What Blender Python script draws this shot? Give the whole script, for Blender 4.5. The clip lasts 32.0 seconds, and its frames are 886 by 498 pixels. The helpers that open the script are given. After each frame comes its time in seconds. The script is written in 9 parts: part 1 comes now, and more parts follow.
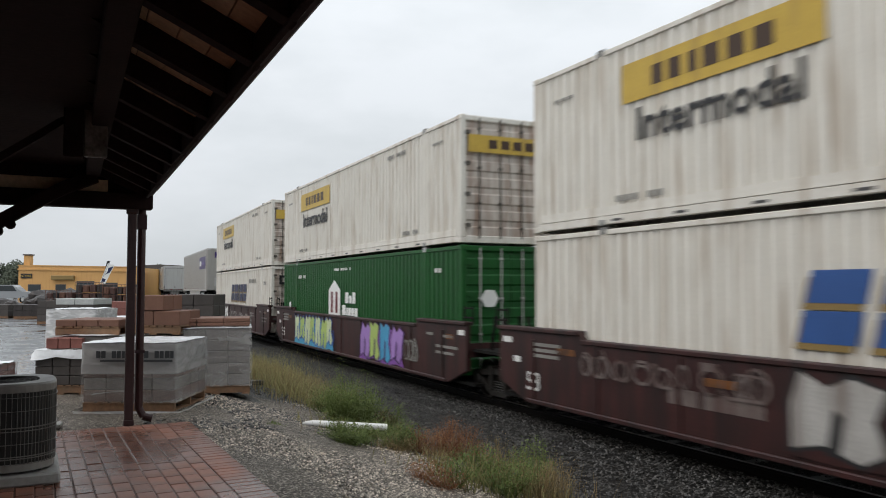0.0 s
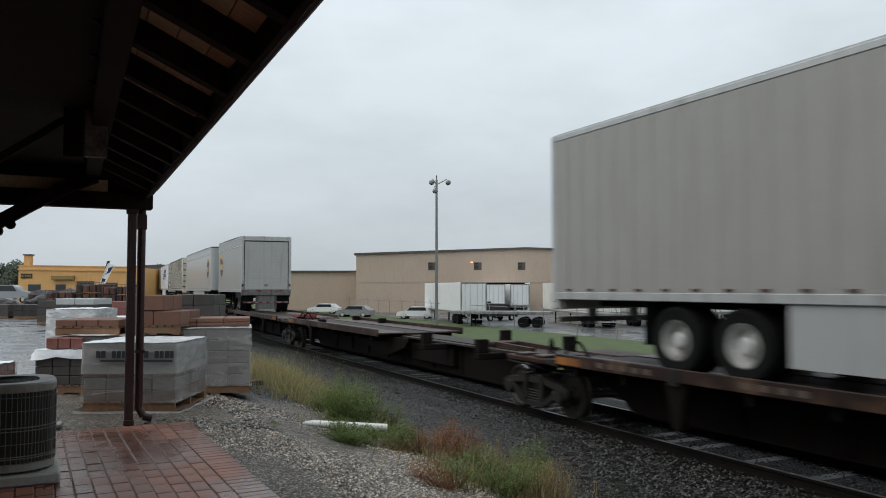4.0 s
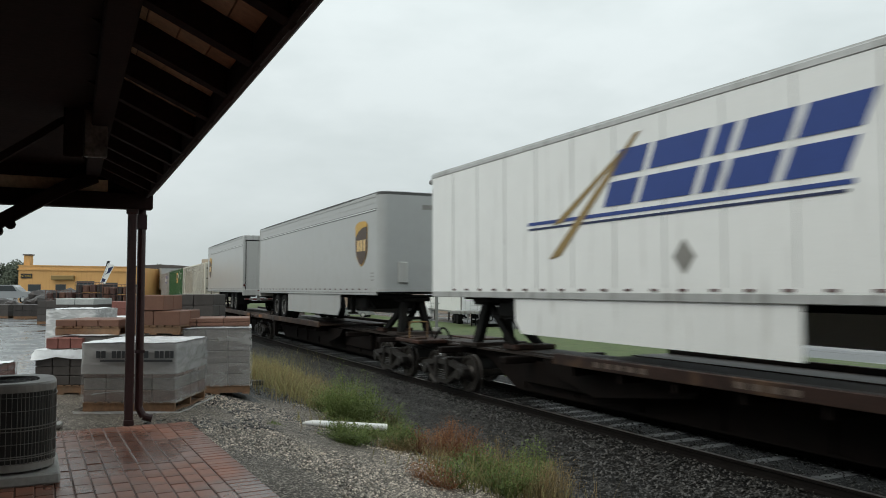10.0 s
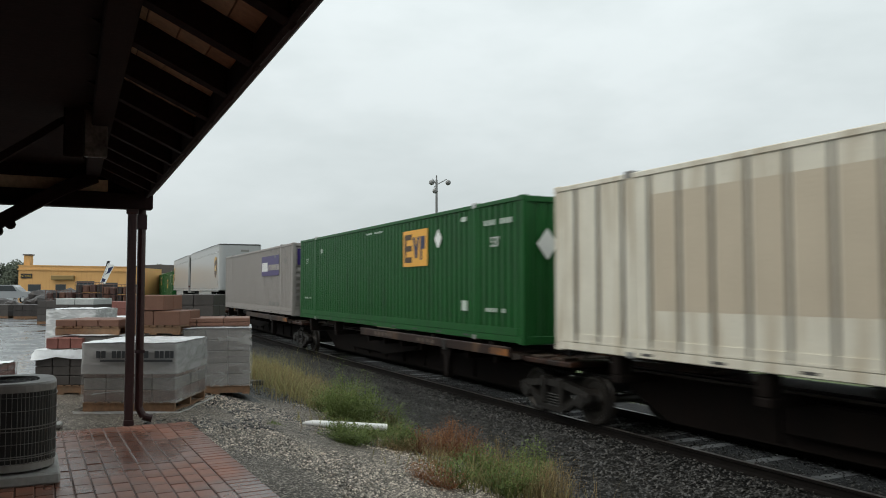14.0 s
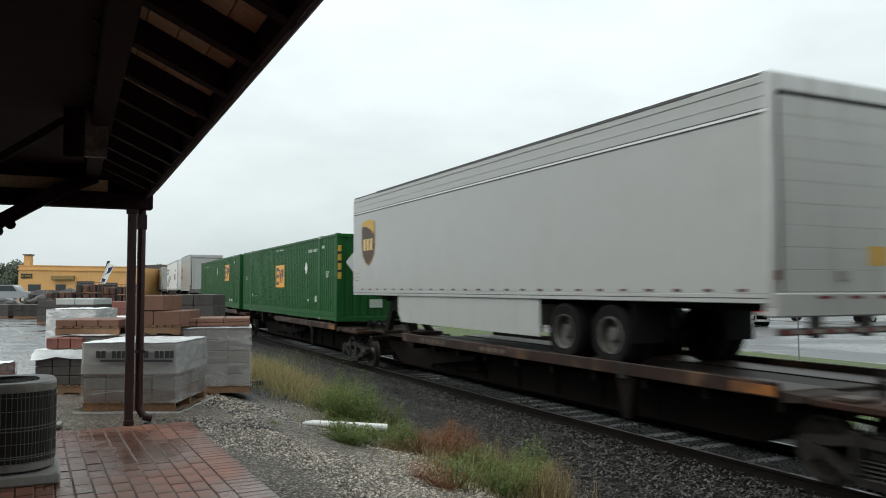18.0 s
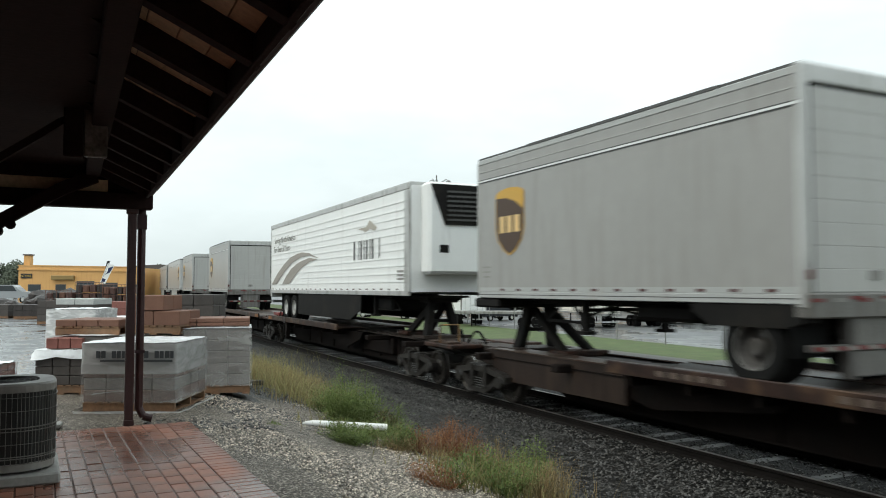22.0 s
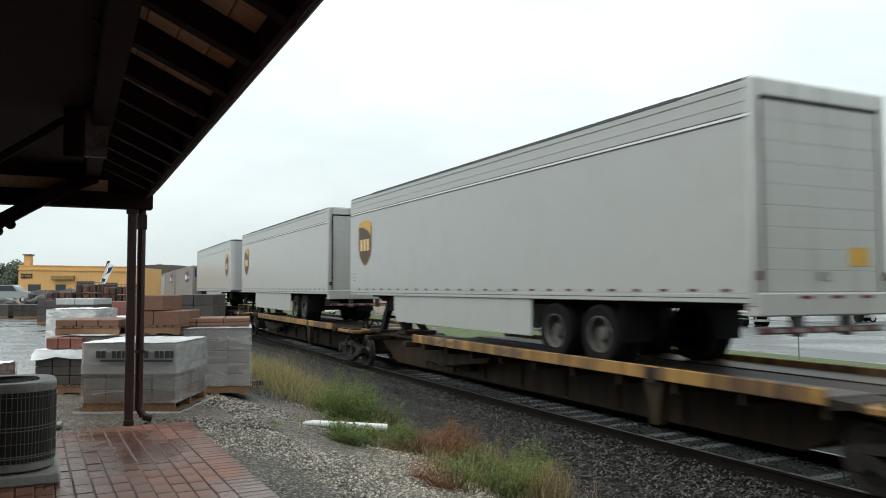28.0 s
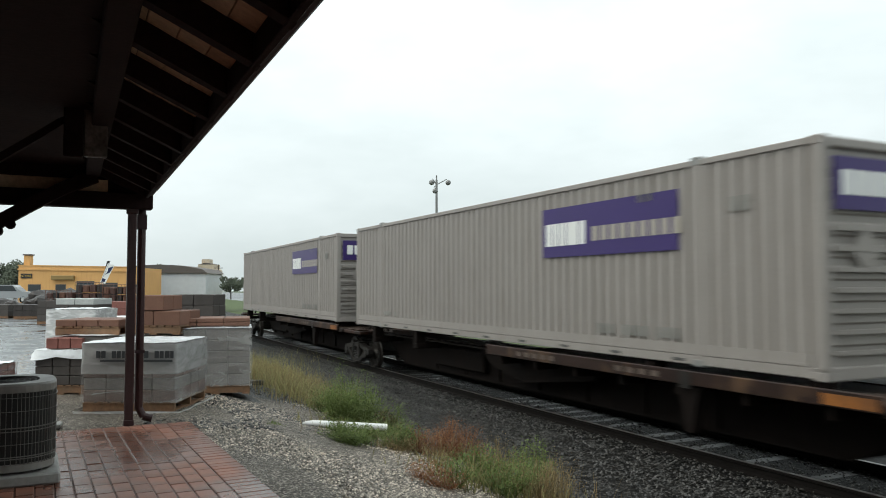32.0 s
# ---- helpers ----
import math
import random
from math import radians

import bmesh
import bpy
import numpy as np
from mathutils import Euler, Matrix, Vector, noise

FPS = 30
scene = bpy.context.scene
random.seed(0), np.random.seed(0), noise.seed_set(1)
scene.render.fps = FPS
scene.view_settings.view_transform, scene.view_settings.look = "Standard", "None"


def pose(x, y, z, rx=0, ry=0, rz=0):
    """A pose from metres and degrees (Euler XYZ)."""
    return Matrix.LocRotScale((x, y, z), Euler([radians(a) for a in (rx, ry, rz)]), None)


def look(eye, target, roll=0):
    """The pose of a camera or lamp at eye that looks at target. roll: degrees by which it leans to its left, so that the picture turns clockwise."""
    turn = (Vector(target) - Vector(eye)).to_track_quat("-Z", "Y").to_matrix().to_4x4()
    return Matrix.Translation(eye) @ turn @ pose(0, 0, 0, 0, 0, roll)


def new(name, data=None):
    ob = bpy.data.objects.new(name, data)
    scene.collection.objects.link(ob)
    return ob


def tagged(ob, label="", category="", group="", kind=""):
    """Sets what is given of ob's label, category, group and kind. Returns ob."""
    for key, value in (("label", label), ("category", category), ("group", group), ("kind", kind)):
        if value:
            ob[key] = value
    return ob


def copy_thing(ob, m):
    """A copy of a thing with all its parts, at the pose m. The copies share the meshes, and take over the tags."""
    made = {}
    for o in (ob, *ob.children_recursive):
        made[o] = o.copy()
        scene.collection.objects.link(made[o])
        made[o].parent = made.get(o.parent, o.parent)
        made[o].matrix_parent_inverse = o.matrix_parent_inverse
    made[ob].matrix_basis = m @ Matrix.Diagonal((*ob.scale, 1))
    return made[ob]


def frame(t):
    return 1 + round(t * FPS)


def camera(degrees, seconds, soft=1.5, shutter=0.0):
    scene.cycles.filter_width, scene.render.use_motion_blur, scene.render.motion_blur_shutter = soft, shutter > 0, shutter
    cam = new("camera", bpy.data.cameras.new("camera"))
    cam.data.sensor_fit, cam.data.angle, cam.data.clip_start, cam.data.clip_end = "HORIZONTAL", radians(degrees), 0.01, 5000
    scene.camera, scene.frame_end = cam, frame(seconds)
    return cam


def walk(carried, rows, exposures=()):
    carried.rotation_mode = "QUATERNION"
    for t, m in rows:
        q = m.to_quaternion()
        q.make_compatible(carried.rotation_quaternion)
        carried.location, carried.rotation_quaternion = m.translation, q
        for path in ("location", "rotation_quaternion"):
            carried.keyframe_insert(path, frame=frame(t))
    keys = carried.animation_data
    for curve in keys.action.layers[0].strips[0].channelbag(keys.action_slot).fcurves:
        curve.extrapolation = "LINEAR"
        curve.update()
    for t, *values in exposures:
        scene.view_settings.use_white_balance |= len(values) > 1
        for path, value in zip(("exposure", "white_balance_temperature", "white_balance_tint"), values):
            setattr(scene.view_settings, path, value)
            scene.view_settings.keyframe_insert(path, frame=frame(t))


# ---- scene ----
# The clip's camera stands still under the canopy of a small railway station.
EYE = 2.38                      # eye above the rails
cam = camera(59.33, 32.0, soft=0.95, shutter=0.35)
VIEW = pose(0, 0, EYE, 90 + 2.886, 0, 0) @ pose(0, 0, 0, 0, 0, -0.037)
walk(cam, [(0.0, VIEW), (32.0, VIEW)], exposures=[
    (0.0, -0.20, 6500, 15), (1.0, -0.15, 6470, 14), (2.0, -0.12, 6470, 13), (3.0, -0.22, 6280, 12), (3.5, -0.28, 6230, 12), (5.5, -0.53, 6480, 10), (6.0, -0.47, 6500, 9),
    (7.0, -0.24, 6520, 9), (8.0, -0.22, 6530, 9), (9.0, -0.26, 6530, 10), (10.0, -0.27, 6520, 8), (11.0, -0.26, 6520, 8), (12.0, -0.20, 6520, 9), (13.0, -0.20, 6530, 9), (14.0, -0.25, 6530, 9),
    (17.0, -0.12, 6480, 8), (18.0, -0.02, 6480, 8), (19.0, 0.02, 6480, 8), (20.5, 0.12, 6470, 7), (21.0, 0.25, 6470, 6), (22.5, 0.13, 6470, 7), (23.0, 0.06, 6470, 8), (24.0, -0.16, 6490, 9),
    (25.0, -0.10, 6490, 9), (25.5, -0.04, 6490, 8), (27.5, 0.12, 6480, 7), (28.0, 0.12, 6480, 7), (30.0, 0.12, 6480, 7), (32.0, 0.10, 6480, 7)])

# ------------------------------------------------------------------ sky and sun
world = bpy.data.worlds.new("overcast_sky")
scene.world = world
world.use_nodes = True
wn, wl = world.node_tree.nodes, world.node_tree.links
wn.clear()
w_out, w_bg = wn.new("ShaderNodeOutputWorld"), wn.new("ShaderNodeBackground")
w_sky = wn.new("ShaderNodeTexSky")
w_sky.sky_type, w_sky.sun_disc = "NISHITA", False
w_sky.sun_elevation, w_sky.sun_rotation = radians(49), radians(241)
w_sat = wn.new("ShaderNodeHueSaturation")
w_sat.inputs["Saturation"].default_value, w_sat.inputs["Value"].default_value = 0.25, 0.09
w_tc, w_map, w_noise = wn.new("ShaderNodeTexCoord"), wn.new("ShaderNodeMapping"), wn.new("ShaderNodeTexNoise")
w_map.inputs["Scale"].default_value = (1.0, 1.0, 2.6)
w_noise.inputs["Scale"].default_value, w_noise.inputs["Detail"].default_value, w_noise.inputs["Roughness"].default_value = 2.3, 5.0, 0.55
w_ramp = wn.new("ShaderNodeValToRGB")
w_ramp.color_ramp.elements[0].position, w_ramp.color_ramp.elements[0].color = 0.34, (0.615, 0.685, 0.695, 1)
w_ramp.color_ramp.elements[1].position, w_ramp.color_ramp.elements[1].color = 0.62, (0.77, 0.84, 0.855, 1)
w_mix = wn.new("ShaderNodeMixRGB")
w_mix.inputs["Fac"].default_value = 0.85
wl.new(w_tc.outputs["Generated"], w_map.inputs["Vector"])
wl.new(w_map.outputs["Vector"], w_noise.inputs["Vector"])
wl.new(w_noise.outputs["Fac"], w_ramp.inputs["Fac"])
wl.new(w_sky.outputs["Color"], w_sat.inputs["Color"])
wl.new(w_sat.outputs["Color"], w_mix.inputs["Color1"])
wl.new(w_ramp.outputs["Color"], w_mix.inputs["Color2"])
w_sep, w_low, w_dim = wn.new("ShaderNodeSeparateXYZ"), wn.new("ShaderNodeMapRange"), wn.new("ShaderNodeMixRGB")
w_low.inputs["From Min"].default_value, w_low.inputs["From Max"].default_value = -0.02, 1.0
w_low.inputs["To Min"].default_value, w_low.inputs["To Max"].default_value = 0.67, 1.48
w_dim.blend_type, w_dim.inputs["Fac"].default_value = "MULTIPLY", 1.0
wl.new(w_tc.outputs["Generated"], w_sep.inputs["Vector"])
wl.new(w_sep.outputs["Z"], w_low.inputs["Value"])
wl.new(w_mix.outputs["Color"], w_dim.inputs["Color1"])
wl.new(w_low.outputs["Result"], w_dim.inputs["Color2"])
wl.new(w_dim.outputs["Color"], w_bg.inputs["Color"])
wl.new(w_bg.outputs["Background"], w_out.inputs["Surface"])
w_bg.inputs["Strength"].default_value = 1.5
sun = new("sun", bpy.data.lights.new("sun", "SUN"))
sun.data.energy, sun.data.angle, sun.data.color = 1.1, radians(45), (1.0, 0.92, 0.80)
sun.matrix_world = look((-45, -25, 60), (0, 0, 0))

# ------------------------------------------------------------------ the curved line of the track
HEADS = (-0.46788, 0.10603, -0.0347)


def heading(s):
    q = np.clip(s, -20.0, 150.0) / 100.0
    return HEADS[0] + HEADS[1] * q + HEADS[2] * q * q


_S = np.arange(-640.0, 900.0, 0.25)
_H = heading(_S)
_X, _Y = np.cumsum(np.sin(_H)) * 0.25, np.cumsum(np.cos(_H)) * 0.25
_z0 = np.searchsorted(_S, 0.0)
_X, _Y = _X - _X[_z0] + 8.9164 + 1.295 * math.cos(HEADS[0]), _Y - _Y[_z0] - 1.295 * math.sin(HEADS[0])


def track(s, n=0.0, z=0.0):
    """A point s metres up the line from beside the camera, n metres beyond its centre line."""
    x, y, h = np.interp(s, _S, _X), np.interp(s, _S, _Y), float(heading(np.array(s)))
    return Vector((x + n * math.cos(h), y - n * math.sin(h), z))


def track_pose(s, length, z):
    """The pose of a rolling thing of that length whose middle is at s; its x axis points the way the train goes."""
    a, b = track(s - length * 0.4), track(s + length * 0.4)
    d = a - b
    m = (a + b) / 2
    return pose(m.x, m.y, z, 0, 0, math.degrees(math.atan2(d.y, d.x)))


def travel(t):
    q = (t - 16.0) / 16.0
    return 16.0 * (14.9938 * q - 0.48235 * q * q / 2 - 0.47707 * q ** 3 / 3 + 0.34419 * q ** 4 / 4)


def ride(thing, u, length, z):
    """Key a thing that rides with the train; u is its middle's place along the train."""
    thing.matrix_basis = track_pose(u - travel(0.0), length, z)
    MOVING.append((thing, u, length, z))


MOVING, SPINNING = [], []


# ------------------------------------------------------------------ mesh building
class Geo:
    def __init__(self):
        self.v, self.f = [], []

    def add(self, verts, faces):
        k = len(self.v)
        self.v += [tuple(p) for p in verts]
        self.f += [tuple(i + k for i in f) for f in faces]
        return self

    def box(self, x0, x1, y0, y1, z0, z1, c=0.0):
        if c <= 0:
            return self.add([(x, y, z) for z in (z0, z1) for y in (y0, y1) for x in (x0, x1)],
                            [(0, 2, 3, 1), (4, 5, 7, 6), (0, 1, 5, 4), (2, 6, 7, 3), (0, 4, 6, 2), (1, 3, 7, 5)])
        c = min(c, (x1 - x0) * 0.45, (y1 - y0) * 0.45, (z1 - z0) * 0.45)
        rings = []
        for z, k in ((z0, c), (z0 + c, 0), (z1 - c, 0), (z1, c)):
            rings.append([(x0 + k + c * (k == 0), y0 + k, z), (x1 - k - c * (k == 0), y0 + k, z), (x1 - k, y0 + k + c * (k == 0), z), (x1 - k, y1 - k - c * (k == 0), z),
                          (x1 - k - c * (k == 0), y1 - k, z), (x0 + k + c * (k == 0), y1 - k, z), (x0 + k, y1 - k - c * (k == 0), z), (x0 + k, y0 + k + c * (k == 0), z)])
        verts = [p for r in rings for p in r]
        faces = [tuple(range(7, -1, -1)), tuple(range(24, 32))]
        for r in range(3):
            faces += [(r * 8 + i, r * 8 + (i + 1) % 8, r * 8 + 8 + (i + 1) % 8, r * 8 + 8 + i) for i in range(8)]
        return self.add(verts, faces)

    def tube(self, a, b, r, n=10, r2=None, caps=True):
        a, b = Vector(a), Vector(b)
        r2 = r if r2 is None else r2
        q = (b - a).to_track_quat("Z", "Y")
        ring = [(math.cos(2 * math.pi * i / n), math.sin(2 * math.pi * i / n)) for i in range(n)]
        verts = [a + q @ Vector((c * r, s * r, 0)) for c, s in ring] + [b + q @ Vector((c * r2, s * r2, 0)) for c, s in ring]
        faces = [(i, (i + 1) % n, n + (i + 1) % n, n + i) for i in range(n)]
        if caps:
            faces += [tuple(range(n - 1, -1, -1)), tuple(range(n, 2 * n))]
        return self.add(verts, faces)

    def bar(self, a, b, w, h):
        """A square bar from a to b, w wide and h high."""
        a, b = Vector(a), Vector(b)
        d = (b - a).normalized()
        up = Vector((0, 0, 1)) if abs(d.z) < 0.95 else Vector((1, 0, 0))
        side = d.cross(up).normalized() * w / 2
        top = side.cross(d).normalized() * h / 2
        return self.add([p + i * side + j * top for p in (a, b) for i, j in ((-1, -1), (1, -1), (1, 1), (-1, 1))],
                        [(0, 1, 2, 3), (7, 6, 5, 4), (0, 4, 5, 1), (1, 5, 6, 2), (2, 6, 7, 3), (3, 7, 4, 0)])

    def sweep(self, pts, r, n=6):
        """A round hose along a line of points, in one piece."""
        pts = [Vector(p) for p in pts]
        verts, k = [], len(pts)
        for i, p in enumerate(pts):
            q = (pts[min(i + 1, k - 1)] - pts[max(i - 1, 0)]).to_track_quat("Z", "Y")
            verts += [p + q @ Vector((math.cos(2 * math.pi * a / n) * r, math.sin(2 * math.pi * a / n) * r, 0)) for a in range(n)]
        return self.add(verts, [(i * n + a, i * n + (a + 1) % n, i * n + n + (a + 1) % n, i * n + n + a) for i in range(k - 1) for a in range(n)])

    def lathe(self, profile, centre, axis="z", n=16):
        """profile: (radius, height) pairs turned round an axis through centre."""
        verts, faces = [], []
        for r, h in profile:
            for i in range(n):
                c, s = math.cos(2 * math.pi * i / n) * r, math.sin(2 * math.pi * i / n) * r
                p = {"z": (c, s, h), "y": (c, h, s), "x": (h, c, s)}[axis]
                verts.append((p[0] + centre[0], p[1] + centre[1], p[2] + centre[2]))
        for k in range(len(profile) - 1):
            faces += [(k * n + i, k * n + (i + 1) % n, k * n + n + (i + 1) % n, k * n + n + i) for i in range(n)]
        return self.add(verts, faces)

    def prism(self, poly, axis, d0, d1):
        """poly: 2D outline; extruded along axis from d0 to d1. axis y takes (x, z), x takes (y, z), z takes (x, y)."""
        n = len(poly)
        put = {"y": lambda p, d: (p[0], d, p[1]), "x": lambda p, d: (d, p[0], p[1]), "z": lambda p, d: (p[0], p[1], d)}[axis]
        return self.add([put(p, d0) for p in poly] + [put(p, d1) for p in poly],
                        [tuple(range(n - 1, -1, -1)), tuple(range(n, 2 * n))] + [(i, (i + 1) % n, n + (i + 1) % n, n + i) for i in range(n)])

    def waves(self, x0, x1, y, z0, z1, pitch, depth, flat=0.55):
        """A corrugated side in the plane y, its ribs upright, going in by depth towards the middle."""
        xs, k = [], max(1, round((x1 - x0) / pitch))
        w = (x1 - x0) / k
        for i in range(k):
            a = x0 + i * w
            xs += [(a, 0), (a + w * flat, 0), (a + w * (flat + 0.08), 1), (a + w * 0.92, 1)]
        xs.append((x1, 0))
        s = -1 if y > 0 else 1
        verts = [(x, y + s * depth * o, z) for x, o in xs for z in (z0, z1)]
        return self.add(verts, [(2 * i, 2 * i + 2, 2 * i + 3, 2 * i + 1) for i in range(len(xs) - 1)])

    def waves_x(self, x, y0, y1, z0, z1, pitch, depth, upright=True):
        """A corrugated end in the plane x."""
        out = 1 if x > 0 else -1
        a, b = (y0, y1) if upright else (z0, z1)
        c, d = (z0, z1) if upright else (y0, y1)
        k = max(1, round((b - a) / pitch))
        w, line = (b - a) / k, []
        for i in range(k):
            q = a + i * w
            line += [(q, 0), (q + w * 0.5, 0), (q + w * 0.6, 1), (q + w * 0.9, 1)]
        line.append((b, 0))
        verts = [((x - out * depth * o, q, r) if upright else (x - out * depth * o, r, q)) for q, o in line for r in (c, d)]
        return self.add(verts, [(2 * i, 2 * i + 2, 2 * i + 3, 2 * i + 1) for i in range(len(line) - 1)])

    def mesh(self, name):
        me = bpy.data.meshes.new(name)
        me.from_pydata(self.v, [], self.f)
        bm = bmesh.new()
        bm.from_mesh(me)
        bmesh.ops.recalc_face_normals(bm, faces=bm.faces)
        bm.to_mesh(me)
        bm.free()
        return me


def part(name, geo, material, parent=None, label="", smooth=False, keep=False):
    """Links a Geo as ONE mesh object under a thing or under a part."""
    if keep:
        me = bpy.data.meshes.new(name)
        me.from_pydata(geo.v, [], geo.f)
    else:
        me = geo.mesh(name)
    me.materials.append(material)
    if smooth:
        me.polygons.foreach_set("use_smooth", [True] * len(me.polygons))
    ob = new(name, me)
    if parent is not None:
        ob.parent = parent
    if label:
        ob["label"] = label
    return ob


def again(ob, parent, m):
    """Another object on the same mesh under parent, at the pose m; its parts come along."""
    o = new(ob.name.split(".")[0], ob.data)
    o.parent = parent
    o.matrix_basis = m
    if "label" in ob.keys():
        o["label"] = ob["label"]
    for c in ob.children:
        again(c, o, c.matrix_basis)
    return o


def thing(name, m, label, category, group="", kind=""):
    ob = new(name)
    ob.empty_display_size = 0.2
    ob.matrix_basis = m
    return tagged(ob, label, category, group, kind)


def words(text, size, name, material, parent, m, label="", bold=0.0):
    """Lettering of that height, as a thin mesh, its foot's middle at m."""
    cu = bpy.data.curves.new(name, "FONT")
    cu.body, cu.size, cu.align_x, cu.extrude, cu.resolution_u, cu.offset = text, size * 1.4, "CENTER", 0.003, 2, bold
    tmp = bpy.data.objects.new(name, cu)
    scene.collection.objects.link(tmp)
    me = bpy.data.meshes.new_from_object(tmp)
    bpy.data.objects.remove(tmp)
    bpy.data.curves.remove(cu)
    me.materials.clear()
    me.materials.append(material)
    ob = new(name, me)
    ob.parent, ob.matrix_basis = parent, m
    if label:
        ob["label"] = label
    return ob


# ------------------------------------------------------------------ materials
def surf(name, col, rough=0.6, metal=0.0, var=0.18, scale=1.5, fine=30.0, bump=0.15, dirt=None, dirt_at=0.55, streak=True, rand=0.0, island=0.0, spec=0.4):
    """A procedural surface: colour varied at two scales, fine relief, and dirt in patches or streaks."""
    ma = bpy.data.materials.new(name)
    ma.use_nodes = True
    nt = ma.node_tree
    n, l = nt.nodes, nt.links
    b = n["Principled BSDF"]
    b.inputs["Roughness"].default_value, b.inputs["Metallic"].default_value = rough, metal
    b.inputs["Specular IOR Level"].default_value = spec
    tc = n.new("ShaderNodeTexCoord")
    big, small = n.new("ShaderNodeTexNoise"), n.new("ShaderNodeTexNoise")
    big.inputs["Scale"].default_value, big.inputs["Detail"].default_value = scale, 4
    small.inputs["Scale"].default_value, small.inputs["Detail"].default_value = fine, 3
    l.new(tc.outputs["Object"], big.inputs["Vector"])
    l.new(tc.outputs["Object"], small.inputs["Vector"])
    add = n.new("ShaderNodeMath")
    add.operation = "ADD"
    l.new(big.outputs["Fac"], add.inputs[0])
    l.new(small.outputs["Fac"], add.inputs[1])
    last = add.outputs[0]
    lo, hi = 0.6, 1.4
    if rand:
        inf, m2 = n.new("ShaderNodeObjectInfo"), n.new("ShaderNodeMath")
        m2.operation, m2.inputs[2].default_value = "MULTIPLY_ADD", 0.0
        m2.inputs[1].default_value = rand
        l.new(inf.outputs["Random"], m2.inputs[0])
        l.new(last, m2.inputs[2])
        last, hi, lo = m2.outputs[0], hi + rand * 0.8, lo + rand * 0.2
    if island:
        gi, m3 = n.new("ShaderNodeNewGeometry"), n.new("ShaderNodeMath")
        m3.operation, m3.inputs[1].default_value = "MULTIPLY_ADD", island
        l.new(gi.outputs["Random Per Island"], m3.inputs[0])
        l.new(last, m3.inputs[2])
        last, hi, lo = m3.outputs[0], hi + island * 0.8, lo + island * 0.2
    mr = n.new("ShaderNodeMapRange")
    mr.inputs["From Min"].default_value, mr.inputs["From Max"].default_value = lo, hi
    l.new(last, mr.inputs["Value"])
    mix = n.new("ShaderNodeMixRGB")
    mix.inputs["Color1"].default_value = (*[c * (1 - var) for c in col], 1)
    mix.inputs["Color2"].default_value = (*[min(1, c * (1 + var)) for c in col], 1)
    l.new(mr.outputs["Result"], mix.inputs["Fac"])
    colour = mix.outputs["Color"]
    if dirt:
        mp, dn, rp, dm = n.new("ShaderNodeMapping"), n.new("ShaderNodeTexNoise"), n.new("ShaderNodeValToRGB"), n.new("ShaderNodeMixRGB")
        mp.inputs["Scale"].default_value = (3.0, 3.0, 0.35) if streak else (1.2, 1.2, 1.2)
        dn.inputs["Scale"].default_value, dn.inputs["Detail"].default_value = 1.6, 6
        rp.color_ramp.elements[0].position, rp.color_ramp.elements[1].position = dirt_at - 0.08, dirt_at + 0.2
        l.new(tc.outputs["Object"], mp.inputs["Vector"])
        l.new(mp.outputs["Vector"], dn.inputs["Vector"])
        l.new(dn.outputs["Fac"], rp.inputs["Fac"])
        l.new(rp.outputs["Color"], dm.inputs["Fac"])
        l.new(colour, dm.inputs["Color1"])
        dm.inputs["Color2"].default_value = (*dirt, 1)
        colour = dm.outputs["Color"]
    l.new(colour, b.inputs["Base Color"])
    if bump:
        bp = n.new("ShaderNodeBump")
        bp.inputs["Strength"].default_value, bp.inputs["Distance"].default_value = bump, 0.01
        l.new(small.outputs["Fac"], bp.inputs["Height"])
        l.new(bp.outputs["Normal"], b.inputs["Normal"])
    return ma


def wet(name, col, var=0.3, puddle=0.5, scale=0.35, dry=0.55, bump=0.2, fine=60.0, shine=0.06):
    """Ground with wet patches: the gloss follows the puddles."""
    ma = surf(name, col, rough=dry, var=var, scale=scale * 2, fine=fine, bump=bump)
    n, l = ma.node_tree.nodes, ma.node_tree.links
    b = n["Principled BSDF"]
    tc, no, rp = n.new("ShaderNodeTexCoord"), n.new("ShaderNodeTexNoise"), n.new("ShaderNodeMapRange")
    no.inputs["Scale"].default_value, no.inputs["Detail"].default_value = scale, 4
    rp.inputs["From Min"].default_value, rp.inputs["From Max"].default_value = puddle - 0.06, puddle + 0.06
    rp.inputs["To Min"].default_value, rp.inputs["To Max"].default_value = shine, dry
    l.new(tc.outputs["Object"], no.inputs["Vector"])
    l.new(no.outputs["Fac"], rp.inputs["Value"])
    l.new(rp.outputs["Result"], b.inputs["Roughness"])
    return ma


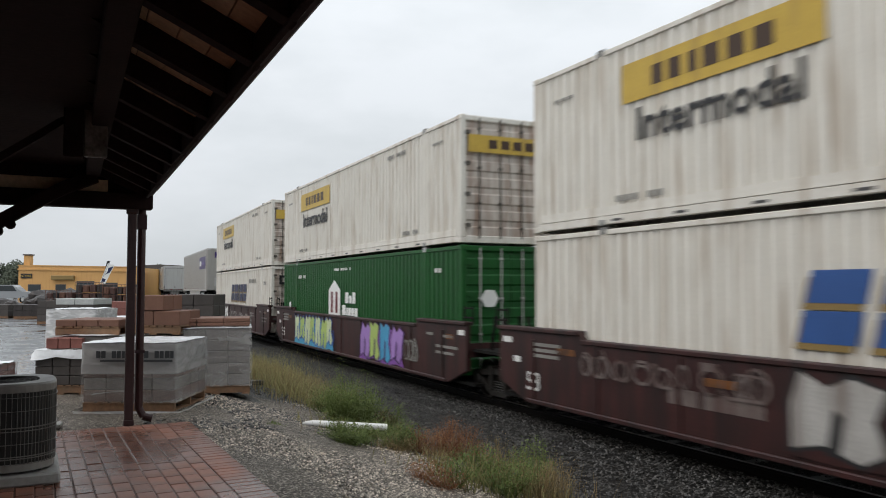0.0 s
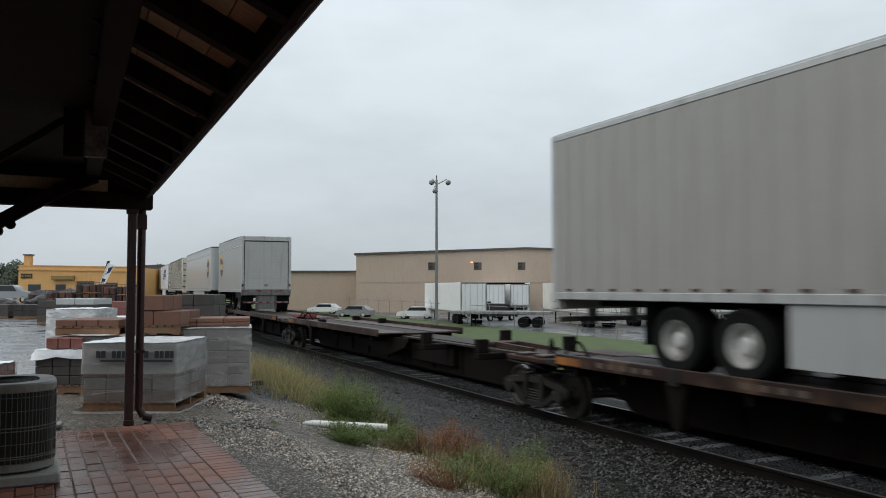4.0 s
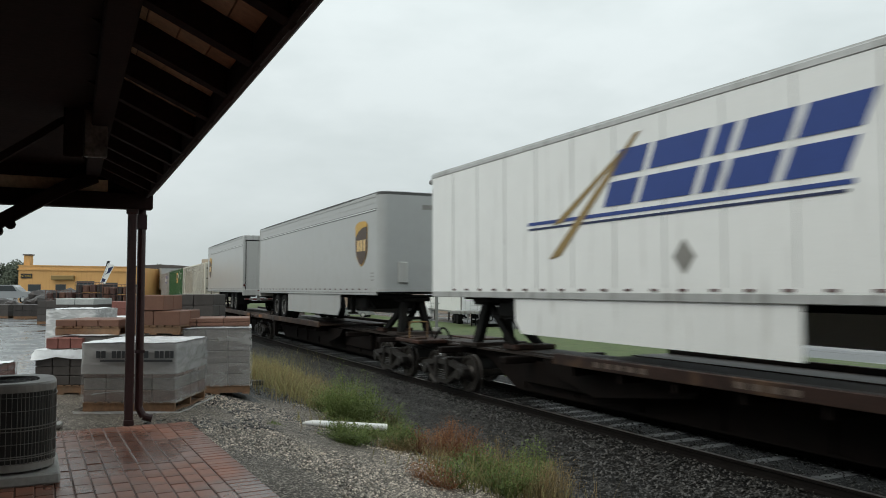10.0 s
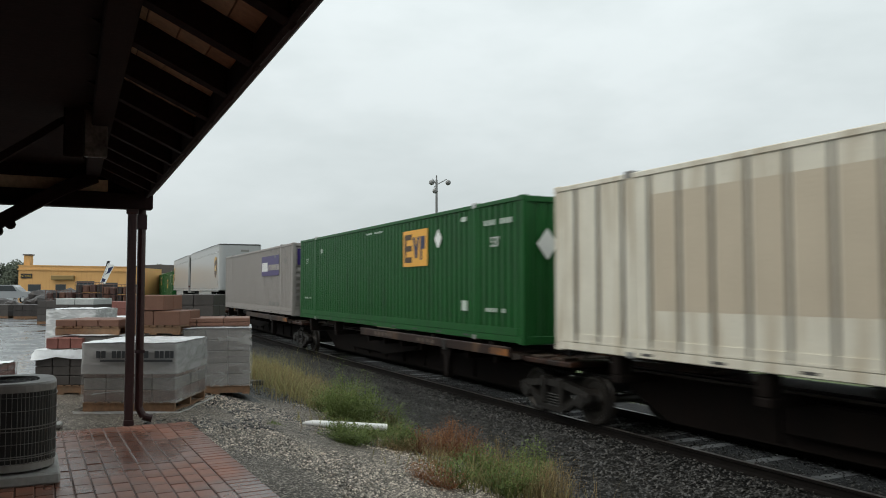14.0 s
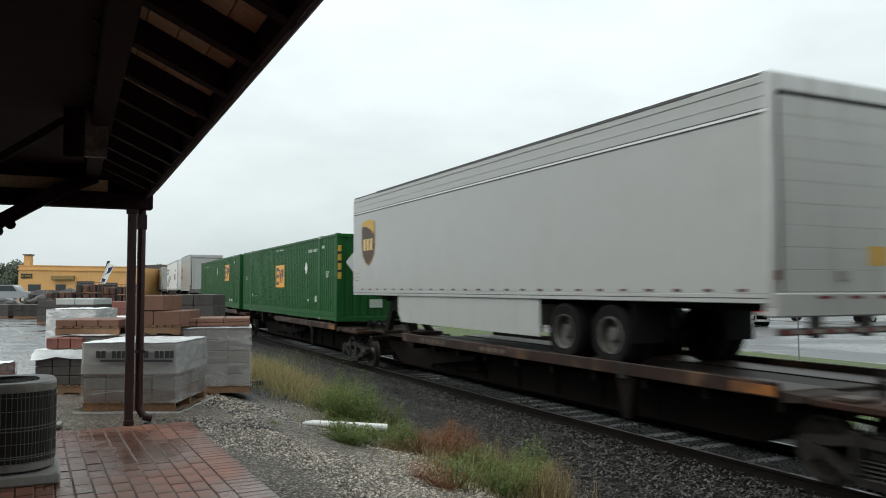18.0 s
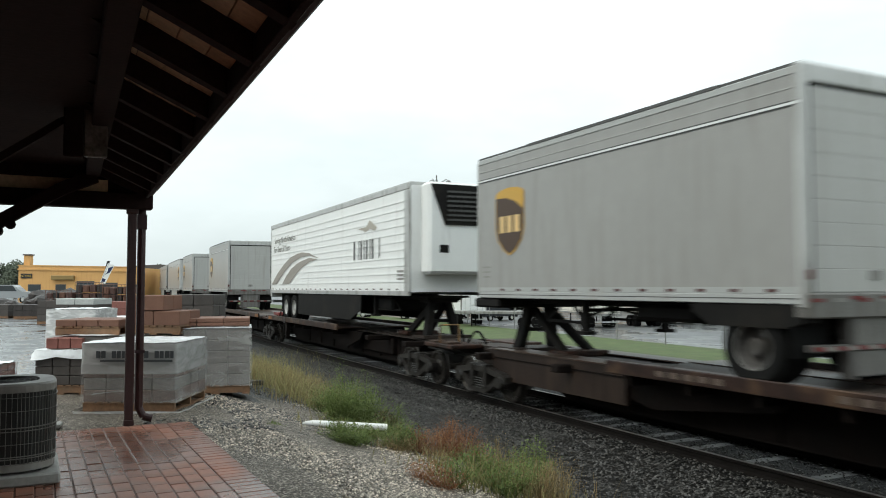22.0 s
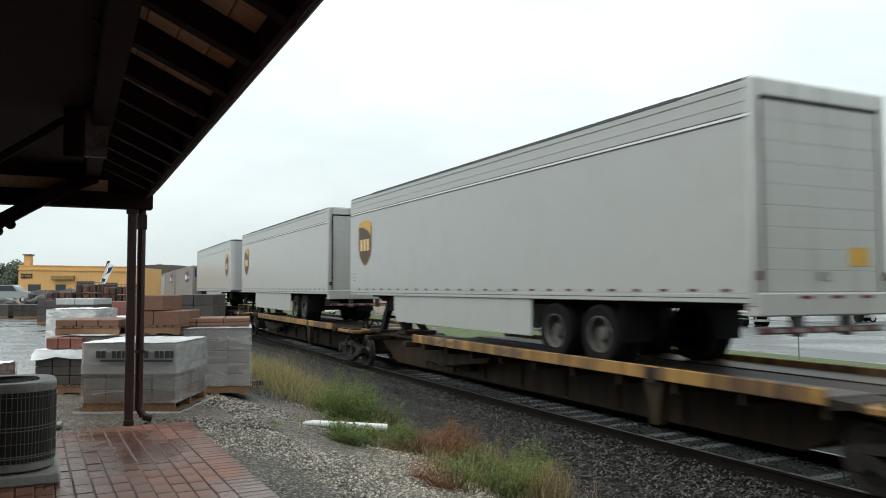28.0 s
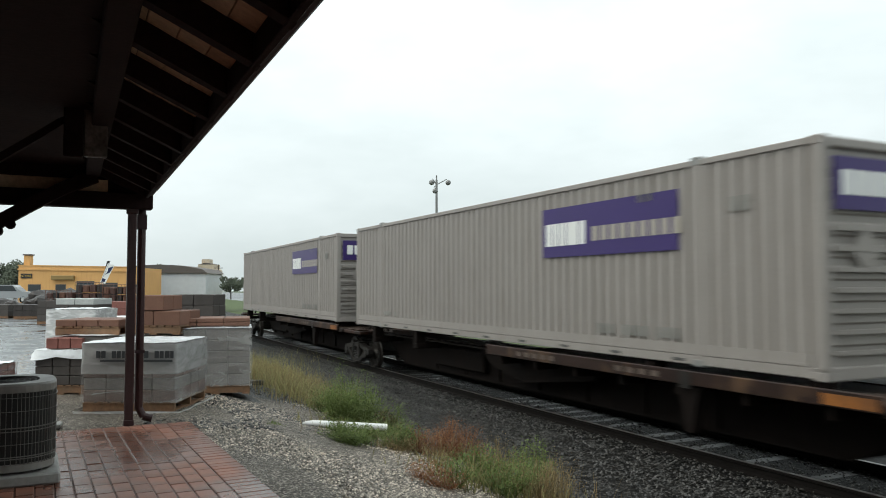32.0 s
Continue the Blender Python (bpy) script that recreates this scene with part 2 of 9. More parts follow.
def damp(ma, scale, lo, hi, dark=0.55):
    """Wet patches that run over many pieces: glossier and darker where the water lies."""
    n, l = ma.node_tree.nodes, ma.node_tree.links
    b = n["Principled BSDF"]
    geo, no, rp, dk, mx = n.new("ShaderNodeNewGeometry"), n.new("ShaderNodeTexNoise"), n.new("ShaderNodeMapRange"), n.new("ShaderNodeMapRange"), n.new("ShaderNodeMixRGB")
    no.inputs["Scale"].default_value, no.inputs["Detail"].default_value = scale, 4
    rp.inputs["From Min"].default_value, rp.inputs["From Max"].default_value = 0.42, 0.62
    rp.inputs["To Min"].default_value, rp.inputs["To Max"].default_value = lo, hi
    dk.inputs["From Min"].default_value, dk.inputs["From Max"].default_value = 0.42, 0.62
    dk.inputs["To Min"].default_value, dk.inputs["To Max"].default_value = dark, 1.0
    mx.blend_type, mx.inputs["Fac"].default_value = "MULTIPLY", 1.0
    l.new(geo.outputs["Position"], no.inputs["Vector"])
    l.new(no.outputs["Fac"], rp.inputs["Value"])
    l.new(no.outputs["Fac"], dk.inputs["Value"])
    l.new(rp.outputs["Result"], b.inputs["Roughness"])
    l.new(b.inputs["Base Color"].links[0].from_socket, mx.inputs["Color1"])
    l.new(dk.outputs["Result"], mx.inputs["Color2"])
    l.new(mx.outputs["Color"], b.inputs["Base Color"])
    return ma


def wrap(name, lo, hi, scale, col=(0.72, 0.73, 0.74)):
    """Shrink wrap: thin clear plastic, with whitish alpha streaks painted in as the folds' highlights."""
    ma = surf(name, col, rough=0.14, var=0.06, scale=3, fine=14, bump=0.0, spec=0.6)
    n, l = ma.node_tree.nodes, ma.node_tree.links
    b = n["Principled BSDF"]
    tc, mp, no, rp, bp = n.new("ShaderNodeTexCoord"), n.new("ShaderNodeMapping"), n.new("ShaderNodeTexNoise"), n.new("ShaderNodeMapRange"), n.new("ShaderNodeBump")
    mp.inputs["Scale"].default_value = (1.0, 1.0, 3.2)
    mp.inputs["Rotation"].default_value = (0.25, 0.2, 0.0)
    no.inputs["Scale"].default_value, no.inputs["Detail"].default_value, no.inputs["Distortion"].default_value = scale, 5, 1.2
    rp.inputs["From Min"].default_value, rp.inputs["From Max"].default_value = 0.42, 0.7
    rp.inputs["To Min"].default_value, rp.inputs["To Max"].default_value = lo, hi
    bp.inputs["Strength"].default_value, bp.inputs["Distance"].default_value = 0.9, 0.02
    l.new(tc.outputs["Object"], mp.inputs["Vector"])
    l.new(mp.outputs["Vector"], no.inputs["Vector"])
    l.new(no.outputs["Fac"], rp.inputs["Value"])
    l.new(rp.outputs["Result"], b.inputs["Alpha"])
    l.new(no.outputs["Fac"], bp.inputs["Height"])
    l.new(bp.outputs["Normal"], b.inputs["Normal"])
    return ma


def leaves(name, col, var=0.5):
    """Leaves: half the light that falls on one side comes out at the other."""
    ma = surf(name, col, rough=0.65, var=var, island=1.2, bump=0.0, spec=0.25)
    n, l = ma.node_tree.nodes, ma.node_tree.links
    b, out = n["Principled BSDF"], n["Material Output"]
    tr, mx = n.new("ShaderNodeBsdfTranslucent"), n.new("ShaderNodeMixShader")
    mx.inputs["Fac"].default_value = 0.4
    l.new(b.inputs["Base Color"].links[0].from_socket, tr.inputs["Color"])
    l.new(b.outputs["BSDF"], mx.inputs[1])
    l.new(tr.outputs["BSDF"], mx.inputs[2])
    l.new(mx.outputs["Shader"], out.inputs["Surface"])
    return ma


def glow(name, col, strength):
    ma = bpy.data.materials.new(name)
    ma.use_nodes = True
    b = ma.node_tree.nodes["Principled BSDF"]
    b.inputs["Base Color"].default_value = (*col, 1)
    b.inputs["Emission Color"].default_value, b.inputs["Emission Strength"].default_value = (*col, 1), strength
    return ma


def clear(name, col, alpha, rough=0.2):
    """Thin plastic film or glass that lets part of the light through."""
    ma = surf(name, col, rough=rough, var=0.1, scale=3, fine=14, bump=0.6, spec=0.5)
    ma.node_tree.nodes["Principled BSDF"].inputs["Alpha"].default_value = alpha
    return ma


def stones(name, cols, scale, rough=0.45, bump=1.0):
    """Packed crushed stone: every cell its own grey, dark gaps between."""
    ma = bpy.data.materials.new(name)
    ma.use_nodes = True
    n, l = ma.node_tree.nodes, ma.node_tree.links
    b = n["Principled BSDF"]
    tc, vo, ed = n.new("ShaderNodeTexCoord"), n.new("ShaderNodeTexVoronoi"), n.new("ShaderNodeTexVoronoi")
    vo.inputs["Scale"].default_value = ed.inputs["Scale"].default_value = scale
    ed.feature = "DISTANCE_TO_EDGE"
    big = n.new("ShaderNodeTexNoise")
    big.inputs["Scale"].default_value, big.inputs["Detail"].default_value = 1.3, 4
    for x in (vo, ed, big):
        l.new(tc.outputs["Object"], x.inputs["Vector"])
    sep, rp, gap, m1, m2 = n.new("ShaderNodeSeparateColor"), n.new("ShaderNodeValToRGB"), n.new("ShaderNodeMapRange"), n.new("ShaderNodeMixRGB"), n.new("ShaderNodeMixRGB")
    l.new(vo.outputs["Color"], sep.inputs["Color"])
    l.new(sep.outputs["Red"], rp.inputs["Fac"])
    rp.color_ramp.elements[0].color, rp.color_ramp.elements[1].color = (*cols[0], 1), (*cols[2], 1)
    e = rp.color_ramp.elements.new(0.6)
    e.color = (*cols[1], 1)
    gap.inputs["From Min"].default_value, gap.inputs["From Max"].default_value = 0.0, 0.07
    l.new(ed.outputs["Distance"], gap.inputs["Value"])
    l.new(gap.outputs["Result"], m1.inputs["Fac"])
    m1.inputs["Color1"].default_value = (*[c * 0.3 for c in cols[0]], 1)
    l.new(rp.outputs["Color"], m1.inputs["Color2"])
    m2.blend_type, m2.inputs["Fac"].default_value = "MULTIPLY", 0.6
    l.new(m1.outputs["Color"], m2.inputs["Color1"])
    l.new(big.outputs["Fac"], m2.inputs["Color2"])
    bc = n.new("ShaderNodeBrightContrast")
    bc.inputs["Bright"].default_value = 0.0
    l.new(m2.outputs["Color"], bc.inputs["Color"])
    l.new(bc.outputs["Color"], b.inputs["Base Color"])
    b.inputs["Roughness"].default_value, b.inputs["Specular IOR Level"].default_value = rough, 0.15
    bp = n.new("ShaderNodeBump")
    bp.inputs["Strength"].default_value, bp.inputs["Distance"].default_value = bump, 0.02
    l.new(gap.outputs["Result"], bp.inputs["Height"])
    l.new(bp.outputs["Normal"], b.inputs["Normal"])
    return ma


GRIME = (0.10, 0.085, 0.07)
M_white = surf("white_container_paint", (0.69, 0.665, 0.605), 0.5, var=0.08, dirt=(0.42, 0.35, 0.27), dirt_at=0.58)
M_whitedoor = surf("grimy_white_door_paint", (0.56, 0.51, 0.46), 0.55, var=0.16, scale=2.5, dirt=(0.27, 0.17, 0.12), dirt_at=0.50)
M_cream = surf("weathered_cream_paint", (0.66, 0.625, 0.53), 0.55, var=0.1, dirt=(0.42, 0.35, 0.25), dirt_at=0.55)
M_brightwhite = surf("clean_white_paint", (0.76, 0.77, 0.76), 0.42, var=0.05, dirt=(0.45, 0.44, 0.42), dirt_at=0.68)
M_green = surf("green_container_paint", (0.0095, 0.082, 0.0175), 0.45, var=0.15, dirt=(0.014, 0.05, 0.018), dirt_at=0.6, spec=0.22)
M_greytrailer = surf("grey_trailer_panel_paint", (0.31, 0.30, 0.28), 0.45, var=0.07, dirt=(0.24, 0.225, 0.2), dirt_at=0.64)
M_grey = surf("grey_container_paint", (0.275, 0.252, 0.234), 0.5, var=0.07, dirt=(0.215, 0.19, 0.17), dirt_at=0.64)
M_silver = surf("grey_trailer_paint", (0.35, 0.358, 0.355), 0.28, var=0.035, scale=0.3, fine=5, bump=0.02, dirt=(0.335, 0.34, 0.333), dirt_at=0.56, streak=False, spec=0.5)
M_pupgrey = surf("older_grey_trailer_paint", (0.285, 0.283, 0.272), 0.34, var=0.06, scale=0.4, fine=5, bump=0.03, dirt=(0.235, 0.228, 0.212), dirt_at=0.58, spec=0.45)
M_rearsteel = surf("dull_rear_steel", (0.15, 0.147, 0.14), 0.5, 0.1, var=0.3, scale=2.0, bump=0.1, dirt=(0.085, 0.075, 0.065), dirt_at=0.52)
M_silverdoor = surf("grey_door_paint", (0.40, 0.40, 0.387), 0.4, var=0.06, scale=0.8, bump=0.03, dirt=(0.32, 0.308, 0.288), dirt_at=0.58)
M_alu = surf("worn_aluminium", (0.46, 0.46, 0.45), 0.42, 0.55, var=0.12, dirt=(0.2, 0.19, 0.17), dirt_at=0.6)
M_steel = surf("dull_steel", (0.3, 0.3, 0.29), 0.5, 0.6, var=0.2, dirt=GRIME, dirt_at=0.55)
M_darkrail = surf("dark_trim", (0.06, 0.06, 0.058), 0.5, var=0.2, bump=0.05)
M_black = surf("black_underframe", (0.010, 0.0095, 0.009), 0.7, var=0.3, dirt=(0.022, 0.019, 0.016), dirt_at=0.6, streak=False, spec=0.12)
M_rubber = surf("tyre_rubber", (0.008, 0.008, 0.008), 0.85, var=0.25, fine=60, bump=0.2, spec=0.12)
M_rim = surf("steel_wheel_rim", (0.55, 0.55, 0.53), 0.4, 0.3, var=0.15, dirt=(0.15, 0.13, 0.11), dirt_at=0.55, streak=False)
M_darkrim = surf("dark_wheel_rim", (0.085, 0.08, 0.077), 0.55, 0.1, var=0.2, dirt=(0.04, 0.035, 0.03), dirt_at=0.5, streak=False)
M_rimlip = surf("worn_rim_lip", (0.24, 0.235, 0.225), 0.4, 0.3, var=0.3, dirt=(0.08, 0.07, 0.06), dirt_at=0.5, streak=False)
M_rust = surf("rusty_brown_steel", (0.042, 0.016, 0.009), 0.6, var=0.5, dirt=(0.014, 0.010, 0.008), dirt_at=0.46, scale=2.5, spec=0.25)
# near-black steel: the shade below the deck is painted into its colour
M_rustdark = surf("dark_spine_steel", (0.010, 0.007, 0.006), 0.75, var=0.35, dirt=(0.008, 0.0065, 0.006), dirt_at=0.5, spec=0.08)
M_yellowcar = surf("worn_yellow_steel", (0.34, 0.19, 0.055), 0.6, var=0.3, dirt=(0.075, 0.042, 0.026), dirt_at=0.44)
# grimy ochre steel, darkened to carry the shade below the deck
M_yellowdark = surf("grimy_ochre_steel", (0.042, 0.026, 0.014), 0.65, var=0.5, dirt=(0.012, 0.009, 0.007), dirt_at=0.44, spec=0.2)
M_maroon = surf("maroon_well_car_paint", (0.046, 0.0145, 0.0135), 0.5, var=0.4, scale=2.0, dirt=(0.016, 0.010, 0.0095), dirt_at=0.48)
M_deck = surf("wet_steel_deck", (0.045, 0.031, 0.024), 0.45, 0.0, var=0.45, scale=1.2, bump=0.2, dirt=(0.05, 0.024, 0.015), dirt_at=0.54, streak=False, spec=0.22)
M_bogie = surf("grimy_bogie_iron", (0.019, 0.017, 0.0155), 0.4, 0.0, var=0.5, scale=5, bump=0.35, spec=0.35)
M_wheel = surf("rolled_wheel_steel", (0.042, 0.037, 0.033), 0.38, 0.4, var=0.35, spec=0.3)
M_tread = surf("bright_wheel_tread", (0.5, 0.5, 0.5), 0.2, 0.9, var=0.1)
M_orange = surf("orange_warning_paint", (0.30, 0.11, 0.022), 0.5, var=0.3, scale=4, dirt=(0.06, 0.03, 0.018), dirt_at=0.46, streak=False)
M_gold = surf("gold_panel", (0.52, 0.35, 0.055), 0.45, var=0.14, scale=2.5, dirt=(0.36, 0.24, 0.06), dirt_at=0.58)
M_emp = surf("amber_panel", (0.75, 0.38, 0.05), 0.45, var=0.08)
M_brown = surf("dark_brown_mark", (0.05, 0.025, 0.012), 0.45, var=0.1)
M_shield = surf("golden_mark", (0.50, 0.29, 0.04), 0.4, var=0.1)
M_purple = surf("purple_panel", (0.034, 0.017, 0.118), 0.42, var=0.08)
M_blue = surf("blue_mark", (0.02, 0.05, 0.22), 0.45, var=0.1)
M_navy = surf("navy_mark", (0.012, 0.02, 0.07), 0.45, var=0.1)
M_ink = surf("black_mark", (0.02, 0.02, 0.022), 0.5, var=0.1)
M_fade = surf("faded_mark", (0.22, 0.215, 0.2), 0.6, var=0.2)
M_label = surf("white_mark", (0.75, 0.76, 0.74), 0.45, var=0.08)
M_red = surf("red_mark", (0.13, 0.014, 0.014), 0.5, var=0.15)
M_bronze = surf("bronze_mark", (0.25, 0.17, 0.06), 0.45, var=0.1)
M_tan = surf("grey_tan_mark", (0.36, 0.33, 0.28), 0.5, var=0.1)
M_lightred = surf("red_tail_lamp", (0.08, 0.008, 0.007), 0.25, var=0.1, bump=0.0)

# ------------------------------------------------------------------ the train: wheels, bogies and cars
HW = 1.295


def road_wheel(parent, x, y, r, rim_mat, outward):
    """A dual road wheel: tyre > rim."""
    g = Geo()
    w, hub = 0.27, r - 0.12
    for k in (0.0, 0.30):
        y0 = y - outward * k
        a, b = sorted((y0, y0 - outward * w))
        g.lathe([(r * 0.58, a + 0.02), (r * 0.9, a), (r * 0.985, a + 0.03), (r, a + 0.07), (r, b - 0.07), (r * 0.985, b - 0.03), (r * 0.9, b), (r * 0.58, b - 0.02)], (x, 0, hub), "y", 28)
    tyre = part("tyre", g, M_rubber, parent, smooth=False)
    s = outward
    g = Geo().lathe([(0.0, y - s * 0.05), (0.10, y - s * 0.05), (0.12, y - s * 0.07), (0.13, y - s * 0.18), (r * 0.44, y - s * 0.20), (r * 0.53, y - s * 0.15), (r * 0.565, y - s * 0.035), (r * 0.58, y - s * 0.03), (r * 0.58, y - s * 0.2)], (x, 0, hub), "y", 24)
    for i in range(8):
        a = i * math.pi / 4
        g.tube((x + 0.16 * math.cos(a), y - s * 0.21, hub + 0.16 * math.sin(a)), (x + 0.16 * math.cos(a), y - s * 0.16, hub + 0.16 * math.sin(a)), 0.018, 6)
    part("rim_lip", Geo().lathe([(r * 0.57, y - s * 0.03), (r * 0.575, y - s * 0.014), (r * 0.605, y - s * 0.014), (r * 0.61, y - s * 0.04)], (x, 0, hub), "y", 24), M_rimlip, tyre, "worn pale rim lip")
    part("rim", g, rim_mat, tyre)
    return tyre


_bogie = {}


def bogie(parent, x, first=True):
    """A three-piece bogie under a car: bolster > side frames, springs, wheelsets."""
    g = Geo().box(-0.22, 0.22, -1.0, 1.0, 0.42, 0.72, 0.03)
    g.lathe([(0.0, 0.86), (0.36, 0.86), (0.36, 0.72), (0.0, 0.72)], (0, 0, 0), "z", 16)
    if "bolster" not in _bogie:
        b = part("bogie", g, M_bogie, parent)
        for s in (-1, 1):
            a, c = sorted((s * 0.92, s * 1.08))
            f = Geo()
            f.prism([(-1.13, 0.42), (-1.13, 0.55), (-0.95, 0.62), (-0.62, 0.65), (-0.38, 0.70), (0.38, 0.70), (0.62, 0.65), (0.95, 0.62), (1.13, 0.55), (1.13, 0.42), (0.95, 0.50), (0.62, 0.53), (0.36, 0.58), (-0.36, 0.58), (-0.62, 0.53), (-0.95, 0.50)], "y", a, c)
            for k in (-1, 1):
                f.prism([(k * 1.13, 0.44), (k * 0.98, 0.33), (k * 0.74, 0.36), (k * 0.46, 0.22), (k * 0.3, 0.16), (k * 0.3, 0.28), (k * 0.5, 0.36), (k * 0.72, 0.5), (k * 0.9, 0.53)], "y", a, c)
            f.box(-0.34, 0.34, a, c, 0.14, 0.25)
            f.box(-0.34, -0.22, s * 1.0 - 0.12, s * 1.0 + 0.12, 0.25, 0.75, 0.02)
            f.box(0.22, 0.34, s * 1.0 - 0.12, s * 1.0 + 0.12, 0.25, 0.75, 0.02)
            for k in (-0.89, 0.89):
                f.lathe([(0.0, s * 1.13), (0.12, s * 1.13), (0.14, s * 1.06), (0.14, s * 0.9)], (k, 0, 0.42), "y", 12)
            part("side_frame", f, M_bogie, b)
            sp = Geo()
            for k in (-0.13, 0.0, 0.13):
                for j in range(5):
                    sp.lathe([(0.06, 0.22 + j * 0.05), (0.075, 0.235 + j * 0.05), (0.06, 0.25 + j * 0.05)], (k, s * 1.03, 0), "z", 10)
            tagged(part("spring", sp, M_bogie, b), kind="stuff")
        for k in (-0.89, 0.89):
            w = Geo().tube((0, -1.0, 0), (0, 1.0, 0), 0.08, 12)
            for s in (-1, 1):
                w.lathe([(0.08, s * 0.66), (0.16, s * 0.68), (0.18, s * 0.73), (0.31, s * 0.74), (0.36, s * 0.70), (0.445, s * 0.68), (0.445, s * 0.705), (0.42, s * 0.72), (0.415, s * 0.83), (0.37, s * 0.83), (0.33, s * 0.79), (0.2, s * 0.78), (0.16, s * 0.85), (0.1, s * 0.86)], (0, 0, 0), "y", 28)
                for i in range(3):
                    a = i * 2.094
                    w.tube((0.25 * math.cos(a), s * 0.72, 0.25 * math.sin(a)), (0.25 * math.cos(a), s * 0.80, 0.25 * math.sin(a)), 0.05, 8)
            ws = part("wheelset", w, M_wheel, b)
            ws.matrix_basis = pose(k, 0, 0.42)
            for s in (-1, 1):
                part("tread", Geo().lathe([(0.4165, s * 0.735), (0.4165, s * 0.815)], (0, 0, 0), "y", 28), M_tread, ws)
        _bogie["bolster"] = b
        b.matrix_basis = pose(x, 0, 0)
    else:
        b = again(_bogie["bolster"], parent, pose(x, 0, 0))
    for c in b.children:
        if c.name.startswith("wheelset"):
            SPINNING.append((c, parent))
    return b


_spine = {}


def spine_car(u0, u1, wheels_lead, colour, ends=(False, False), hitch=True, deck=8.7, fold=False):
    """One platform of an articulated spine car from u0 to u1 along the train."""
    L = u1 - u0
    half = L / 2
    # each car's steel, and a copy darkened with painted shade for under-deck parts
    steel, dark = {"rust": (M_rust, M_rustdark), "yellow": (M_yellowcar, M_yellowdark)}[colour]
    car = thing("spine_car", Matrix(), "rusty brown articulated spine car platform on bogies" if colour == "rust" else "worn yellow articulated spine car platform on bogies", "railway car", "spine cars of the train")
    w = 1 if wheels_lead else -1          # the end that carries the trailer's wheels
    g = Geo()
    ea, eb = (2.75 if e else 0.95 for e in ends)
    tops = [(-half + 0.05, 0.82), (-half + 0.05, 1.02), (half - 0.05, 1.02), (half - 0.05, 0.82), (half - ea, 0.82), (half - ea - 1.3, 0.22), (-half + eb + 1.3, 0.22), (-half + eb, 0.82)]
    g.prism(tops, "y", -0.38, 0.38)
    for k in range(7):
        x = -half + 4.4 + k * (L - 8.8) / 6
        g.box(x - 0.04, x + 0.04, -0.42, 0.42, 0.28, 1.0)
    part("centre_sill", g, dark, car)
    part("sill_top", Geo().box(-half + 0.1, half - 0.1, -0.4, 0.4, 1.02, 1.05), M_deckdull, car, "wet grey steel top plate")
    # running decks for the road wheels, on both sides of the sill
    d0, d1 = (half - 1.1 - deck, half - 1.1) if w > 0 else (-half + 1.1, -half + 1.1 + deck)
    # hose coil and clutter on the end platforms
    for e in (-1, 1):
        arc = [(e * (half - 0.25 - 0.34 * q / 8), -0.55 + 0.04 * q, 1.06 + 0.30 * math.sin(math.pi * q / 8)) for q in range(9)]
        part("air_hose", Geo().sweep(arc, 0.028), M_rubber, car, "looped black rubber air hose")
        part("end_plate", Geo().box(*sorted((e * (half - 0.5), e * (half - 0.16))), -1.20, -0.86, 1.08, 1.13, 0.01), M_deck, car, "wet bare steel plate")
    part("centre_deck", Geo().box(d0, d1, -0.44, 0.44, 1.06, 1.10), M_deckdull, car, "dull brown deck plate")
    for s in (-1, 1):
        y0, y1 = sorted((s * 0.44, s * 1.30))
        part("wheel_deck", Geo().box(d0, d1, y0, y1, 1.08, 1.12), M_deck, car, "wet bare steel running deck")
        y0, y1 = sorted((s * 1.30, s * 1.36))
        g = Geo().box(d0, d1, y0, y1, 1.025, 1.225, 0.012)
        x = d0 + 0.5
        while x < d1:
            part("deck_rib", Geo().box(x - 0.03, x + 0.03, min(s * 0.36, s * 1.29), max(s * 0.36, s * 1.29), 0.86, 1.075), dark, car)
            x += 1.25
        part("side_sill", g, M_sill if colour == "rust" else steel, car)
        y0, y1 = sorted((s * 1.361, s * 1.366))
        g = Geo()
        for k in range(9):
            q = d0 + 1.2 + k * 0.28 + (1.6 if k > 4 else 0.0)
            g.box(q, q + 0.16, y0, y1, 1.08, 1.165)
        tagged(part("side_stencil", g, M_stencil, car, "worn stencil bars"), kind="stuff")
        e = d1 - 0.75 if w > 0 else d0 + 0.05
        part("end_marker", Geo().box(e, e + 0.7, y0, y1, 1.05, 1.18), M_orange if colour == "rust" else M_yellowcar, car, "faded orange end marker")
        # the step down to the narrow part of the car
        q = d0 if w > 0 else d1
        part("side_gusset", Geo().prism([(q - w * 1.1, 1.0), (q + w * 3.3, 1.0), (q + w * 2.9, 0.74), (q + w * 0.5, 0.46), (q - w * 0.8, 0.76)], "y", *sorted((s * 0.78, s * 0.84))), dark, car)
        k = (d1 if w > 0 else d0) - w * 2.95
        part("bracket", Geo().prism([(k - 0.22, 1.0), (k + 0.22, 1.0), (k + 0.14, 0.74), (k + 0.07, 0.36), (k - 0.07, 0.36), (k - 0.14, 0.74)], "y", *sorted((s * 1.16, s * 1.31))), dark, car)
        part("bracket_plate", Geo().box(k - 0.11, k + 0.11, *sorted((s * 1.362, s * 1.372)), 0.98, 1.21), M_bogie, car, "bolted dark joint plate")
        e1 = d1 if w > 0 else d0
        part("deck_tip", Geo().prism([(e1, 0.98), (e1, 1.11), (e1 + w * 0.34, 1.09), (e1 + w * 0.34, 1.02)], "y", *sorted((s * 0.5, s * 1.3))), M_deckdull, car, "bent wet steel deck end")
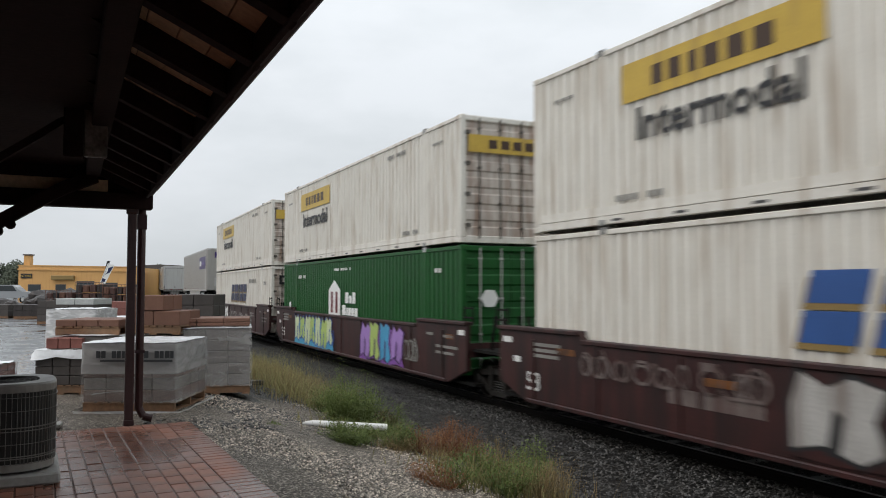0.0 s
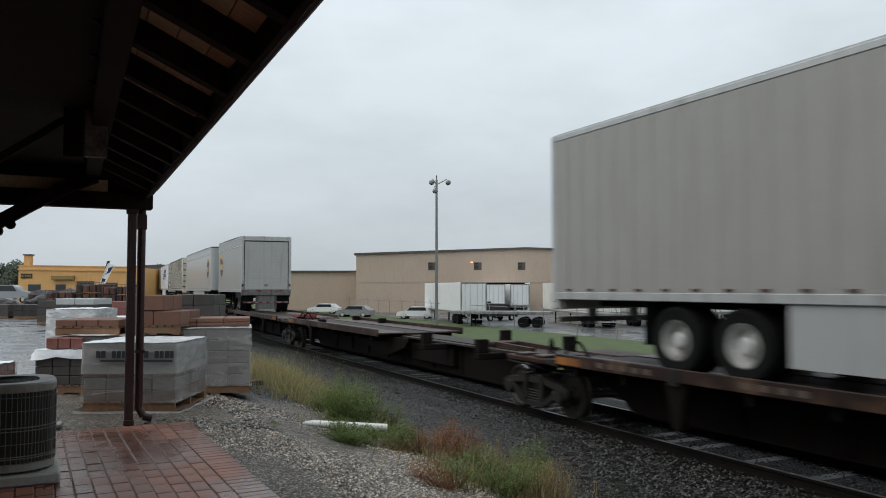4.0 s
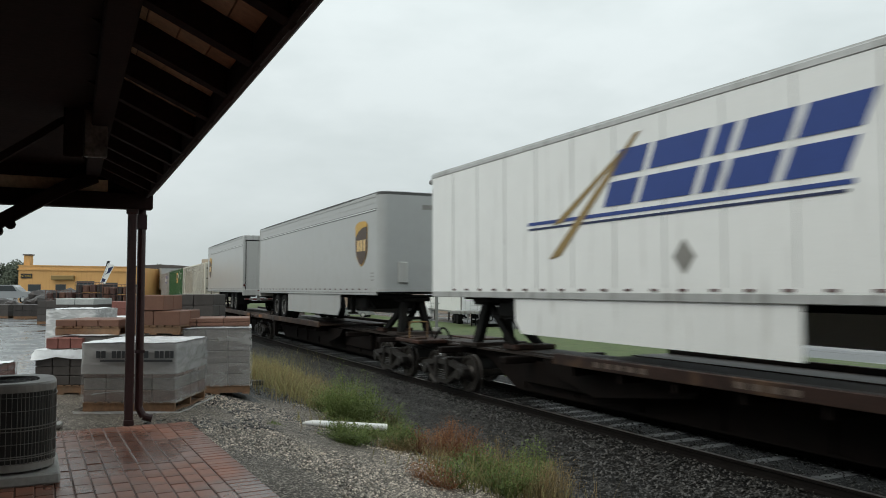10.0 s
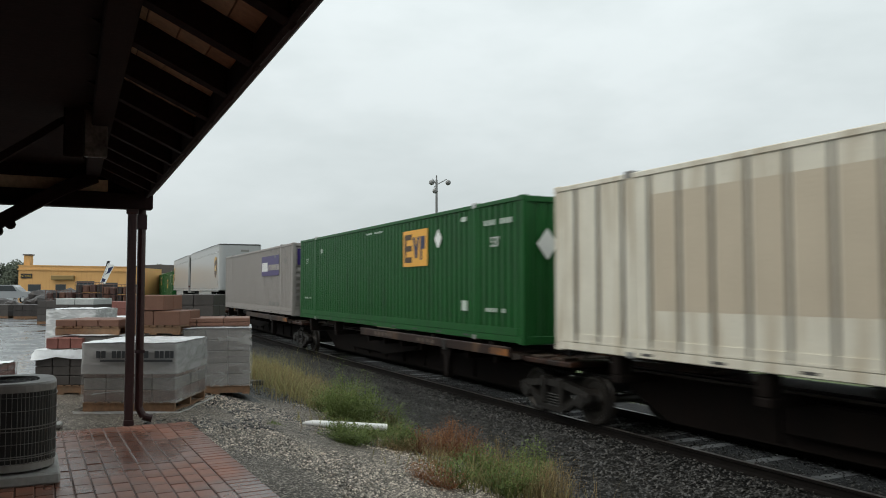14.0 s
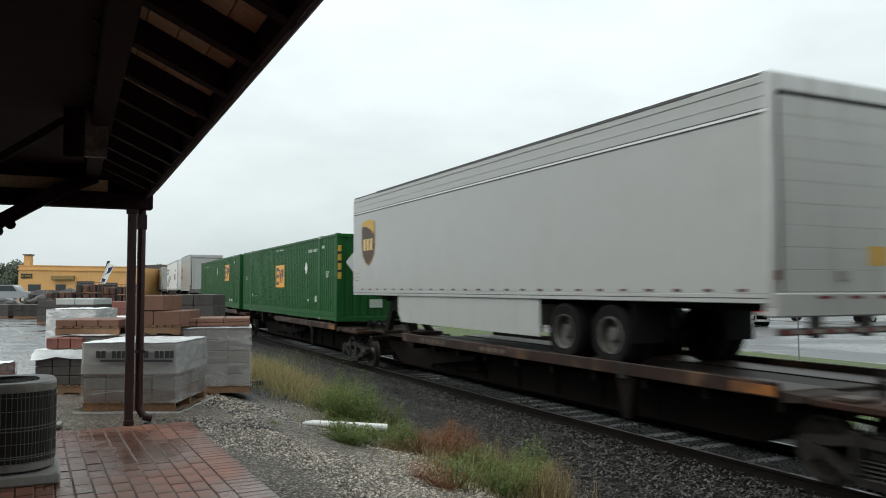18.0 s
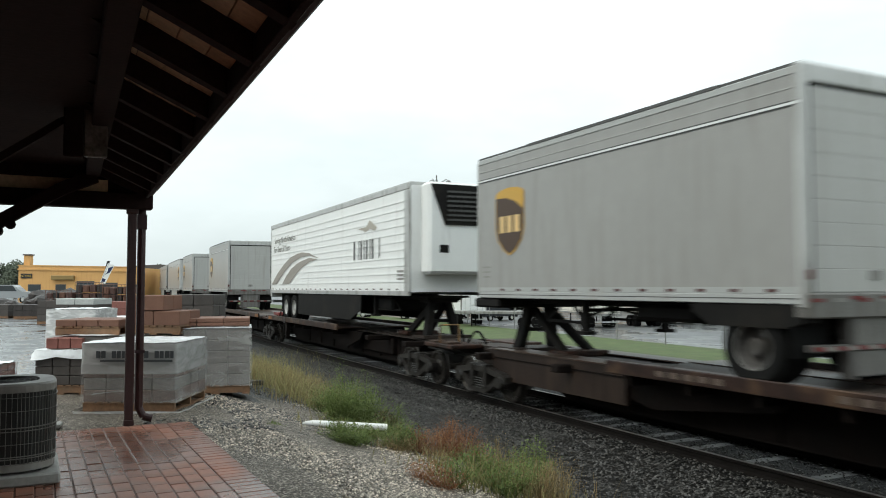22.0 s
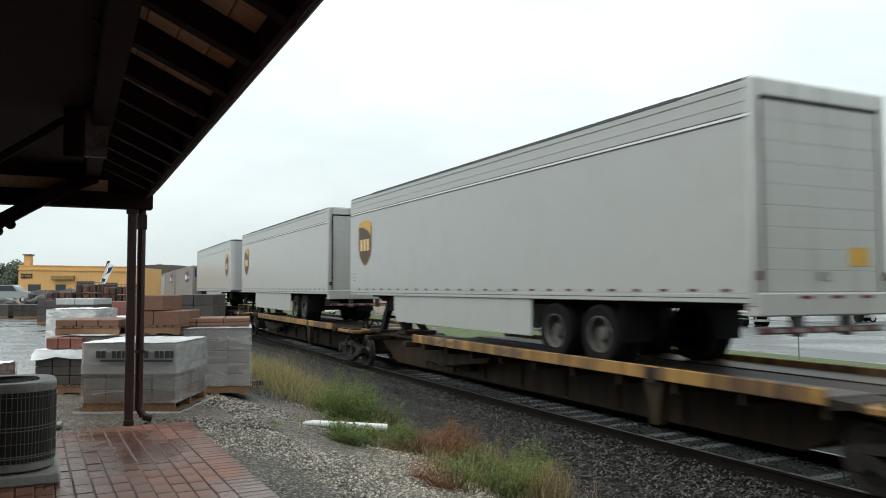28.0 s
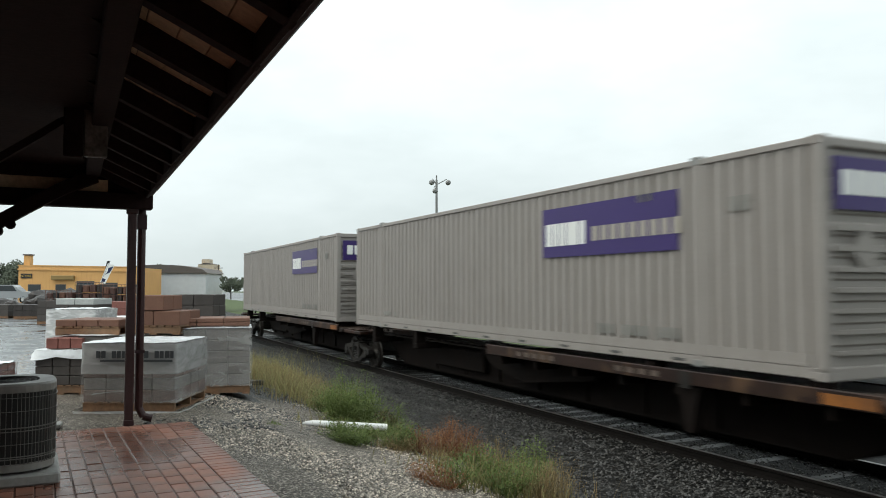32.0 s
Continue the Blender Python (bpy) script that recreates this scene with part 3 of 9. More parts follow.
        part("catwalk", Geo().box(min(-w * 1.0, -w * (half - 1.2)), max(-w * 1.0, -w * (half - 1.2)), *sorted((s * 0.42, s * 0.62)), 0.99, 1.03), M_deckdull, car, "narrow wet steel catwalk")
        y0, y1 = sorted((s * 0.37, s * 0.55))
        part("side_box", Geo().box(min(-w * (half - 4.6), -w * (half - 7.2)), max(-w * (half - 4.6), -w * (half - 7.2)), y0, y1, 0.42, 0.9, 0.03), dark, car)
        if fold:
            part("body_side", Geo().prism([(d0 - 4.5, 1.075), (d0 - 0.02, 1.075), (d0 - 0.02, 0.46), (d0 - 4.1, 0.46), (d0 - 4.75, 0.8)], "y", *sorted((s * 0.86, s * 0.93))), M_bodyside, car, "dusty brown welded body side with a rust seam")
            part("body_seam", Geo().box(d0 - 4.3, d0 - 0.05, *sorted((s * 0.931, s * 0.945)), 0.90, 0.93), M_rustdark, car)
            part("body_top", Geo().box(d0 - 4.4, d0 - 0.02, *sorted((s * 0.40, s * 0.95)), 1.076, 1.10), M_deck, car, "wet steel top plate")
    if fold:
        f = half - 2.6 if w > 0 else -half + 1.2
        part("folded_hitch", Geo().bar((f, -0.25, 1.16), (f + 1.4, -0.25, 1.20), 0.12, 0.12).bar((f, 0.25, 1.16), (f + 1.4, 0.25, 1.20), 0.12, 0.12).box(f + 1.0, f + 1.5, -0.4, 0.4, 1.1, 1.24, 0.02), M_redhitch, car, "folded red trailer hitch on the deck")
    # hitch stand at the other end
    h = -w * (half - (2.35 if ends[0 if w < 0 else 1] else 1.25))
    if hitch:
        hp = part("hitch", Geo().box(*sorted((h - w * 0.15, h + w * 0.55)), -0.45, 0.45, 1.99, 2.12, 0.03), M_black, car, "black steel trailer hitch stand")
        part("base_plate", Geo().box(h - 0.4, h + 0.4, -0.7, 0.7, 1.04, 1.12, 0.01), M_deckdull, hp)
        for s in (-1, 1):
            part("leg", Geo().bar((h, s * 0.44, 1.04), (h + w * 0.18, s * 0.24, 2.03), 0.16, 0.26), M_black, hp)
            part("strut", Geo().bar((h + w * 1.6, s * 0.32, 1.06), (h + w * 0.22, s * 0.18, 1.96), 0.12, 0.17), M_black, hp)
        part("cross_tie", Geo().bar((h + w * 0.08, -0.38, 1.5), (h + w * 0.08, 0.38, 1.5), 0.08, 0.08), M_black, hp)
        part("strut_foot", Geo().box(h + w * 1.6 - 0.3, h + w * 1.6 + 0.3, -0.5, 0.5, 1.05, 1.16, 0.02), M_rust, hp)
    else:
        hp = part("hitch", Geo().box(*sorted((h + w * 1.5, h + w * 2.0)), -0.42, 0.42, 1.06, 1.15, 0.02), M_rust, car, "folded rusty trailer hitch")
        for y in (-0.3, 0.3):
            part("leg", Geo().bar((h, y, 1.07), (h + w * 1.6, y, 1.11), 0.12, 0.1), M_rust, hp)
    for e in (-1, 1):
        g = Geo().box(e * half - 0.75 * (e > 0) - 0.0 * (e < 0), e * half + 0.75 * (e < 0), -1.24, -0.42, 0.98, 1.08, 0.02)
        part("end_platform", g, steel, car)
        part("end_platform", Geo().box(e * half - 0.75 * (e > 0), e * half + 0.75 * (e < 0), 0.42, 1.24, 0.98, 1.08, 0.02), steel, car)
        part("brake_line", Geo().tube((e * (half - 1.6), -0.72, 0.86), (e * (half - 0.05), -0.72, 0.8), 0.03, 6), M_black, car)
    for k in range(4):
        x = (-half + 2.0, -half + 4.9, half - 4.9, half - 2.0)[k]
        for ya, yb in ((-1.26, -1.0), (1.0, 1.26)):
            if not hitch:
                part("pedestal", Geo().box(x - 0.10, x + 0.10, ya, yb, 1.12 if d0 < x < d1 else 1.0, 1.285, 0.01), dark, car)
        if not d0 < x < d1:
            part("outrigger", Geo().box(x - 0.12, x + 0.12, -1.26, 1.26, 0.86, 1.0, 0.02), dark, car)
    # bogies: the leading one at a joint is carried by the platform behind it
    if ends[0]:
        bogie(car, half - 1.75)
        part("coupler", Geo().box(half - 0.1, half + 0.28, -0.11, 0.11, 0.70, 0.98, 0.04), M_bogie, car, "rusty knuckle coupler")
        part("end_rail", Geo().tube((half - 0.1, -1.1, 1.08), (half - 0.1, -1.1, 1.5), 0.02, 6).tube((half - 0.1, -1.1, 1.5), (half - 0.1, -0.6, 1.5), 0.02, 6).tube((half - 0.1, -0.6, 1.5), (half - 0.1, -0.6, 1.08), 0.02, 6), M_yellowcar, car, "yellow grab rail")
    else:
        bogie(car, half)
    if ends[1]:
        bogie(car, -half + 1.75)
        part("coupler", Geo().box(-half - 0.28, -half + 0.1, -0.11, 0.11, 0.70, 0.98, 0.04), M_bogie, car, "rusty knuckle coupler")
    ride(car, (u0 + u1) / 2, L, 0.0)
    return car


def scribble(parent, x0, x1, z0, z1, mat, seed, width=0.05):
    """Looping sprayed lines on a car side, each a flat ribbon that bends from stroke to stroke; no lettering."""
    rng = random.Random(seed)
    x, k = x0, 0
    while x < x1:
        w, h = rng.uniform(0.22, 0.42), (z1 - z0) * rng.uniform(0.65, 1.0)
        turns, lean, ph = rng.choice((1.0, 1.5, 1.75)), rng.uniform(0.0, 0.25), rng.uniform(0, 6.28)
        pts = [(x + w * (0.5 + 0.5 * math.cos(ph + turns * 6.283 * q / 14)) + lean * q / 14, z0 + h * (0.5 + 0.5 * math.sin(ph + turns * 6.283 * q / 14)) * (0.7 + 0.3 * q / 14)) for q in range(15)]
        y = -1.4895 - 0.0006 * (k % 3)
        verts = []
        for q, (px, pz) in enumerate(pts):
            ax, az = pts[min(q + 1, 14)][0] - pts[max(q - 1, 0)][0], pts[min(q + 1, 14)][1] - pts[max(q - 1, 0)][1]
            d = math.hypot(ax, az) or 1.0
            t = width * (0.35 + 0.65 * math.sin(math.pi * (q + 0.6) / 15))
            verts += [(px - az / d * t / 2, y, pz + ax / d * t / 2), (px + az / d * t / 2, y, pz - ax / d * t / 2)]
        part("sprayed_line", Geo().add(verts, [(2 * q, 2 * q + 1, 2 * q + 3, 2 * q + 2) for q in range(14)]), mat, parent)
        x += w * rng.uniform(0.6, 1.1) + (0.25 if k % 4 == 3 else 0.0)
        k += 1


def piece(parent, x0, x1, z0, z1, n, mats, seed):
    """A bold sprayed piece: a ragged ground colour, chunky outlined shapes side by side, bright fills."""
    rng = random.Random(seed)
    y = -1.487
    ground, edge, fills = mats[0], mats[1], mats[2:]
    w = (x1 - x0) / n
    line = [(x0 - 0.1, z0)] + [(x0 + (k + 0.5) * w, z0 + rng.uniform(-0.06, 0.1)) for k in range(n)] + [(x1 + 0.1, z0)]
    line += [(x1 - (k + 0.5) * w + rng.uniform(-0.1, 0.1), z1 - rng.uniform(0.1, 0.45)) for k in range(n)]
    part("sprayed_ground", Geo().prism(line, "y", y, y + 0.004), ground, parent, "ragged sprayed ground colour")
    for k in range(n):
        cx = x0 + (k + 0.5) * w
        lo, hi = z0 + rng.uniform(0.05, 0.25) * (z1 - z0), z1 - rng.uniform(0.0, 0.12) * (z1 - z0)
        for grow, mat, dy in ((0.06, edge, 0.002), (0.0, fills[k % len(fills)], 0.004)):
            h = w * 0.46 + grow
            sl = 0.12 * math.sin(k * 2.1 + seed)
            out = [(cx - h, lo - grow), (cx - h * 0.3, lo + 0.10 - grow), (cx + h * 0.5, lo - 0.04 - grow), (cx + h, lo + 0.12), (cx + h * 0.75 + sl, (lo + hi) / 2), (cx + h + sl, hi - 0.1), (cx + h * 0.3 + sl, hi + grow), (cx - h * 0.2 + sl, hi - 0.12), (cx - h * 0.8 + sl, hi + 0.03 + grow), (cx - h, (lo + hi) / 2 + 0.1)]
            part("sprayed_shape", Geo().prism(out, "y", y - dy, y - dy + 0.0015), mat, parent)
        part("sprayed_stroke", Geo().prism([(cx - w * 0.1, lo - 0.02), (cx + w * 0.03, lo + 0.02), (cx + w * 0.08, (lo + hi) / 2), (cx - w * 0.02, (lo + hi) / 2 + 0.08)], "y", y - 0.006, y - 0.0045), edge, parent)


def well_car(u0, u1, seed):
    L = u1 - u0
    half = L / 2
    car = thing("well_car", Matrix(), "maroon double-stack well car with sprayed graffiti", "railway car", "well cars of the train")
    for s in (-1, 1):
        y0, y1 = sorted((s * 1.36, s * 1.46))
        out = [(-half + 0.7, 0.62), (-half + 0.7, 1.64), (-half + 3.3, 1.64), (-half + 3.45, 1.50), (half - 3.45, 1.50), (half - 3.3, 1.64), (half - 0.7, 1.64), (half - 0.7, 0.62), (half - 1.6, 0.30), (-half + 1.6, 0.30)]
        part("side_wall", Geo().prism(out, "y", y0, y1), M_maroon, car)
        g = Geo().box(-half + 3.4, half - 3.4, min(s * 1.33, s * 1.50), max(s * 1.33, s * 1.50), 1.44, 1.52, 0.015).box(-half + 1.7, half - 1.7, min(s * 1.33, s * 1.50), max(s * 1.33, s * 1.50), 0.28, 0.36, 0.015)
        for e in (-1, 1):
            g.box(min(e * (half - 0.7), e * (half - 3.3)), max(e * (half - 0.7), e * (half - 3.3)), min(s * 1.30, s * 1.52), max(s * 1.30, s * 1.52), 1.58, 1.66, 0.015)
        part("chord", g, M_maroon, car)
        for k in range(9):
            x = -half + 1.9 + k * (L - 3.8) / 8
            part("stake", Geo().box(x - 0.05, x + 0.05, *sorted((s * 1.45, s * 1.485)), 0.36, 1.44), M_maroon, car)
    g = Geo().box(-half + 0.6, half - 0.6, -1.3, 1.3, 0.28, 0.34)
    part("well_floor", g, M_black, car)
    for e in (-1, 1):
        x0, x1 = sorted((e * (half - 0.75), e * (half - 0.05)))
        part("end_sill", Geo().box(x0, x1, -0.6, 0.6, 0.75, 1.1, 0.04), M_maroon, car)
        x0, x1 = sorted((e * (half - 0.8), e * (half - 0.7)))
        part("bulkhead", Geo().box(x0, x1, -1.42, 1.42, 0.9, 1.2), M_maroon, car)
        lad = Geo()
        for z in (1.75, 1.95):
            lad.bar((e * (half - 0.5), -1.4, z), (e * (half - 0.9), -1.4, z), 0.03, 0.03)
        lad.bar((e * (half - 0.5), -1.4, 1.6), (e * (half - 0.5), -1.4, 2.0), 0.03, 0.03)
        lad.bar((e * (half - 0.9), -1.4, 1.6), (e * (half - 0.9), -1.4, 2.0), 0.03, 0.03)
        part("grab_rail", lad, M_black, car)
    for e in (-1, 1):
        for y in (-1.05, -0.45, 0.45, 1.05):
            part("stanchion", Geo().bar((e * (half - 0.35), y, 1.05), (e * (half - 0.15), y, 1.78), 0.05, 0.05), M_black, car)
        part("end_walk", Geo().box(*sorted((e * (half - 0.7), e * (half + 0.1))), -1.3, 1.3, 1.02, 1.08), M_black, car)
    g = Geo()
    for k, (x, w, z) in enumerate([(half - 1.6, 0.5, 1.30), (half - 2.6, 0.35, 1.32), (-half + 2.3, 0.9, 1.36), (-half + 2.3, 0.9, 1.26), (-half + 2.3, 0.8, 1.16), (half - 1.7, 1.1, 1.06), (half - 4.6, 0.9, 1.2), (half - 4.6, 0.8, 1.08), (half - 1.8, 0.9, 0.92)]):
        g.box(x - w / 2, x + w / 2, -1.468, -1.46, z - 0.03, z + 0.03)
    tagged(part("stencil", g, M_fade, car, "pale stencil bars"), kind="stuff")
    for x, w, z, m in ((half - 0.95, 0.3, 1.42, M_label), (half - 1.5, 0.35, 1.30, M_orange), (-half + 1.0, 0.32, 1.40, M_label), (-half + 1.35, 0.22, 1.05, M_label), (-half + 2.9, 0.5, 1.28, M_orange), (-half + 6.4, 0.55, 1.12, M_orange), (-half + 6.2, 0.3, 1.32, M_carnumber)):
        part("side_plate", Geo().box(x - w / 2, x + w / 2, -1.468, -1.46, z - 0.055, z + 0.055), m, car, "small worn plate")
    part("number_bar", Geo().box(-half + 5.42, -half + 5.97, -1.468, -1.46, 0.75, 0.97).box(-half + 6.1, -half + 7.1, -1.468, -1.46, 0.75, 0.97), M_carnumber, car, "pale car number bars")
    words("53", 0.34, "length_number", M_label, car, pose(-half + 1.9, -1.463, 0.52, 90, 0, 0))
    bogie(car, half)
    ride(car, (u0 + u1) / 2, L, 0.0)
    return car


# ------------------------------------------------------------------ containers
CL, CH = 16.154, 2.896


def flat_marks(parent, name, rects, mat, y, label=""):
    """Thin rectangles (x0, x1, z0, z1) on a side in the plane y."""
    g = Geo()
    for x0, x1, z0, z1 in rects:
        k = max(1, int((x1 - x0) / 0.16)) if name == "small_mark" and x1 - x0 > 0.3 else 1
        w = (x1 - x0) / k
        for i in range(k):
            if k > 4 and i % 5 == 3:
                continue
            g.box(x0 + i * w, x0 + (i + (0.68 if k > 1 else 1.0)) * w, min(y, y * 1.002), max(y, y * 1.002), z0, z1)
    ob = part(name, g, mat, parent, label)
    return tagged(ob, kind="stuff") if len(rects) > 1 else ob


def mark_blocks(parent, x0, widths, z0, z1, gap, lean, y, mat):
    """A row of leaning open blocks that stands for a company's word mark."""
    a, b = sorted((y, y + (0.005 if y > 0 else -0.005)))
    k, x = lean / (z1 - z0), x0
    t = (z1 - z0) * 0.24
    for w in widths:
        g = Geo()
        for p, q, r, s in ((0, w, z0, z0 + 1.85 * t), (0, w, z0 + 2.3 * t, z1)):
            g.prism([(x + p + (r - z0) * k, r), (x + q + (r - z0) * k, r), (x + q + (s - z0) * k, s), (x + p + (s - z0) * k, s)], "y", a, b)
        part("word_block", g, mat, parent)
        x += w + gap


def container(paint, label, style="waves", height=CH, doors_lead=False, marks=None, rib_mat=None, pitch=0.25):
    """A 53-foot container; its doors point back unless doors_lead."""
    box = thing("container", Matrix(), label, "container", "containers of the train")
    h2, zt = CL / 2, height
    for s in (-1, 1):
        y = s * (HW - 0.02)
        g = Geo()
        if style == "waves":
            for a, b in ((-h2 + 0.14, -h2 + 1.94), (-h2 + 2.1, h2 - 2.1), (h2 - 1.94, h2 - 0.14)):
                g.waves(a, b, y, 0.16, zt - 0.1, pitch, 0.045)
        else:
            g.box(-h2 + 0.14, h2 - 0.14, min(y, y - s * 0.03), max(y, y - s * 0.03), 0.16, zt - 0.1)
        part("side_panel", g, paint, box)
        if style == "ribs":
            k = 26
            for i in range(1, k):
                x = -h2 + i * CL / k
                # rib coloured dark to draw the shadow line beside a pale rib
                part("rib", Geo().box(x - 0.027, x + 0.027, *sorted((s * (HW - 0.022), s * (HW + 0.004))), 0.16, zt - 0.1), rib_mat, box)
        part("top_rail", Geo().box(-h2, h2, *sorted((s * (HW - 0.07), s * HW)), zt - 0.10, zt - 0.01, 0.012), paint, box)
        g = Geo().box(-h2, h2, *sorted((s * (HW - 0.08), s * HW)), 0.02, 0.16, 0.012)
        part("bottom_rail", g, paint, box)
        part("rail_flange", Geo().box(-h2 + 0.2, h2 - 0.2, *sorted((s * (HW - 0.03), s * (HW + 0.004))), 0.165, 0.20).box(-h2 + 0.2, h2 - 0.2, *sorted((s * (HW - 0.03), s * (HW - 0.004))), 0.20, 0.31), paint, box)
        slots = Geo()
        for k in range(9):
            x = -h2 + 2.4 + k * (CL - 4.8) / 8
            slots.box(x - 0.12, x + 0.12, *sorted((s * HW, s * (HW + 0.003))), 0.06, 0.10)
        tagged(part("rail_slot", slots, M_darkrail, box), kind="stuff")
        for x in (-h2 + 2.02, h2 - 2.02):
            part("mid_post", Geo().box(x - 0.09, x + 0.09, *sorted((s * (HW - 0.05), s * (HW + 0.006))), 0.0, zt - 0.0, 0.012), paint, box)
            part("casting", Geo().box(x - 0.09, x + 0.09, *sorted((s * (HW - 0.17), s * (HW + 0.01))), zt - 0.10, zt + 0.03, 0.015), M_steel if paint is not M_green else M_alu, box, "steel corner casting")
            part("casting", Geo().box(x - 0.09, x + 0.09, *sorted((s * (HW - 0.17), s * (HW + 0.01))), -0.005, 0.11, 0.015), M_steel, box, "steel corner casting")
    for e in (-1, 1):
        for s in (-1, 1):
            part("corner_post", Geo().box(*sorted((e * (h2 - 0.16), e * h2)), *sorted((s * (HW - 0.14), s * HW)), 0.0, zt, 0.015), paint, box)
            for z0 in (-0.004, zt - 0.116):
                part("casting", Geo().box(*sorted((e * (h2 - 0.18), e * (h2 + 0.006))), *sorted((s * (HW - 0.16), s * (HW + 0.006))), z0, z0 + 0.12, 0.015), paint, box)
        part("end_sill", Geo().box(*sorted((e * (h2 - 0.1), e * h2)), -HW + 0.14, HW - 0.14, 0.0, 0.16, 0.012), paint, box)
        part("header", Geo().box(*sorted((e * (h2 - 0.1), e * h2)), -HW + 0.14, HW - 0.14, zt - 0.13, zt - 0.01, 0.012), paint, box)
    part("roof", Geo().box(-h2 + 0.1, h2 - 0.1, -HW + 0.06, HW - 0.06, zt - 0.05, zt - 0.02), paint, box)
    e = 1 if doors_lead else -1
    part("front_wall", Geo().waves_x(-e * (h2 - 0.03), -HW + 0.14, HW - 0.14, 0.16, zt - 0.13, 0.26, 0.03, upright=marks != "fedex"), paint, box)
    for s in (-1, 1):
        y0, y1 = sorted((s * 0.01, s * (HW - 0.14)))
        door = part("door", Geo().waves_x(e * (h2 - 0.03), y0, y1, 0.16, zt - 0.13, 0.36, 0.025, upright=False), M_whitedoor if paint is M_white else paint, box)
        for k in (0.28, 0.82):
            rod = Geo().tube((e * (h2 + 0.005), s * k, 0.1), (e * (h2 + 0.005), s * k, zt - 0.06), 0.018, 8)
            for z in (0.35, 0.9, 1.7, zt - 0.3):
                rod.box(*sorted((e * (h2 - 0.03), e * (h2 + 0.03))), s * k - 0.035, s * k + 0.035, z - 0.022, z + 0.022)
            part("lock_rod", rod, M_darkrib if paint in (M_white, M_cream) else M_alu, door)
        for z in (0.4, 1.1, 1.8, 2.5):
            part("hinge", Geo().box(*sorted((e * (h2 - 0.03), e * (h2 + 0.02))), *sorted((s * (HW - 0.24), s * (HW - 0.11))), z - 0.04, z + 0.04), M_darkrib if paint in (M_white, M_cream) else paint, door)
    return box


def hunt_marks(box):
    h2 = CL / 2
    for s in (-1, 1):
        y = s * (HW + 0.001)
        q = -1                                        # the panel sits near the trailing end
        flat_marks(box, "sign_panel", [(-h2 + 2.57, -h2 + 6.24, 1.89, 2.51)], M_gold, y, "yellow company panel with dark bars")
        for a, b in [(3.27, 3.5), (3.62, 3.87), (4.02, 4.18), (4.3, 4.6), (4.74, 5.04), (5.18, 5.5)]:
            part("sign_bar", Geo().box(-h2 + a, -h2 + b, *sorted((y, y + s * 0.009)), 2.05, 2.35), M_brown, box)
        if s < 0:
            words("Intermodal", 0.50, "lettering", M_ink, box, pose(-h2 + 4.42, y - 0.003, 1.28, 90, 0, 0), "dark grey lettering", 0.014)
        else:
            words("Intermodal", 0.50, "lettering", M_ink, box, pose(-h2 + 4.42, y + 0.003, 1.28, 90, 0, 180), "dark grey lettering", 0.014)
        flat_marks(box, "small_mark", [(-h2 + 2.4, -h2 + 3.5, 0.36, 0.46), (h2 - 3.4, h2 - 2.4, 0.36, 0.46), (-h2 + 0.7, -h2 + 1.3, 2.3, 2.36), (h2 - 1.5, h2 - 0.9, 2.4, 2.46), (h2 - 4.5, h2 - 3.2, 2.5, 2.6)], M_fade, y)
    part("end_sign", Geo().box(h2 + 0.02, h2 + 0.035, -HW + 0.18, HW - 0.2, 2.05, 2.45), M_gold, box, "yellow company panel")
    for a in (-0.6, -0.28, 0.04, 0.36, 0.68):
        part("sign_bar", Geo().box(h2 + 0.036, h2 + 0.04, a, a + 0.22, 2.15, 2.35), M_brown, box)


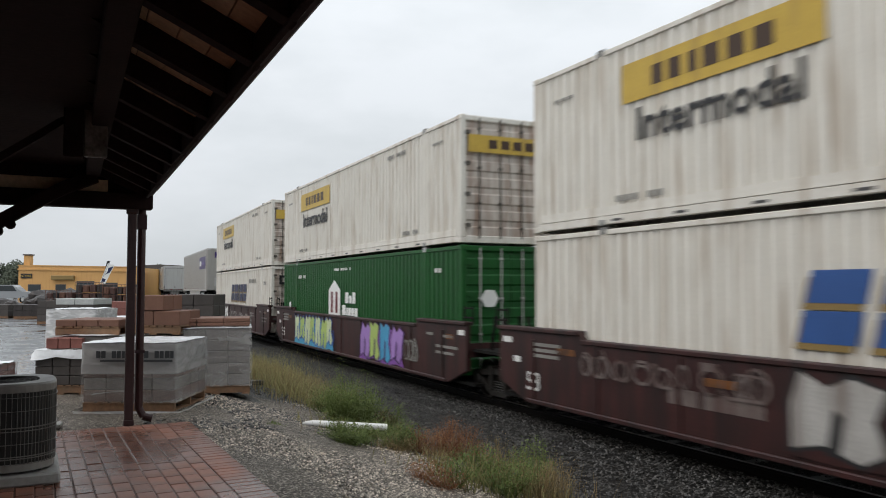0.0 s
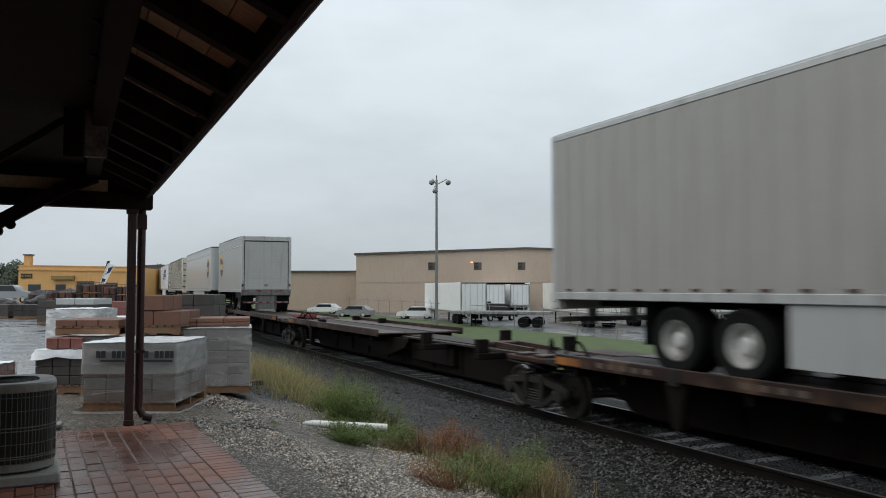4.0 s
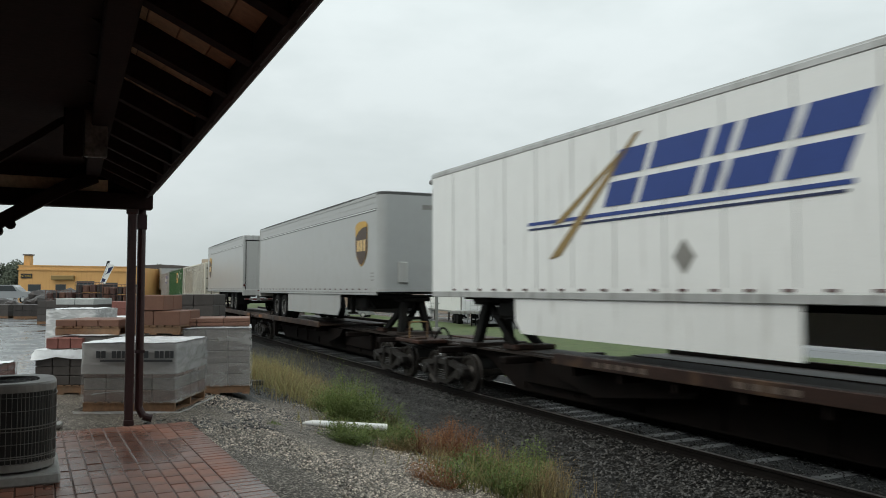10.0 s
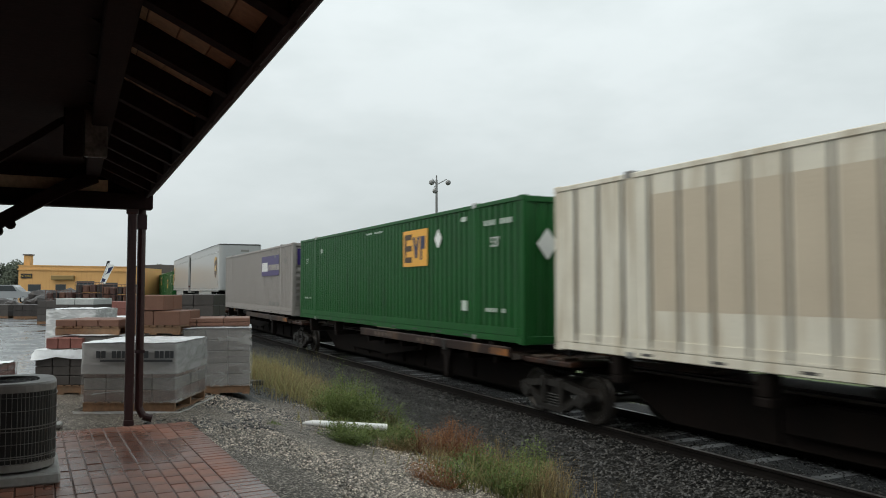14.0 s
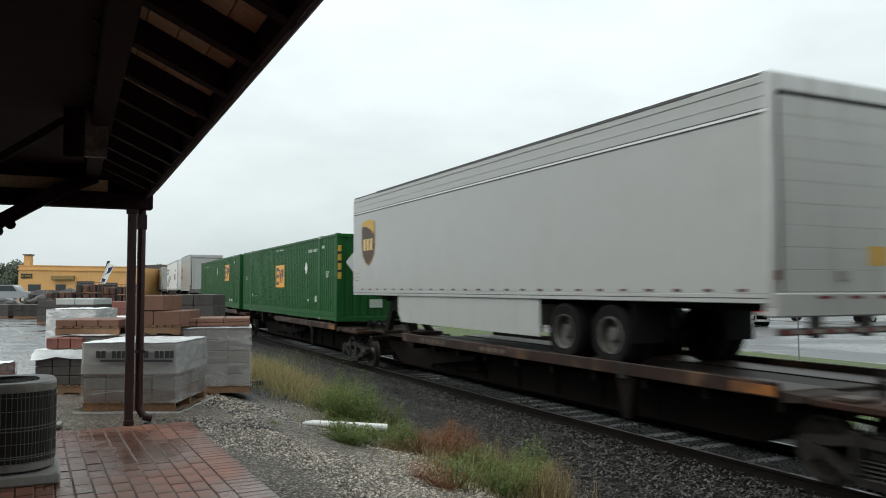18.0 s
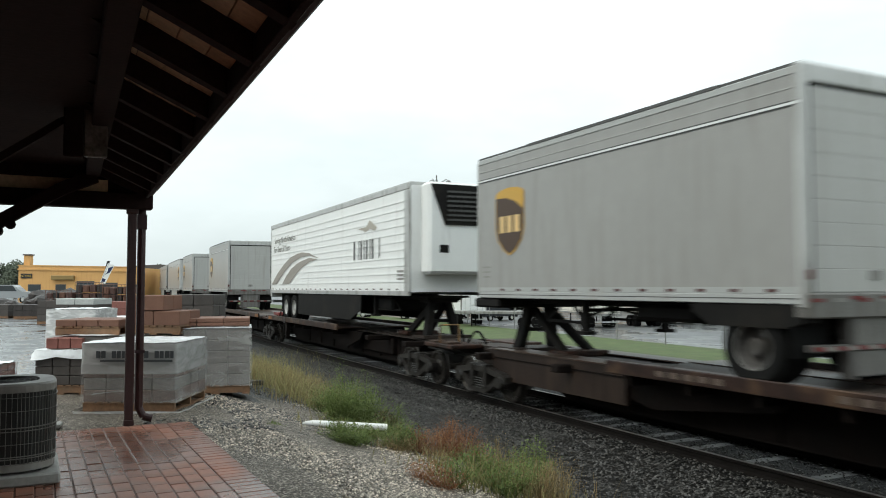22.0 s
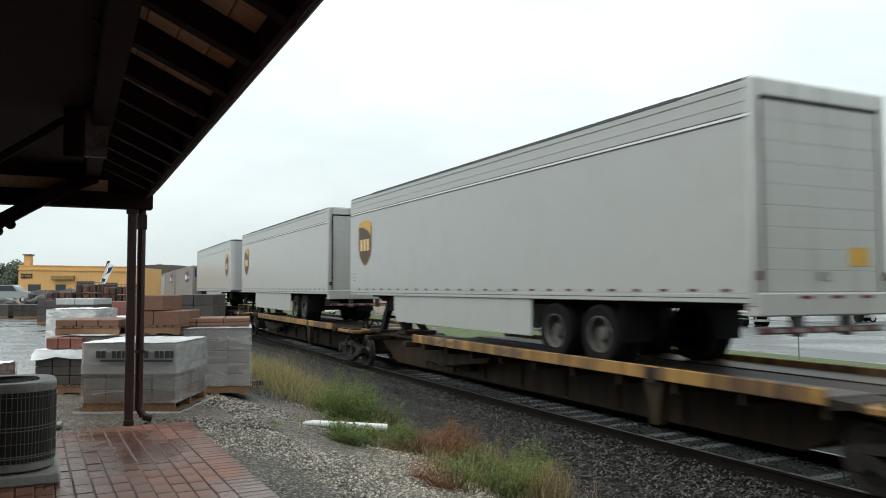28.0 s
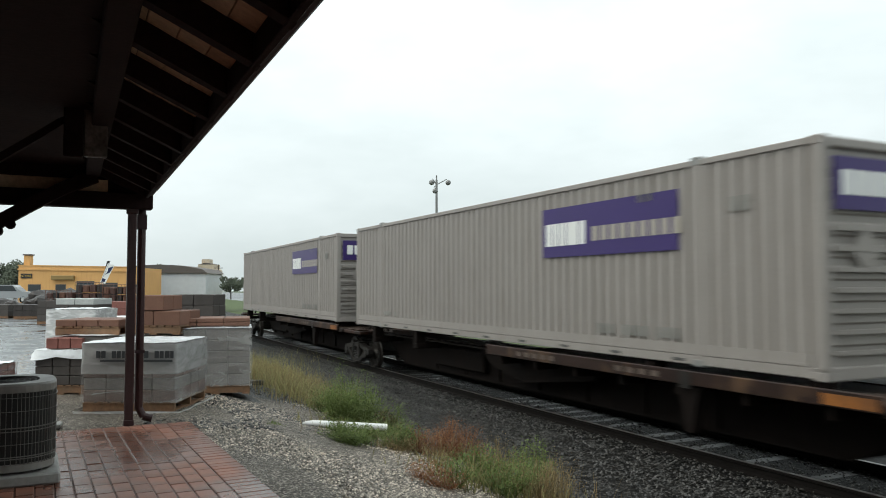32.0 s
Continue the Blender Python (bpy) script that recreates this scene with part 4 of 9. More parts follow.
def emp_marks(box, kind):
    """Amber panel, placards and stencils; each of the three boxes carries them at places of its own."""
    h2 = CL / 2
    x, z, dx, dz = {"old": (2.86, 1.64, 4.25, 2.26), "near": (0.08, 1.13, 4.3, 1.84), "rear": (3.84, 1.53, 0.05, 2.12)}[kind]
    small = {"old": [(-0.73, 0.75, 2.64, 2.69), (5.45, 5.71, 2.56, 2.66), (6.53, 7.71, 2.39, 2.5), (5.47, 5.74, 0.6, 0.82), (6.59, 7.44, 0.6, 0.68), (-5.4, -5.2, 2.3, 2.45), (-7.4, -6.6, 0.72, 0.78)],
             "near": [(-0.66, 0.84, 2.65, 2.7), (4.6, 5.78, 2.39, 2.5), (6.38, 6.67, 2.46, 2.56), (4.47, 4.7, 0.61, 0.69), (5.49, 5.74, 0.61, 0.82), (-5.7, -5.55, 0.7, 0.85), (-4.9, -4.78, 0.72, 0.78), (-6.2, -6.1, 2.4, 2.55)],
             "rear": [(6.39, 6.72, 2.44, 2.58), (4.71, 5.9, 0.36, 0.5), (-5.19, -4.21, 2.46, 2.52), (-6.5, -6.38, 2.5, 2.6), (-5.87, -4.67, 0.41, 0.47)]}[kind]
    for s in (-1, 1):
        y = s * (HW + 0.001)
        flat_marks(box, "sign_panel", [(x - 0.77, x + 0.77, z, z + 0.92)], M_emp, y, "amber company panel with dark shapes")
        g = Geo()
        a, b = sorted((y, y + s * 0.009))
        for r in ((0.1, 0.24), (0.39, 0.53), (0.68, 0.82)):
            g.box(x - 0.56, x - 0.2, a, b, z + r[0], z + r[1])
        g.box(x - 0.66, x - 0.56, a, b, z + 0.1, z + 0.82)
        part("sign_shape", g, M_brown, box)
        part("sign_shape", Geo().prism([(x - 0.12, z + 0.74), (x, z + 0.74), (x + 0.08, z + 0.45), (x + 0.18, z + 0.74), (x + 0.28, z + 0.74), (x + 0.13, z + 0.2), (x + 0.02, z + 0.2)], "y", a, b).box(x + 0.34, x + 0.62, a, b, z + 0.42, z + 0.74).box(x + 0.34, x + 0.44, a, b, z + 0.16, z + 0.42), M_navy, box)
        part("diamond_label", Geo().prism([(dx - 0.2, dz), (dx, dz - 0.23), (dx + 0.2, dz), (dx, dz + 0.23)], "y", a, b), M_label if kind != "rear" else M_greenmark, box, "white diamond placard")
        flat_marks(box, "small_mark", small, M_greenmark, y)
        if kind != "rear":
            q, r = ((7.0, 1.94), (7.05, 1.46))[kind == "near"]
            words("53'", 0.21, "length_number", M_label, box, pose(q, y + s * 0.004, r, 90, 0, 0 if s < 0 else 180))
            words("53'", 0.17, "length_number", M_greenmark, box, pose(-7.1, y + s * 0.004, r + 0.06, 90, 0, 0 if s < 0 else 180))
    if kind == "rear":
        for k in range(6):
            part("end_bar", Geo().box(h2 + 0.034, h2 + 0.045, -1.0, 0.95, 0.3 + k * 0.4, 0.345 + k * 0.4), M_greenmark, box, "worn pale door bar")
        part("end_plate", Geo().box(h2 + 0.03, h2 + 0.04, -1.05, -0.5, 2.1, 2.22).box(h2 + 0.03, h2 + 0.04, -1.0, -0.35, 1.88, 1.99), M_greenmark, box, "pale stencil bars")
        return
    if kind == "near":
        tape = part("warning_tape", Geo().box(h2 - 0.02, h2 + 0.008, -HW + 0.04, -HW + 0.16, 1.4, 2.5), M_gold, box, "yellow and black warning tape")
        for k in range(3):
            part("tape_band", Geo().box(h2 + 0.008, h2 + 0.011, -HW + 0.04, -HW + 0.16, 1.62 + k * 0.3, 1.7 + k * 0.3), M_ink, tape)
    part("diamond_label", Geo().prism([(-0.98, 1.95), (-0.74, 1.64), (-0.5, 1.95), (-0.74, 2.26)], "x", h2 + 0.0, h2 + 0.012), M_label, box, "white diamond placard")
    part("end_sign", Geo().box(h2, h2 + 0.01, -0.38, 0.3, 2.05, 2.42), M_emp, box, "amber company panel")
    part("end_sign_bar", Geo().box(h2 + 0.01, h2 + 0.014, -0.32, -0.12, 2.1, 2.37).box(h2 + 0.01, h2 + 0.014, 0.0, 0.22, 2.1, 2.37), M_brown, box)
    part("end_plate", Geo().box(h2, h2 + 0.01, -0.15, 0.3, 0.45, 0.72), M_greenmark, box, "small white plate")


def fedex_marks(box):
    h2 = CL / 2
    for s in (-1, 1):
        y = s * (HW + 0.002)
        x0, x1 = h2 - 5.9, h2 - 2.36
        flat_marks(box, "sign_panel", [(x0, x1, 1.64, 2.52)], M_purple, y, "purple company panel with pale bars")
        for a, b in ((0.12, 0.3), (0.34, 0.5), (0.54, 0.72), (0.76, 1.1), (1.14, 1.3)):
            part("sign_bar", Geo().box(x0 + a, x0 + b, *sorted((y, y + s * 0.009)), 1.84, 2.24), M_label, box)
        for k in range(9):
            part("sign_bar", Geo().box(x0 + 1.5 + k * 0.24, x0 + 1.66 + k * 0.24, *sorted((y, y + s * 0.009)), 1.88, 2.12), M_tan, box)
        flat_marks(box, "small_mark", [(x0 + 1.6, x1 + 0.0, 0.36, 0.52), (h2 - 1.4, h2 - 1.0, 2.1, 2.3), (-h2 + 2.3, -h2 + 3.2, 0.36, 0.46), (x1 - 0.9, x1 - 0.5, 2.4, 2.52)], M_fade, y)
    part("end_sign", Geo().box(h2 - 0.005, h2 + 0.012, -HW + 0.2, HW - 0.2, 2.02, 2.66), M_purple, box, "purple company panel")
    for a, b in ((-0.95, -0.75), (-0.7, -0.5), (-0.45, -0.25), (-0.2, 0.0)):
        part("sign_bar", Geo().box(h2 + 0.012, h2 + 0.018, a, b, 2.2, 2.5), M_label, box)
    for y in (-0.55, 0.25):
        part("diamond_label", Geo().prism([(y - 0.26, 1.55), (y, 1.25), (y + 0.26, 1.55), (y, 1.85)], "x", h2 + 0.0, h2 + 0.014), M_grey, box, "grey diamond placard holder")
    for k in range(7):
        z = 0.30 + k * 0.245
        part("end_rib", Geo().box(h2 - 0.02, h2 + 0.02, -HW + 0.18, HW - 0.18, z, z + 0.05), M_grey, box)


def swift_marks(box, blue=False):
    h2 = CL / 2
    for s in (-1, 1):
        y = s * (HW + 0.001)
        x0 = -2.35
        mark_blocks(box, x0, (0.78, 1.0, 0.26, 0.76, 0.78), 1.28, 2.14, 0.2, 0.22, y, M_blue2 if blue else M_navy)
        mark_blocks(box, x0 - 0.06, (0.78, 1.0, 0.26, 0.76, 0.78), 1.20, 2.06, 0.2, 0.22, y - s * 0.003, M_bronze)
        flat_marks(box, "small_mark", [(h2 - 5.2, h2 - 3.4, 2.2, 2.4), (h2 - 1.6, h2 - 1.1, 2.1, 2.24)], M_fade, y)
    for a, b in ((-0.95, -0.55), (-0.45, 0.1), (0.2, 0.3), (0.4, 0.65), (0.72, 1.0)):
        part("word_block", Geo().box(h2 + 0.02, h2 + 0.036, a, b, 2.1, 2.2).box(h2 + 0.02, h2 + 0.036, a, a + 0.1, 2.1, 2.5).box(h2 + 0.02, h2 + 0.036, a, b, 2.4, 2.5), M_ink, box)


def hub_marks(box):
    h2 = CL / 2
    for s in (-1, 1):
        y = s * (HW + 0.001)
        a, b = sorted((y, y + s * 0.006))
        x = -h2 + 6.83
        part("house_mark", Geo().prism([(x - 0.62, 1.05), (x + 0.62, 1.05), (x + 0.62, 1.88), (x, 2.2), (x - 0.62, 1.88)], "y", a, b), M_label, box, "white house-shaped emblem")
        a, b = sorted((y, y + s * 0.012))
        part("house_mark_bar", Geo().box(x - 0.36, x - 0.14, a, b, 1.13, 1.82).box(x + 0.14, x + 0.36, a, b, 1.13, 1.82), M_red, box)
        for p, q, r, t in ((1.16, 1.46, 1.46, 1.80), (1.54, 1.78, 1.46, 1.70), (1.86, 2.12, 1.46, 1.80), (0.86, 1.18, 1.08, 1.40), (1.25, 1.40, 1.08, 1.32), (1.46, 1.72, 1.08, 1.32), (1.79, 2.02, 1.08, 1.32), (2.09, 2.33, 0.99, 1.32)):
            part("word_bar", Geo().box(x + p, x + q, a, b, r, t, 0.05), M_label, box)
        flat_marks(box, "small_mark", [(x + 0.0, x + 1.7, 2.50, 2.58), (-h2 + 2.3, -h2 + 3.3, 2.3, 2.42), (-h2 + 0.9, -h2 + 1.15, 1.2, 1.4), (h2 - 1.4, h2 - 1.0, 2.3, 2.4)], M_label, y)
        words("53'", 0.26, "length_number", M_label, box, pose(-h2 + 0.95, y + s * 0.004, 0.7, 90, 0, 0 if s < 0 else 180))
    part("round_label", Geo().lathe([(0.0, 0.045), (0.22, 0.045), (0.22, 0.03)], (h2, -0.6, 1.7), "x", 6), M_label, box, "white hexagonal emblem")


# ------------------------------------------------------------------ road trailers
ZB, ZT = 0.94, 3.90


def shield(parent, x, z, s, w=1.0, h=1.35):
    """A shield-shaped company emblem, brown with golden bars, on the side s."""
    y = s * (HW + 0.012)
    a, b = sorted((y, y + s * 0.004))
    top = [(x + w / 2 * math.cos(math.pi * k / 8), z + h * 0.40 + h * 0.10 * math.sin(math.pi * k / 8)) for k in range(9)]
    low = [(x - w * 0.5, z - h * 0.1), (x - w * 0.42, z - h * 0.28), (x - w * 0.2, z - h * 0.43), (x, z - h * 0.5), (x + w * 0.2, z - h * 0.43), (x + w * 0.42, z - h * 0.28), (x + w * 0.5, z - h * 0.1)]
    e = part("emblem", Geo().prism(top + low, "y", a, b), M_brown, parent, "dark brown shield emblem")
    a, b = sorted((y, y + s * 0.008))
    part("emblem_crown", Geo().prism([(x - w * 0.5, z + h * 0.40)] + [(q, r) for q, r in reversed(top)] + [(x + w * 0.5, z + h * 0.38), (x + w * 0.1, z + h * 0.37), (x - w * 0.25, z + h * 0.29), (x - w * 0.5, z + h * 0.17)], "y", a, b), M_shield, e, "golden upper sweep")
    for k in (-0.27, 0.0, 0.27):
        part("emblem_bar", Geo().box(x + (k - 0.09) * w, x + (k + 0.09) * w, a, b, z - h * 0.17, z + h * 0.09, 0.03), M_emblem, e, "pale gold plain bar")
    part("emblem_rim", Geo().prism([(x + (p[0] - x) * 1.06, z + (p[1] - z) * 1.05) for p in top + low], "y", *sorted((s * (HW + 0.0105), s * (HW + 0.0118)))), M_shield, e, "thin golden rim")


def trailer(L, style, label, axles, rims=None, skirt=None, swing=False):
    """A road trailer with its nose at +x, standing on its own wheels at z 0."""
    h2 = L / 2
    tr = thing("trailer", Matrix(), label, "trailer", "road trailers of the train")
    paint = {"silver": M_silver, "white": M_brightwhite, "ribbed": M_cream, "fedex": M_greytrailer, "reefer": M_brightwhite}[style]
    if L < 10:
        paint = M_pupgrey
    rims = rims or M_darkrim
    r = {"silver": 0.30, "fedex": 0.13}.get(style, 0.06)
    plan = [(-h2, -HW), (h2 - r, -HW)] + [(h2 - r + r * math.sin(k * math.pi / 12), -HW + r - r * math.cos(k * math.pi / 12)) for k in range(1, 7)]
    plan += [(p[0], -p[1]) for p in reversed(plan)]
    g = Geo()
    g.prism(plan, "z", ZB + 0.10, ZT - 0.10)
    part("body", g, paint, tr)
    inner = [(x * (1 - 0.012 / h2) - 0.0, y * 0.985) for x, y in plan]
    part("roof", Geo().prism(inner, "z", ZT - 0.10, ZT - 0.01), M_darkrail if style == "silver" else M_alu, tr, "dark roof edge" if style == "silver" else "")
    for s in (-1, 1):
        ya, yb = sorted((s * HW, s * (HW + 0.008)))
        part("bottom_rail", Geo().box(-h2 + 0.05, h2 - r, *sorted((s * (HW - 0.06), s * (HW + 0.01))), ZB, ZB + 0.13, 0.01), M_alu if style != "silver" else M_skirt, tr)
        g = Geo()
        gap = 0.6
        x = -h2 + 0.4
        while x < h2 - 0.8:
            g.box(x, x + 0.15, *sorted((s * (HW + 0.01), s * (HW + 0.014))), ZB + 0.15, ZB + 0.19)
            x += gap
        tagged(part("marker_tape", g, M_marker, tr, "row of small dark red markers"), kind="stuff")
        if style == "silver":
            part("moulding", Geo().box(-h2 + 0.02, h2 - r, *sorted((s * HW, s * (HW + 0.010))), ZT - 0.548, ZT - 0.530), M_darkrail, tr, "dark moulding line under the roof")
            part("moulding", Geo().box(-h2 + 0.02, h2 - r, *sorted((s * HW, s * (HW + 0.016))), ZT - 0.530, ZT - 0.498), M_mould, tr, "pale moulding line under the roof")
            part("moulding", Geo().box(-h2 + 0.02, h2 - r, *sorted((s * HW, s * (HW + 0.010))), ZT - 0.494, ZT - 0.478), M_darkrail, tr, "dark moulding line under the roof")
            part("seam", Geo().box(-h2 + 0.02, h2 - r, *sorted((s * HW, s * (HW + 0.007))), ZT - 0.325, ZT - 0.313), M_silverdoor, tr, "thin dark seam under the top rail")
            part("rail_groove", Geo().box(-h2 + 0.05, h2 - r, *sorted((s * (HW + 0.008), s * (HW + 0.0115))), ZB + 0.062, ZB + 0.076), M_darkrail, tr, "dark groove in the bottom rail")
            part("belt", Geo().box(-h2 + 0.05, h2 - r, *sorted((s * HW, s * (HW + 0.006))), ZB + 0.132, ZB + 0.215), M_skirt, tr, "pale belt above the bottom rail")
            part("top_rail", Geo().box(-h2, h2 - r, *sorted((s * (HW - 0.05), s * (HW + 0.012))), ZT - 0.16, ZT - 0.055, 0.012), M_skirt, tr)
            part("roof_edge", Geo().box(-h2 + 1.3, h2 - 2.2, *sorted((s * (HW - 0.03), s * (HW + 0.016))), ZT - 0.055, ZT - 0.01), M_darkrail, tr)
            shield(tr, h2 - 1.56, ZB + 1.52, s, 1.03, 1.29)
            flat_marks(tr, "small_mark", [(h2 - 0.75, h2 - 0.42, ZB + 0.62, ZB + 0.65), (h2 - 0.75, h2 - 0.42, ZB + 0.52, ZB + 0.55), (h2 - 0.75, h2 - 0.5, ZB + 0.42, ZB + 0.45)], M_fade, s * (HW + 0.002))
        elif style == "white":
            g = Geo()
            for k in range(1, 14):
                x = -h2 + k * L / 14
                part("seam", Geo().box(x - 0.008, x + 0.008, ya, yb, ZB + 0.2, ZT - 0.16), M_skirt, tr)
            part("top_rail", Geo().box(-h2, h2, *sorted((s * (HW - 0.05), s * (HW + 0.012))), ZT - 0.14, ZT - 0.04, 0.012), M_alu, tr)
            mark_blocks(tr, -2.98, (0.88, 0.82, 0.30, 1.12, 0.72), 2.46, 3.34, 0.14, 0.42 * -s, s * (HW + 0.006), M_blue)
            m = Geo()
            o, d = 3.0, -1
            for (q0, z0), (q1, z1) in (((0.0, 0.72), (2.5, 2.62)), ((0.1, 1.32), (2.1, 2.35))):
                m.prism([(o + d * q0, ZB + z0), (o + d * (q0 + 0.35), ZB + z0 + 0.05), (o + d * q1, ZB + z1), (o + d * (q1 - 0.12), ZB + z1)], "y", *sorted((s * (HW + 0.006), s * (HW + 0.011))))
            part("swoosh", m, M_bronze, tr, "bronze swept strokes")
            part("underline", Geo().box(-3.08, 3.72, *sorted((s * (HW + 0.004), s * (HW + 0.009))), 2.31, 2.37), M_blue, tr, "thin blue underline")
            part("underline", Geo().box(-3.0, 3.7, *sorted((s * (HW + 0.004), s * (HW + 0.009))), 2.22, 2.26), M_navy, tr, "thin dark underline")
            a, b = sorted((s * (HW + 0.004), s * (HW + 0.009)))
            part("diamond_label", Geo().prism([(-0.62, 1.59), (-0.4, 1.33), (-0.18, 1.59), (-0.4, 1.85)], "y", a, b), M_fade, tr, "grey diamond placard holder")
        elif style == "ribbed":
            k = 26
            for i in range(1, k):
                x = -h2 + i * L / k
                # dark colour here draws the ribs' shadow lines
                part("rib", Geo().box(x - 0.026, x + 0.026, *sorted((s * (HW - 0.01), s * (HW + 0.022))), ZB + 0.14, ZT - 0.12), M_darkrib, tr)
            part("top_rail", Geo().box(-h2, h2, *sorted((s * (HW - 0.05), s * (HW + 0.03))), ZT - 0.13, ZT - 0.03, 0.012), M_darkrib, tr)
            flat_marks(tr, "sign_panel", [(-h2 + 3.25, -h2 + 4.6, 2.79, 3.66)], M_patchdark, s * (HW + 0.024), "faded brown company panel")
            for k in range(3):
                part("sign_bar", Geo().box(-h2 + 3.95, -h2 + 4.5, *sorted((s * (HW + 0.024), s * (HW + 0.031))), 2.86 + k * 0.27, 2.98 + k * 0.27), M_darkrib, tr)
            part("sign_shape", Geo().prism([(-h2 + 3.35, 3.1), (-h2 + 3.85, 3.2), (-h2 + 3.8, 3.5), (-h2 + 3.35, 3.45)], "y", *sorted((s * (HW + 0.024), s * (HW + 0.031)))), M_blue2, tr)
            part("mid_seam", Geo().box(-h2 + 2.0, -h2 + 2.12, *sorted((s * (HW - 0.01), s * (HW + 0.027))), ZB + 0.14, ZT - 0.12), M_cream, tr, "wide cream joint post")
            flat_marks(tr, "small_mark", [(-h2 + 2.0, -h2 + 2.6, ZB + 2.45, ZB + 2.55), (h2 - 2.6, h2 - 1.6, ZB + 2.5, ZB + 2.58), (h2 - 1.5, h2 - 0.9, ZB + 0.4, ZB + 0.5)], M_fade, s * (HW + 0.002))
        elif style == "fedex":
            for k in range(1, 34):
                x = -h2 + k * (L - 1.2) / 34
                part("rib", Geo().box(x - 0.025, x + 0.025, ya, yb, ZB + 0.2, ZT - 0.16), M_greytrailer, tr)
            part("top_rail", Geo().box(-h2, h2 - r, *sorted((s * (HW - 0.05), s * (HW + 0.012))), ZT - 0.14, ZT - 0.04, 0.012), M_alu, tr)
            y = s * (HW + 0.012)
            x0, x1 = h2 - 4.05, h2 - 0.5
            flat_marks(tr, "sign_panel", [(x0, x1, ZB + 1.57, ZB + 2.43)], M_purple, y, "purple company panel with pale bars")
            for a, b in ((0.15, 0.34), (0.37, 0.52), (0.56, 0.74), (0.78, 1.04), (1.08, 1.2)):
                part("sign_bar", Geo().box(x0 + a, x0 + b, *sorted((y, y + s * 0.009)), ZB + 1.8, ZB + 2.15), M_label, tr)
            for k in range(8):
                part("sign_bar", Geo().box(x0 + 1.45 + k * 0.22, x0 + 1.6 + k * 0.22, *sorted((y, y + s * 0.009)), ZB + 1.83, ZB + 2.03), M_purplebar, tr)
            part("nose_strip", Geo().box(h2 - 0.40, h2 - 0.135, *sorted((s * HW, s * (HW + 0.006))), ZB + 0.2, ZT - 0.16), M_skirt, tr, "pale nose strip")
            for k in range(6):
                part("number_bar", Geo().box(h2 - 0.31, h2 - 0.21, *sorted((s * (HW + 0.006), s * (HW + 0.009))), ZT - 0.45 - k * 0.19, ZT - 0.33 - k * 0.19), M_ink, tr)
        elif style == "reefer":
            for k in range(11):
                z = ZB + 0.36 + k * 0.21
                part("rib", Geo().box(-h2 + 0.1, h2 - 0.35, *sorted((s * HW, s * (HW + 0.014))), z, z + 0.035), M_brightwhite, tr)
            part("top_rail", Geo().box(-h2, h2, *sorted((s * (HW - 0.05), s * (HW + 0.016))), ZT - 0.20, ZT - 0.04, 0.012), M_alu, tr)
            part("nose_post", Geo().box(h2 - 0.34, h2 + 0.01, *sorted((s * (HW - 0.05), s * (HW + 0.016))), ZB + 0.1, ZT - 0.2, 0.02), M_alu, tr, "bare aluminium nose post")
            y = s * (HW + 0.014)
            rz = 0 if s < 0 else 180
            words("Serving North America", 0.26, "lettering", M_fade, tr, pose(-5.42, y + s * 0.006, 3.03, 90, 0, rz), "grey lettering")
            words("For Over 50 Years", 0.26, "lettering", M_fade, tr, pose(-5.85, y + s * 0.006, 2.66, 90, 0, rz), "grey lettering")
            x = 3.45
            for w in (0.5, 0.36, 0.36, 0.62):
                part("word_block", Geo().box(x, x + 0.1, *sorted((y + s * 0.003, y + s * 0.008)), 1.99, 2.56).box(x + w - 0.05, x + w, *sorted((y + s * 0.003, y + s * 0.008)), 1.99, 2.56), M_ink, tr)
                x += w + 0.14
            arch = [(-7.6, 1.31), (-6.6, 1.75), (-5.5, 2.1), (-4.4, 2.36), (-3.4, 2.46), (-2.6, 2.49), (-1.6, 2.42), (-0.4, 2.2), (-1.6, 2.33), (-2.7, 2.32), (-4.1, 2.14), (-5.2, 1.85), (-6.0, 1.58), (-6.7, 1.31)]
            low = [(-5.7, 1.31), (-5.0, 1.65), (-4.2, 1.92), (-3.4, 2.08), (-2.7, 2.17), (-1.6, 2.25), (-0.5, 2.16), (-1.6, 2.1), (-2.7, 1.9), (-3.4, 1.7), (-4.0, 1.5), (-4.52, 1.31)]
            for pts in (arch, low):
                n, half = len(pts), len(pts) // 2
                strip = Geo()
                strip.v = [(px, d, pz) for d in sorted((y + s * 0.004, y + s * 0.007)) for px, pz in pts]
                strip.f = [(i, i + 1, n - 2 - i, n - 1 - i) for i in range(half - 1)] + [(n + i, n + n - 1 - i, n + n - 2 - i, n + i + 1) for i in range(half - 1)]
                strip.f += [(i, (i + 1) % n, n + (i + 1) % n, n + i) for i in range(n)]
                part("swoosh", strip, M_swoosh, tr, "grey-tan curved stripe")
            part("bird_mark", Geo().prism([(3.8, 2.92), (4.6, 2.94), (4.9, 3.12), (5.5, 2.86), (5.3, 2.78), (4.9, 2.86), (4.5, 2.78), (4.3, 2.86)], "y", *sorted((y + s * 0.004, y + s * 0.007))), M_tan, tr, "tan emblem shape")
            for k in range(3):
                part("label_bar", Geo().box(7.05, 7.5, *sorted((y + s * 0.003, y + s * 0.007)), 1.36 + k * 0.1, 1.41 + k * 0.1), M_fade, tr)
